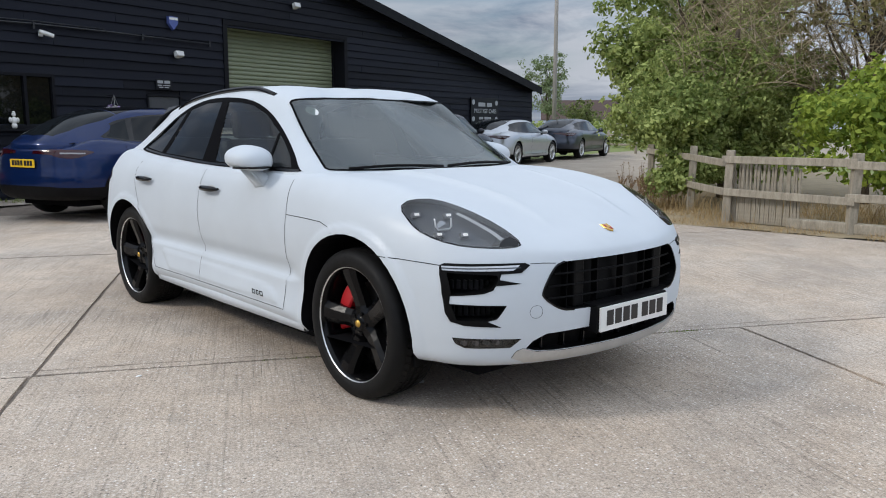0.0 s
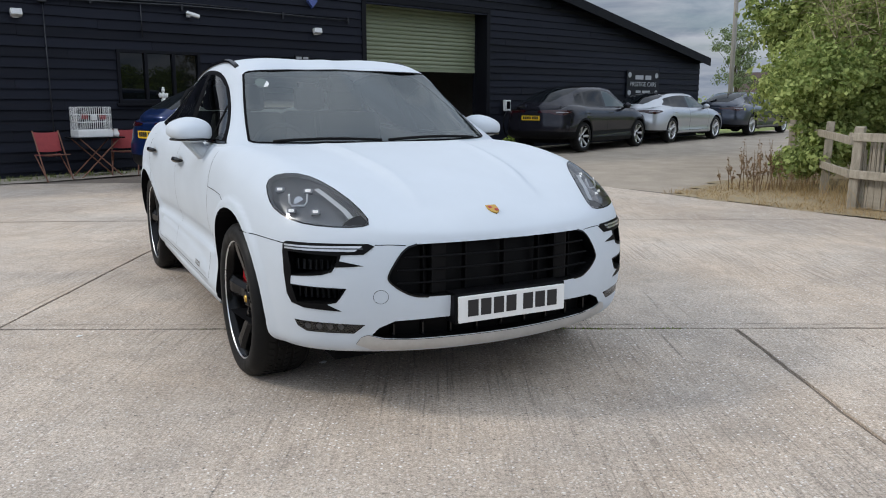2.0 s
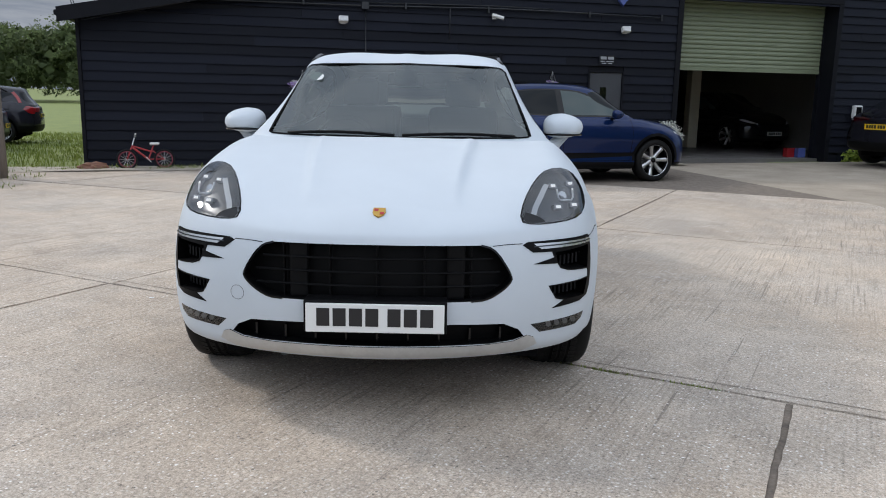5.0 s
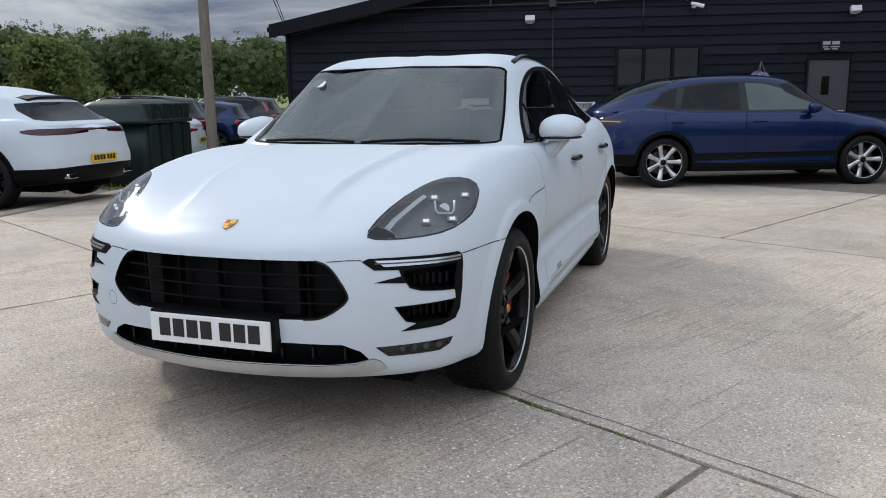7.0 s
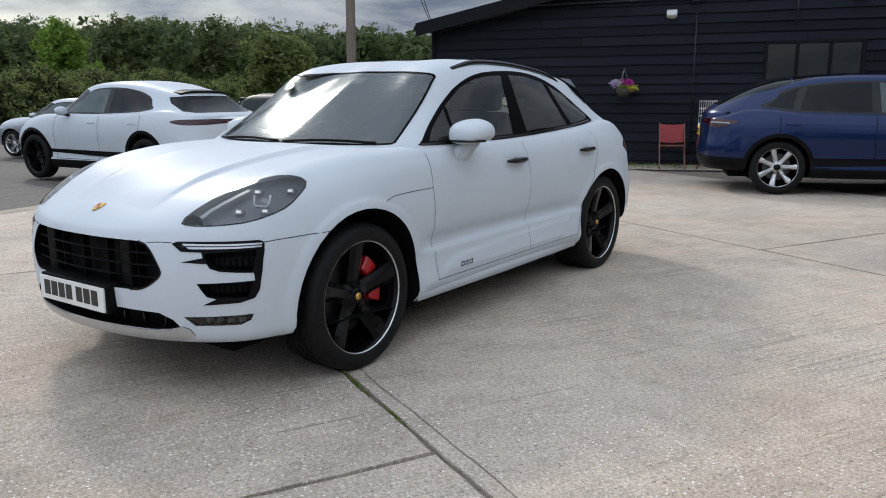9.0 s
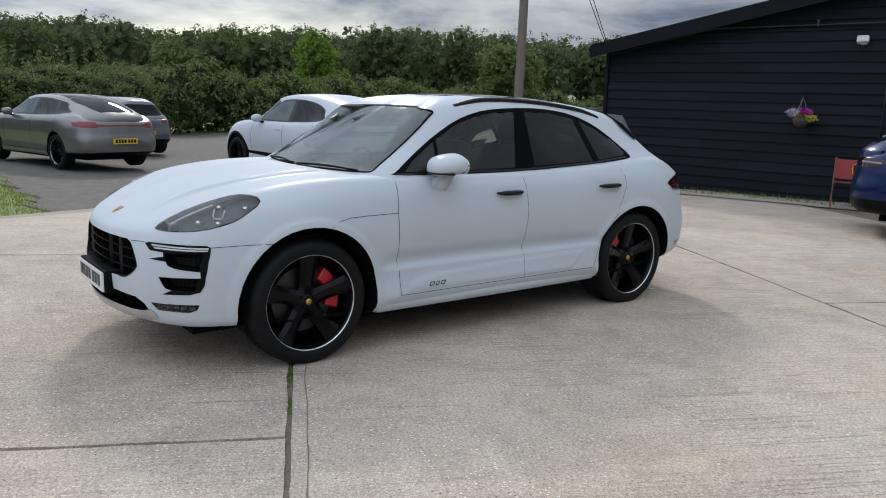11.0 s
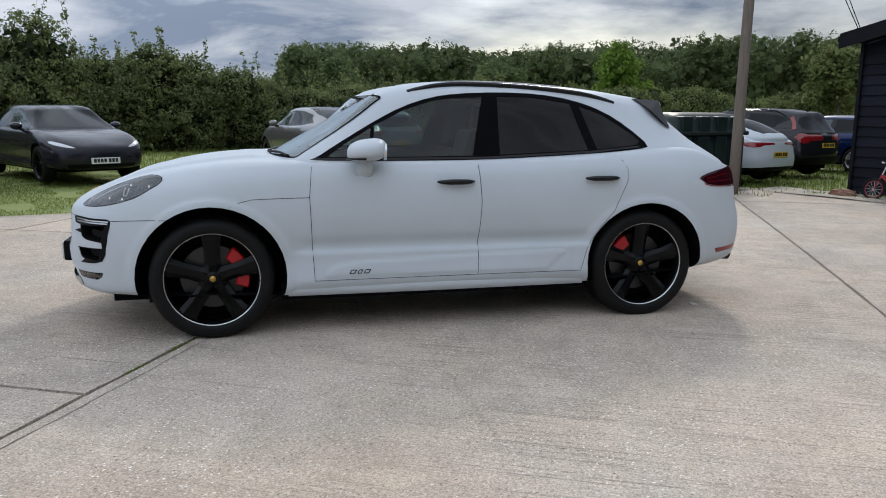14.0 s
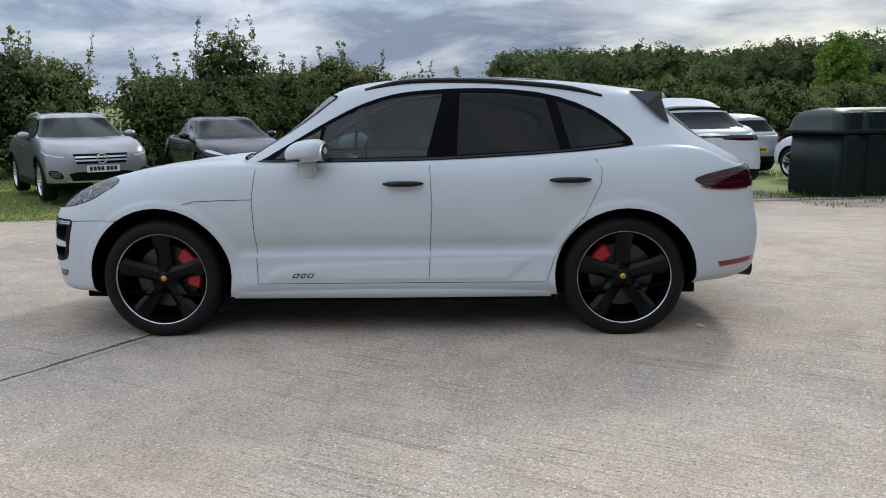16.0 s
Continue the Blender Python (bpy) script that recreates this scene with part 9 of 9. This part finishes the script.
def bicycle():
    """A child's bicycle leaning at the barn."""
    x, y = 1.15, 13.62
    t = thing("child_bicycle", (x, y, ground_z(x, y)), "small red child's bicycle leaning against the barn", "bicycle", turn=190)
    t.scale = (0.86, 0.86, 0.86)
    r = 0.2
    lean = Matrix.Rotation(radians(9), 4, "X")
    for cx, m in ((0.38, GLOSS_BLACK), (-0.38, RED_PAINT)):
        w = new("wheel")
        under(w, t)
        w.matrix_basis = lean @ Matrix.Translation((cx, 0, r))
        ring = [(r * math.cos(a), 0, r * math.sin(a)) for a in np.linspace(0, 6.2832, 33)[:-1]]
        tube("tyre", ring, 0.021, TYRE, w, closed=True)
        ring = [(0.165 * math.cos(a), 0, 0.165 * math.sin(a)) for a in np.linspace(0, 6.2832, 33)[:-1]]
        tube("rim", ring, 0.011, PINK_TYRE, w, closed=True)
        for k in range(6):
            bm = bmesh.new()
            a = k * math.pi / 6
            put_tube(bm, (-0.16 * math.cos(a), 0, -0.16 * math.sin(a)), (0.16 * math.cos(a), 0, 0.16 * math.sin(a)), 0.004, sides=5)
            part("spoke", bm, BRIGHT_ALLOY, w)

    def bar(name, a, b, rr, m):
        bm = bmesh.new()
        put_tube(bm, lean @ Vector(a), lean @ Vector(b), rr, sides=10)
        part(name, bm, m, t)
    bar("down_tube", (0.26, 0, 0.46), (-0.05, 0, 0.2), 0.022, RED_PAINT)
    bar("top_tube", (0.25, 0, 0.48), (-0.14, 0, 0.36), 0.018, RED_PAINT)
    bar("seat_tube", (-0.05, 0, 0.19), (-0.17, 0, 0.5), 0.016, RED_PAINT)
    bar("chain_stay", (-0.05, 0, 0.2), (-0.38, 0, 0.2), 0.012, RED_PAINT)
    bar("seat_stay", (-0.15, 0, 0.38), (-0.38, 0, 0.2), 0.011, RED_PAINT)
    bar("fork", (0.26, 0, 0.5), (0.38, 0, 0.2), 0.015, RED_PAINT)
    bar("stem", (0.26, 0, 0.5), (0.21, 0, 0.66), 0.013, BRIGHT_ALLOY)
    bar("handlebar", (0.19, -0.2, 0.72), (0.19, 0.2, 0.72), 0.012, BRIGHT_ALLOY)
    bar("grip", (0.19, -0.24, 0.72), (0.19, -0.16, 0.72), 0.018, WHITE_PLASTIC)
    bar("grip", (0.19, 0.16, 0.72), (0.19, 0.24, 0.72), 0.018, WHITE_PLASTIC)
    bm = bmesh.new()
    put_box(bm, (-0.1, -0.06, -0.02), (0.1, 0.06, 0.03), 0.025, lean @ Matrix.Translation((-0.19, 0, 0.53)))
    part("saddle", bm, WHITE_PLASTIC, t)
    bar("crank", (-0.1, 0.05, 0.14), (0.0, 0.05, 0.25), 0.01, BRIGHT_ALLOY)


PINK_TYRE = material("pink_red_rim", (0.22, 0.03, 0.05), 0.5)
bicycle()


def oddments():
    t = thing("rusty_heap", (0.25, 13.6, ground_z(0.2, 13.6)), "low heap of reddish brown dead leaves by the wall", "leaf heap")
    bm = bmesh.new()
    bmesh.ops.create_icosphere(bm, subdivisions=3, radius=1)
    for v in bm.verts:
        k = 1 + 0.3 * noise.noise(v.co * 3)
        v.co = Vector((v.co.x * 0.28 * k, v.co.y * 0.16 * k, max(-0.02, v.co.z * 0.13 * k)))
    part("heap", bm, RUSTY, t)
    for (x, y), m, word in (((15.62, WALL + 0.7), RED_PAINT, "red"), ((15.85, WALL + 0.6), BLUE_PLASTIC, "blue")):
        b = thing("plastic_crate", (x, y, 0.1), "small %s plastic crate inside the wide doorway" % word, "crate")
        bm = bmesh.new()
        put_box(bm, (-0.1, -0.08, 0), (0.1, 0.08, 0.2), 0.01)
        part("crate_body", bm, m, b)
        box("crate_rim", (-0.11, -0.09, 0.2), (0.11, 0.09, 0.22), m, b, bevel=0.004)
    # the small figure on the window ledge
    bm = bmesh.new()
    for c, s in (((0, 0, 0.05), (0.05, 0.04, 0.06)), ((0, 0, 0.14), (0.055, 0.045, 0.07)), ((0, 0, 0.245), (0.035, 0.035, 0.04)), ((0.065, 0, 0.15), (0.03, 0.03, 0.05)), ((-0.065, 0, 0.15), (0.03, 0.03, 0.05)), ((0, 0, 0.29), (0.03, 0.03, 0.015))):
        got = bmesh.ops.create_icosphere(bm, subdivisions=2, radius=1)["verts"]
        for v in got:
            v.co = Vector((c[0] + v.co.x * s[0], c[1] + v.co.y * s[1], c[2] + v.co.z * s[2]))
    f = part("garden_figure", bm, WHITE_PLASTIC, None, smooth=True)
    f.matrix_world = pose(7.33, WALL - 0.04, 1.27)
    tagged(f, "small white plaster figure on the window ledge", "figurine")
    # scraps on the concrete
    for x, y, s in ((5.38, 5.0, 0.035), (2.58, 3.27, 0.016), (3.37, 2.01, 0.022)):
        l = thing("paper_scrap", (x, y, 0.004), "small crumpled white paper scrap on the concrete", "litter", "scraps")
        bm = bmesh.new()
        bmesh.ops.create_icosphere(bm, subdivisions=2, radius=1)
        for v in bm.verts:
            k = 1 + 0.5 * noise.noise(v.co * 2 + Vector((x, y, 0)))
            v.co = Vector((v.co.x * s * k, v.co.y * s * 0.6 * k, max(0, v.co.z * s * 0.3 * k)))
        part("scrap", bm, WHITE_PLASTIC, l)
    # weeds along the open joints
    pts = []
    for _ in range(300):
        d = rng.choice([rng.normal(3.15, 0.06), rng.normal(2.7, 0.10), rng.normal(1.0, 0.3)])
        p = SD * d + SN * (4.30 + rng.normal(0, 0.008))
        pts.append((p.x, p.y, -0.008))
    # the old repair line beside the open joint
    vs, fs = [], []
    for k in range(90):
        d = -2.0 + 0.08 * k
        n = 4.30 + 0.085 + 0.012 * noise.noise((d * 2.3, 0, 1)) + 0.006 * noise.noise((d * 11, 0, 4))
        w = 0.002 + 0.0025 * max(0, noise.noise((d * 5, 3, 1)) + 0.3)
        for q in (-w, w):
            p = SD * d + SN * (n + q)
            vs.append((p.x, p.y, ground_z(p.x, p.y) + 0.0045))
        if k:
            fs.append((2 * k - 2, 2 * k - 1, 2 * k + 1, 2 * k))
    tagged(raw("repair_line", vs, fs, JOINT), "thin dark crack beside a concrete joint", "crack", kind="structure")
    grass("joint_weeds", "tiny green weeds in a concrete joint", np.array(pts), 0.014, BLADE, 0.004, "weeds")


oddments()


# ---------------------------------------------------------------- the far east side of the yard
def far_east():
    def at(bear, d):
        return 0.3 + d * math.cos(radians(bear)), -0.3 + d * math.sin(radians(bear))
    x, y = at(27.4, 36)
    t = thing("utility_pole", (x, y, 0.1), "grey wooden utility pole beyond the barn", "utility pole")
    tube("shaft", [(0, 0, -0.2), (0.02, 0, 4), (0.04, 0.02, 9.0)], 0.105, POLE_GREY, t, sides=12, taper=[1, 0.9, 0.75])
    box("crossarm", (-0.7, -0.05, 8.4), (0.7, 0.05, 8.52), POLE_GREY, t)
    w = thing("overhead_wire", (0, 0, 0), "thin overhead wires running from the pole", "wire")
    for dz in (8.5, 8.4):
        a, b = Vector((x, y, dz)), Vector((-2, 30, 8.2))
        tube("cable", [a.lerp(b, k / 16) - Vector((0, 0, 0.9 * math.sin(math.pi * k / 16))) for k in range(17)], 0.012, BLACK_TRIM, w, sides=4)
    x, y = at(24.4, 82)
    h = thing("bungalow", (x, y, 0), "low white bungalow with a brown tiled roof", "house", turn=118)
    box("wall", (-5, -3.5, -0.5), (5, 3.5, 2.2), WHITE_WALL, h)
    vs = [(-5.6, -4.1, 2.1), (5.6, -4.1, 2.1), (5.6, 4.1, 2.1), (-5.6, 4.1, 2.1), (-5.6, 0, 4.1), (5.6, 0, 4.1)]
    raw("roof", vs, [(0, 1, 5, 4), (2, 3, 4, 5), (0, 4, 3), (1, 2, 5), (0, 3, 2, 1)], ROOF_TILE, h)
    for xx in (-1.2, 0.4):
        q = box("rooflight", (xx - 0.35, -0.5, -0.03), (xx + 0.35, 0.5, 0.05), WHITE_PLASTIC, h)
        q.matrix_basis = Matrix.Translation((xx, -2.1, 3.1)) @ Matrix.Rotation(radians(26), 4, "X") @ Matrix.Translation((-xx, 0, 0))
    for xx in (-3, 0.5, 3.2):
        box("window", (xx - 0.6, -3.56, 0.9), (xx + 0.6, -3.49, 1.9), GLASS_DARK, h, bevel=0.01)
    t = thing("lane_hedge", (0, 0, 0), "clipped green hedge along the far lane", "hedge", kind="stuff")
    bl = heap([(*at(20, 48), 0), (*at(24, 46), 0), (*at(29.5, 44), 0)], 1.45, 1.5, 0.8, 0.15) + heap([(*at(14, 30), 0), (*at(17, 38), 0), (*at(20.5, 46), 0)], 2.2, 2.2, 1.0, 0.2)
    p, o = scatter(bl, 9000, 0.4)
    v, f = leaves_mesh(p, o, 0.12)
    foliage("hedge_leaves", v, f, TREE_LEAF, t)
    x, y = at(27.9, 58)
    tree("birch_tree", "thin-crowned pale green birch beyond the barn", (x, y, 0), 5.4, [((x + random.uniform(-1, 1), y + random.uniform(-1, 1), random.uniform(2, 6.2)), (0.8, 0.8, 0.7)) for _ in range(16)], 3600, 0.10, BIRCH_LEAF, 0.10)
    x, y = at(25.3, 66)
    tree("garden_tree", "dark round garden tree by the bungalow", (x, y, 0), 2.6, [((x + random.uniform(-1.5, 1.5), y + random.uniform(-1.5, 1.5), random.uniform(1, 3.0)), (1.0, 1.0, 0.8)) for _ in range(12)], 2600, 0.14, BRAMBLE_DULL, 0.12)
    fpts = [at(b, d) for b, d in ((21.6, 34), (23.5, 35), (25.5, 36), (27.4, 37))]
    f2 = thing("paddock_rail", (0, 0, 0), "low grey rail fence along the lane", "fence")
    for (x0, y0), (x1, y1) in zip(fpts, fpts[1:]):
        for z in (0.5, 0.9):
            tube("rail", [(x0, y0, z + 0.1), (x1, y1, z + 0.1)], 0.045, FENCE_WOOD, f2, sides=6)
        tube("post", [(x0, y0, 0), (x0, y0, 1.2)], 0.06, FENCE_WOOD, f2, sides=8)


POLE_GREY = worn("grey_pole", (0.22, 0.20, 0.18), (0.34, 0.32, 0.29), 4, (0.8, 0.95), 0.4, 40, squash=(6, 6, 0.5))
WHITE_WALL = worn("white_render", (0.68, 0.68, 0.66), (0.78, 0.78, 0.75), 1.5, (0.85, 0.95), 0.2)
ROOF_TILE = worn("brown_roof_tile", (0.05, 0.032, 0.027), (0.085, 0.053, 0.043), 2.0, (0.8, 0.9), 0.5, 8)
BIRCH_LEAF = leafy("birch_leaf", (0.13, 0.17, 0.08), (0.32, 0.38, 0.22))
far_east()
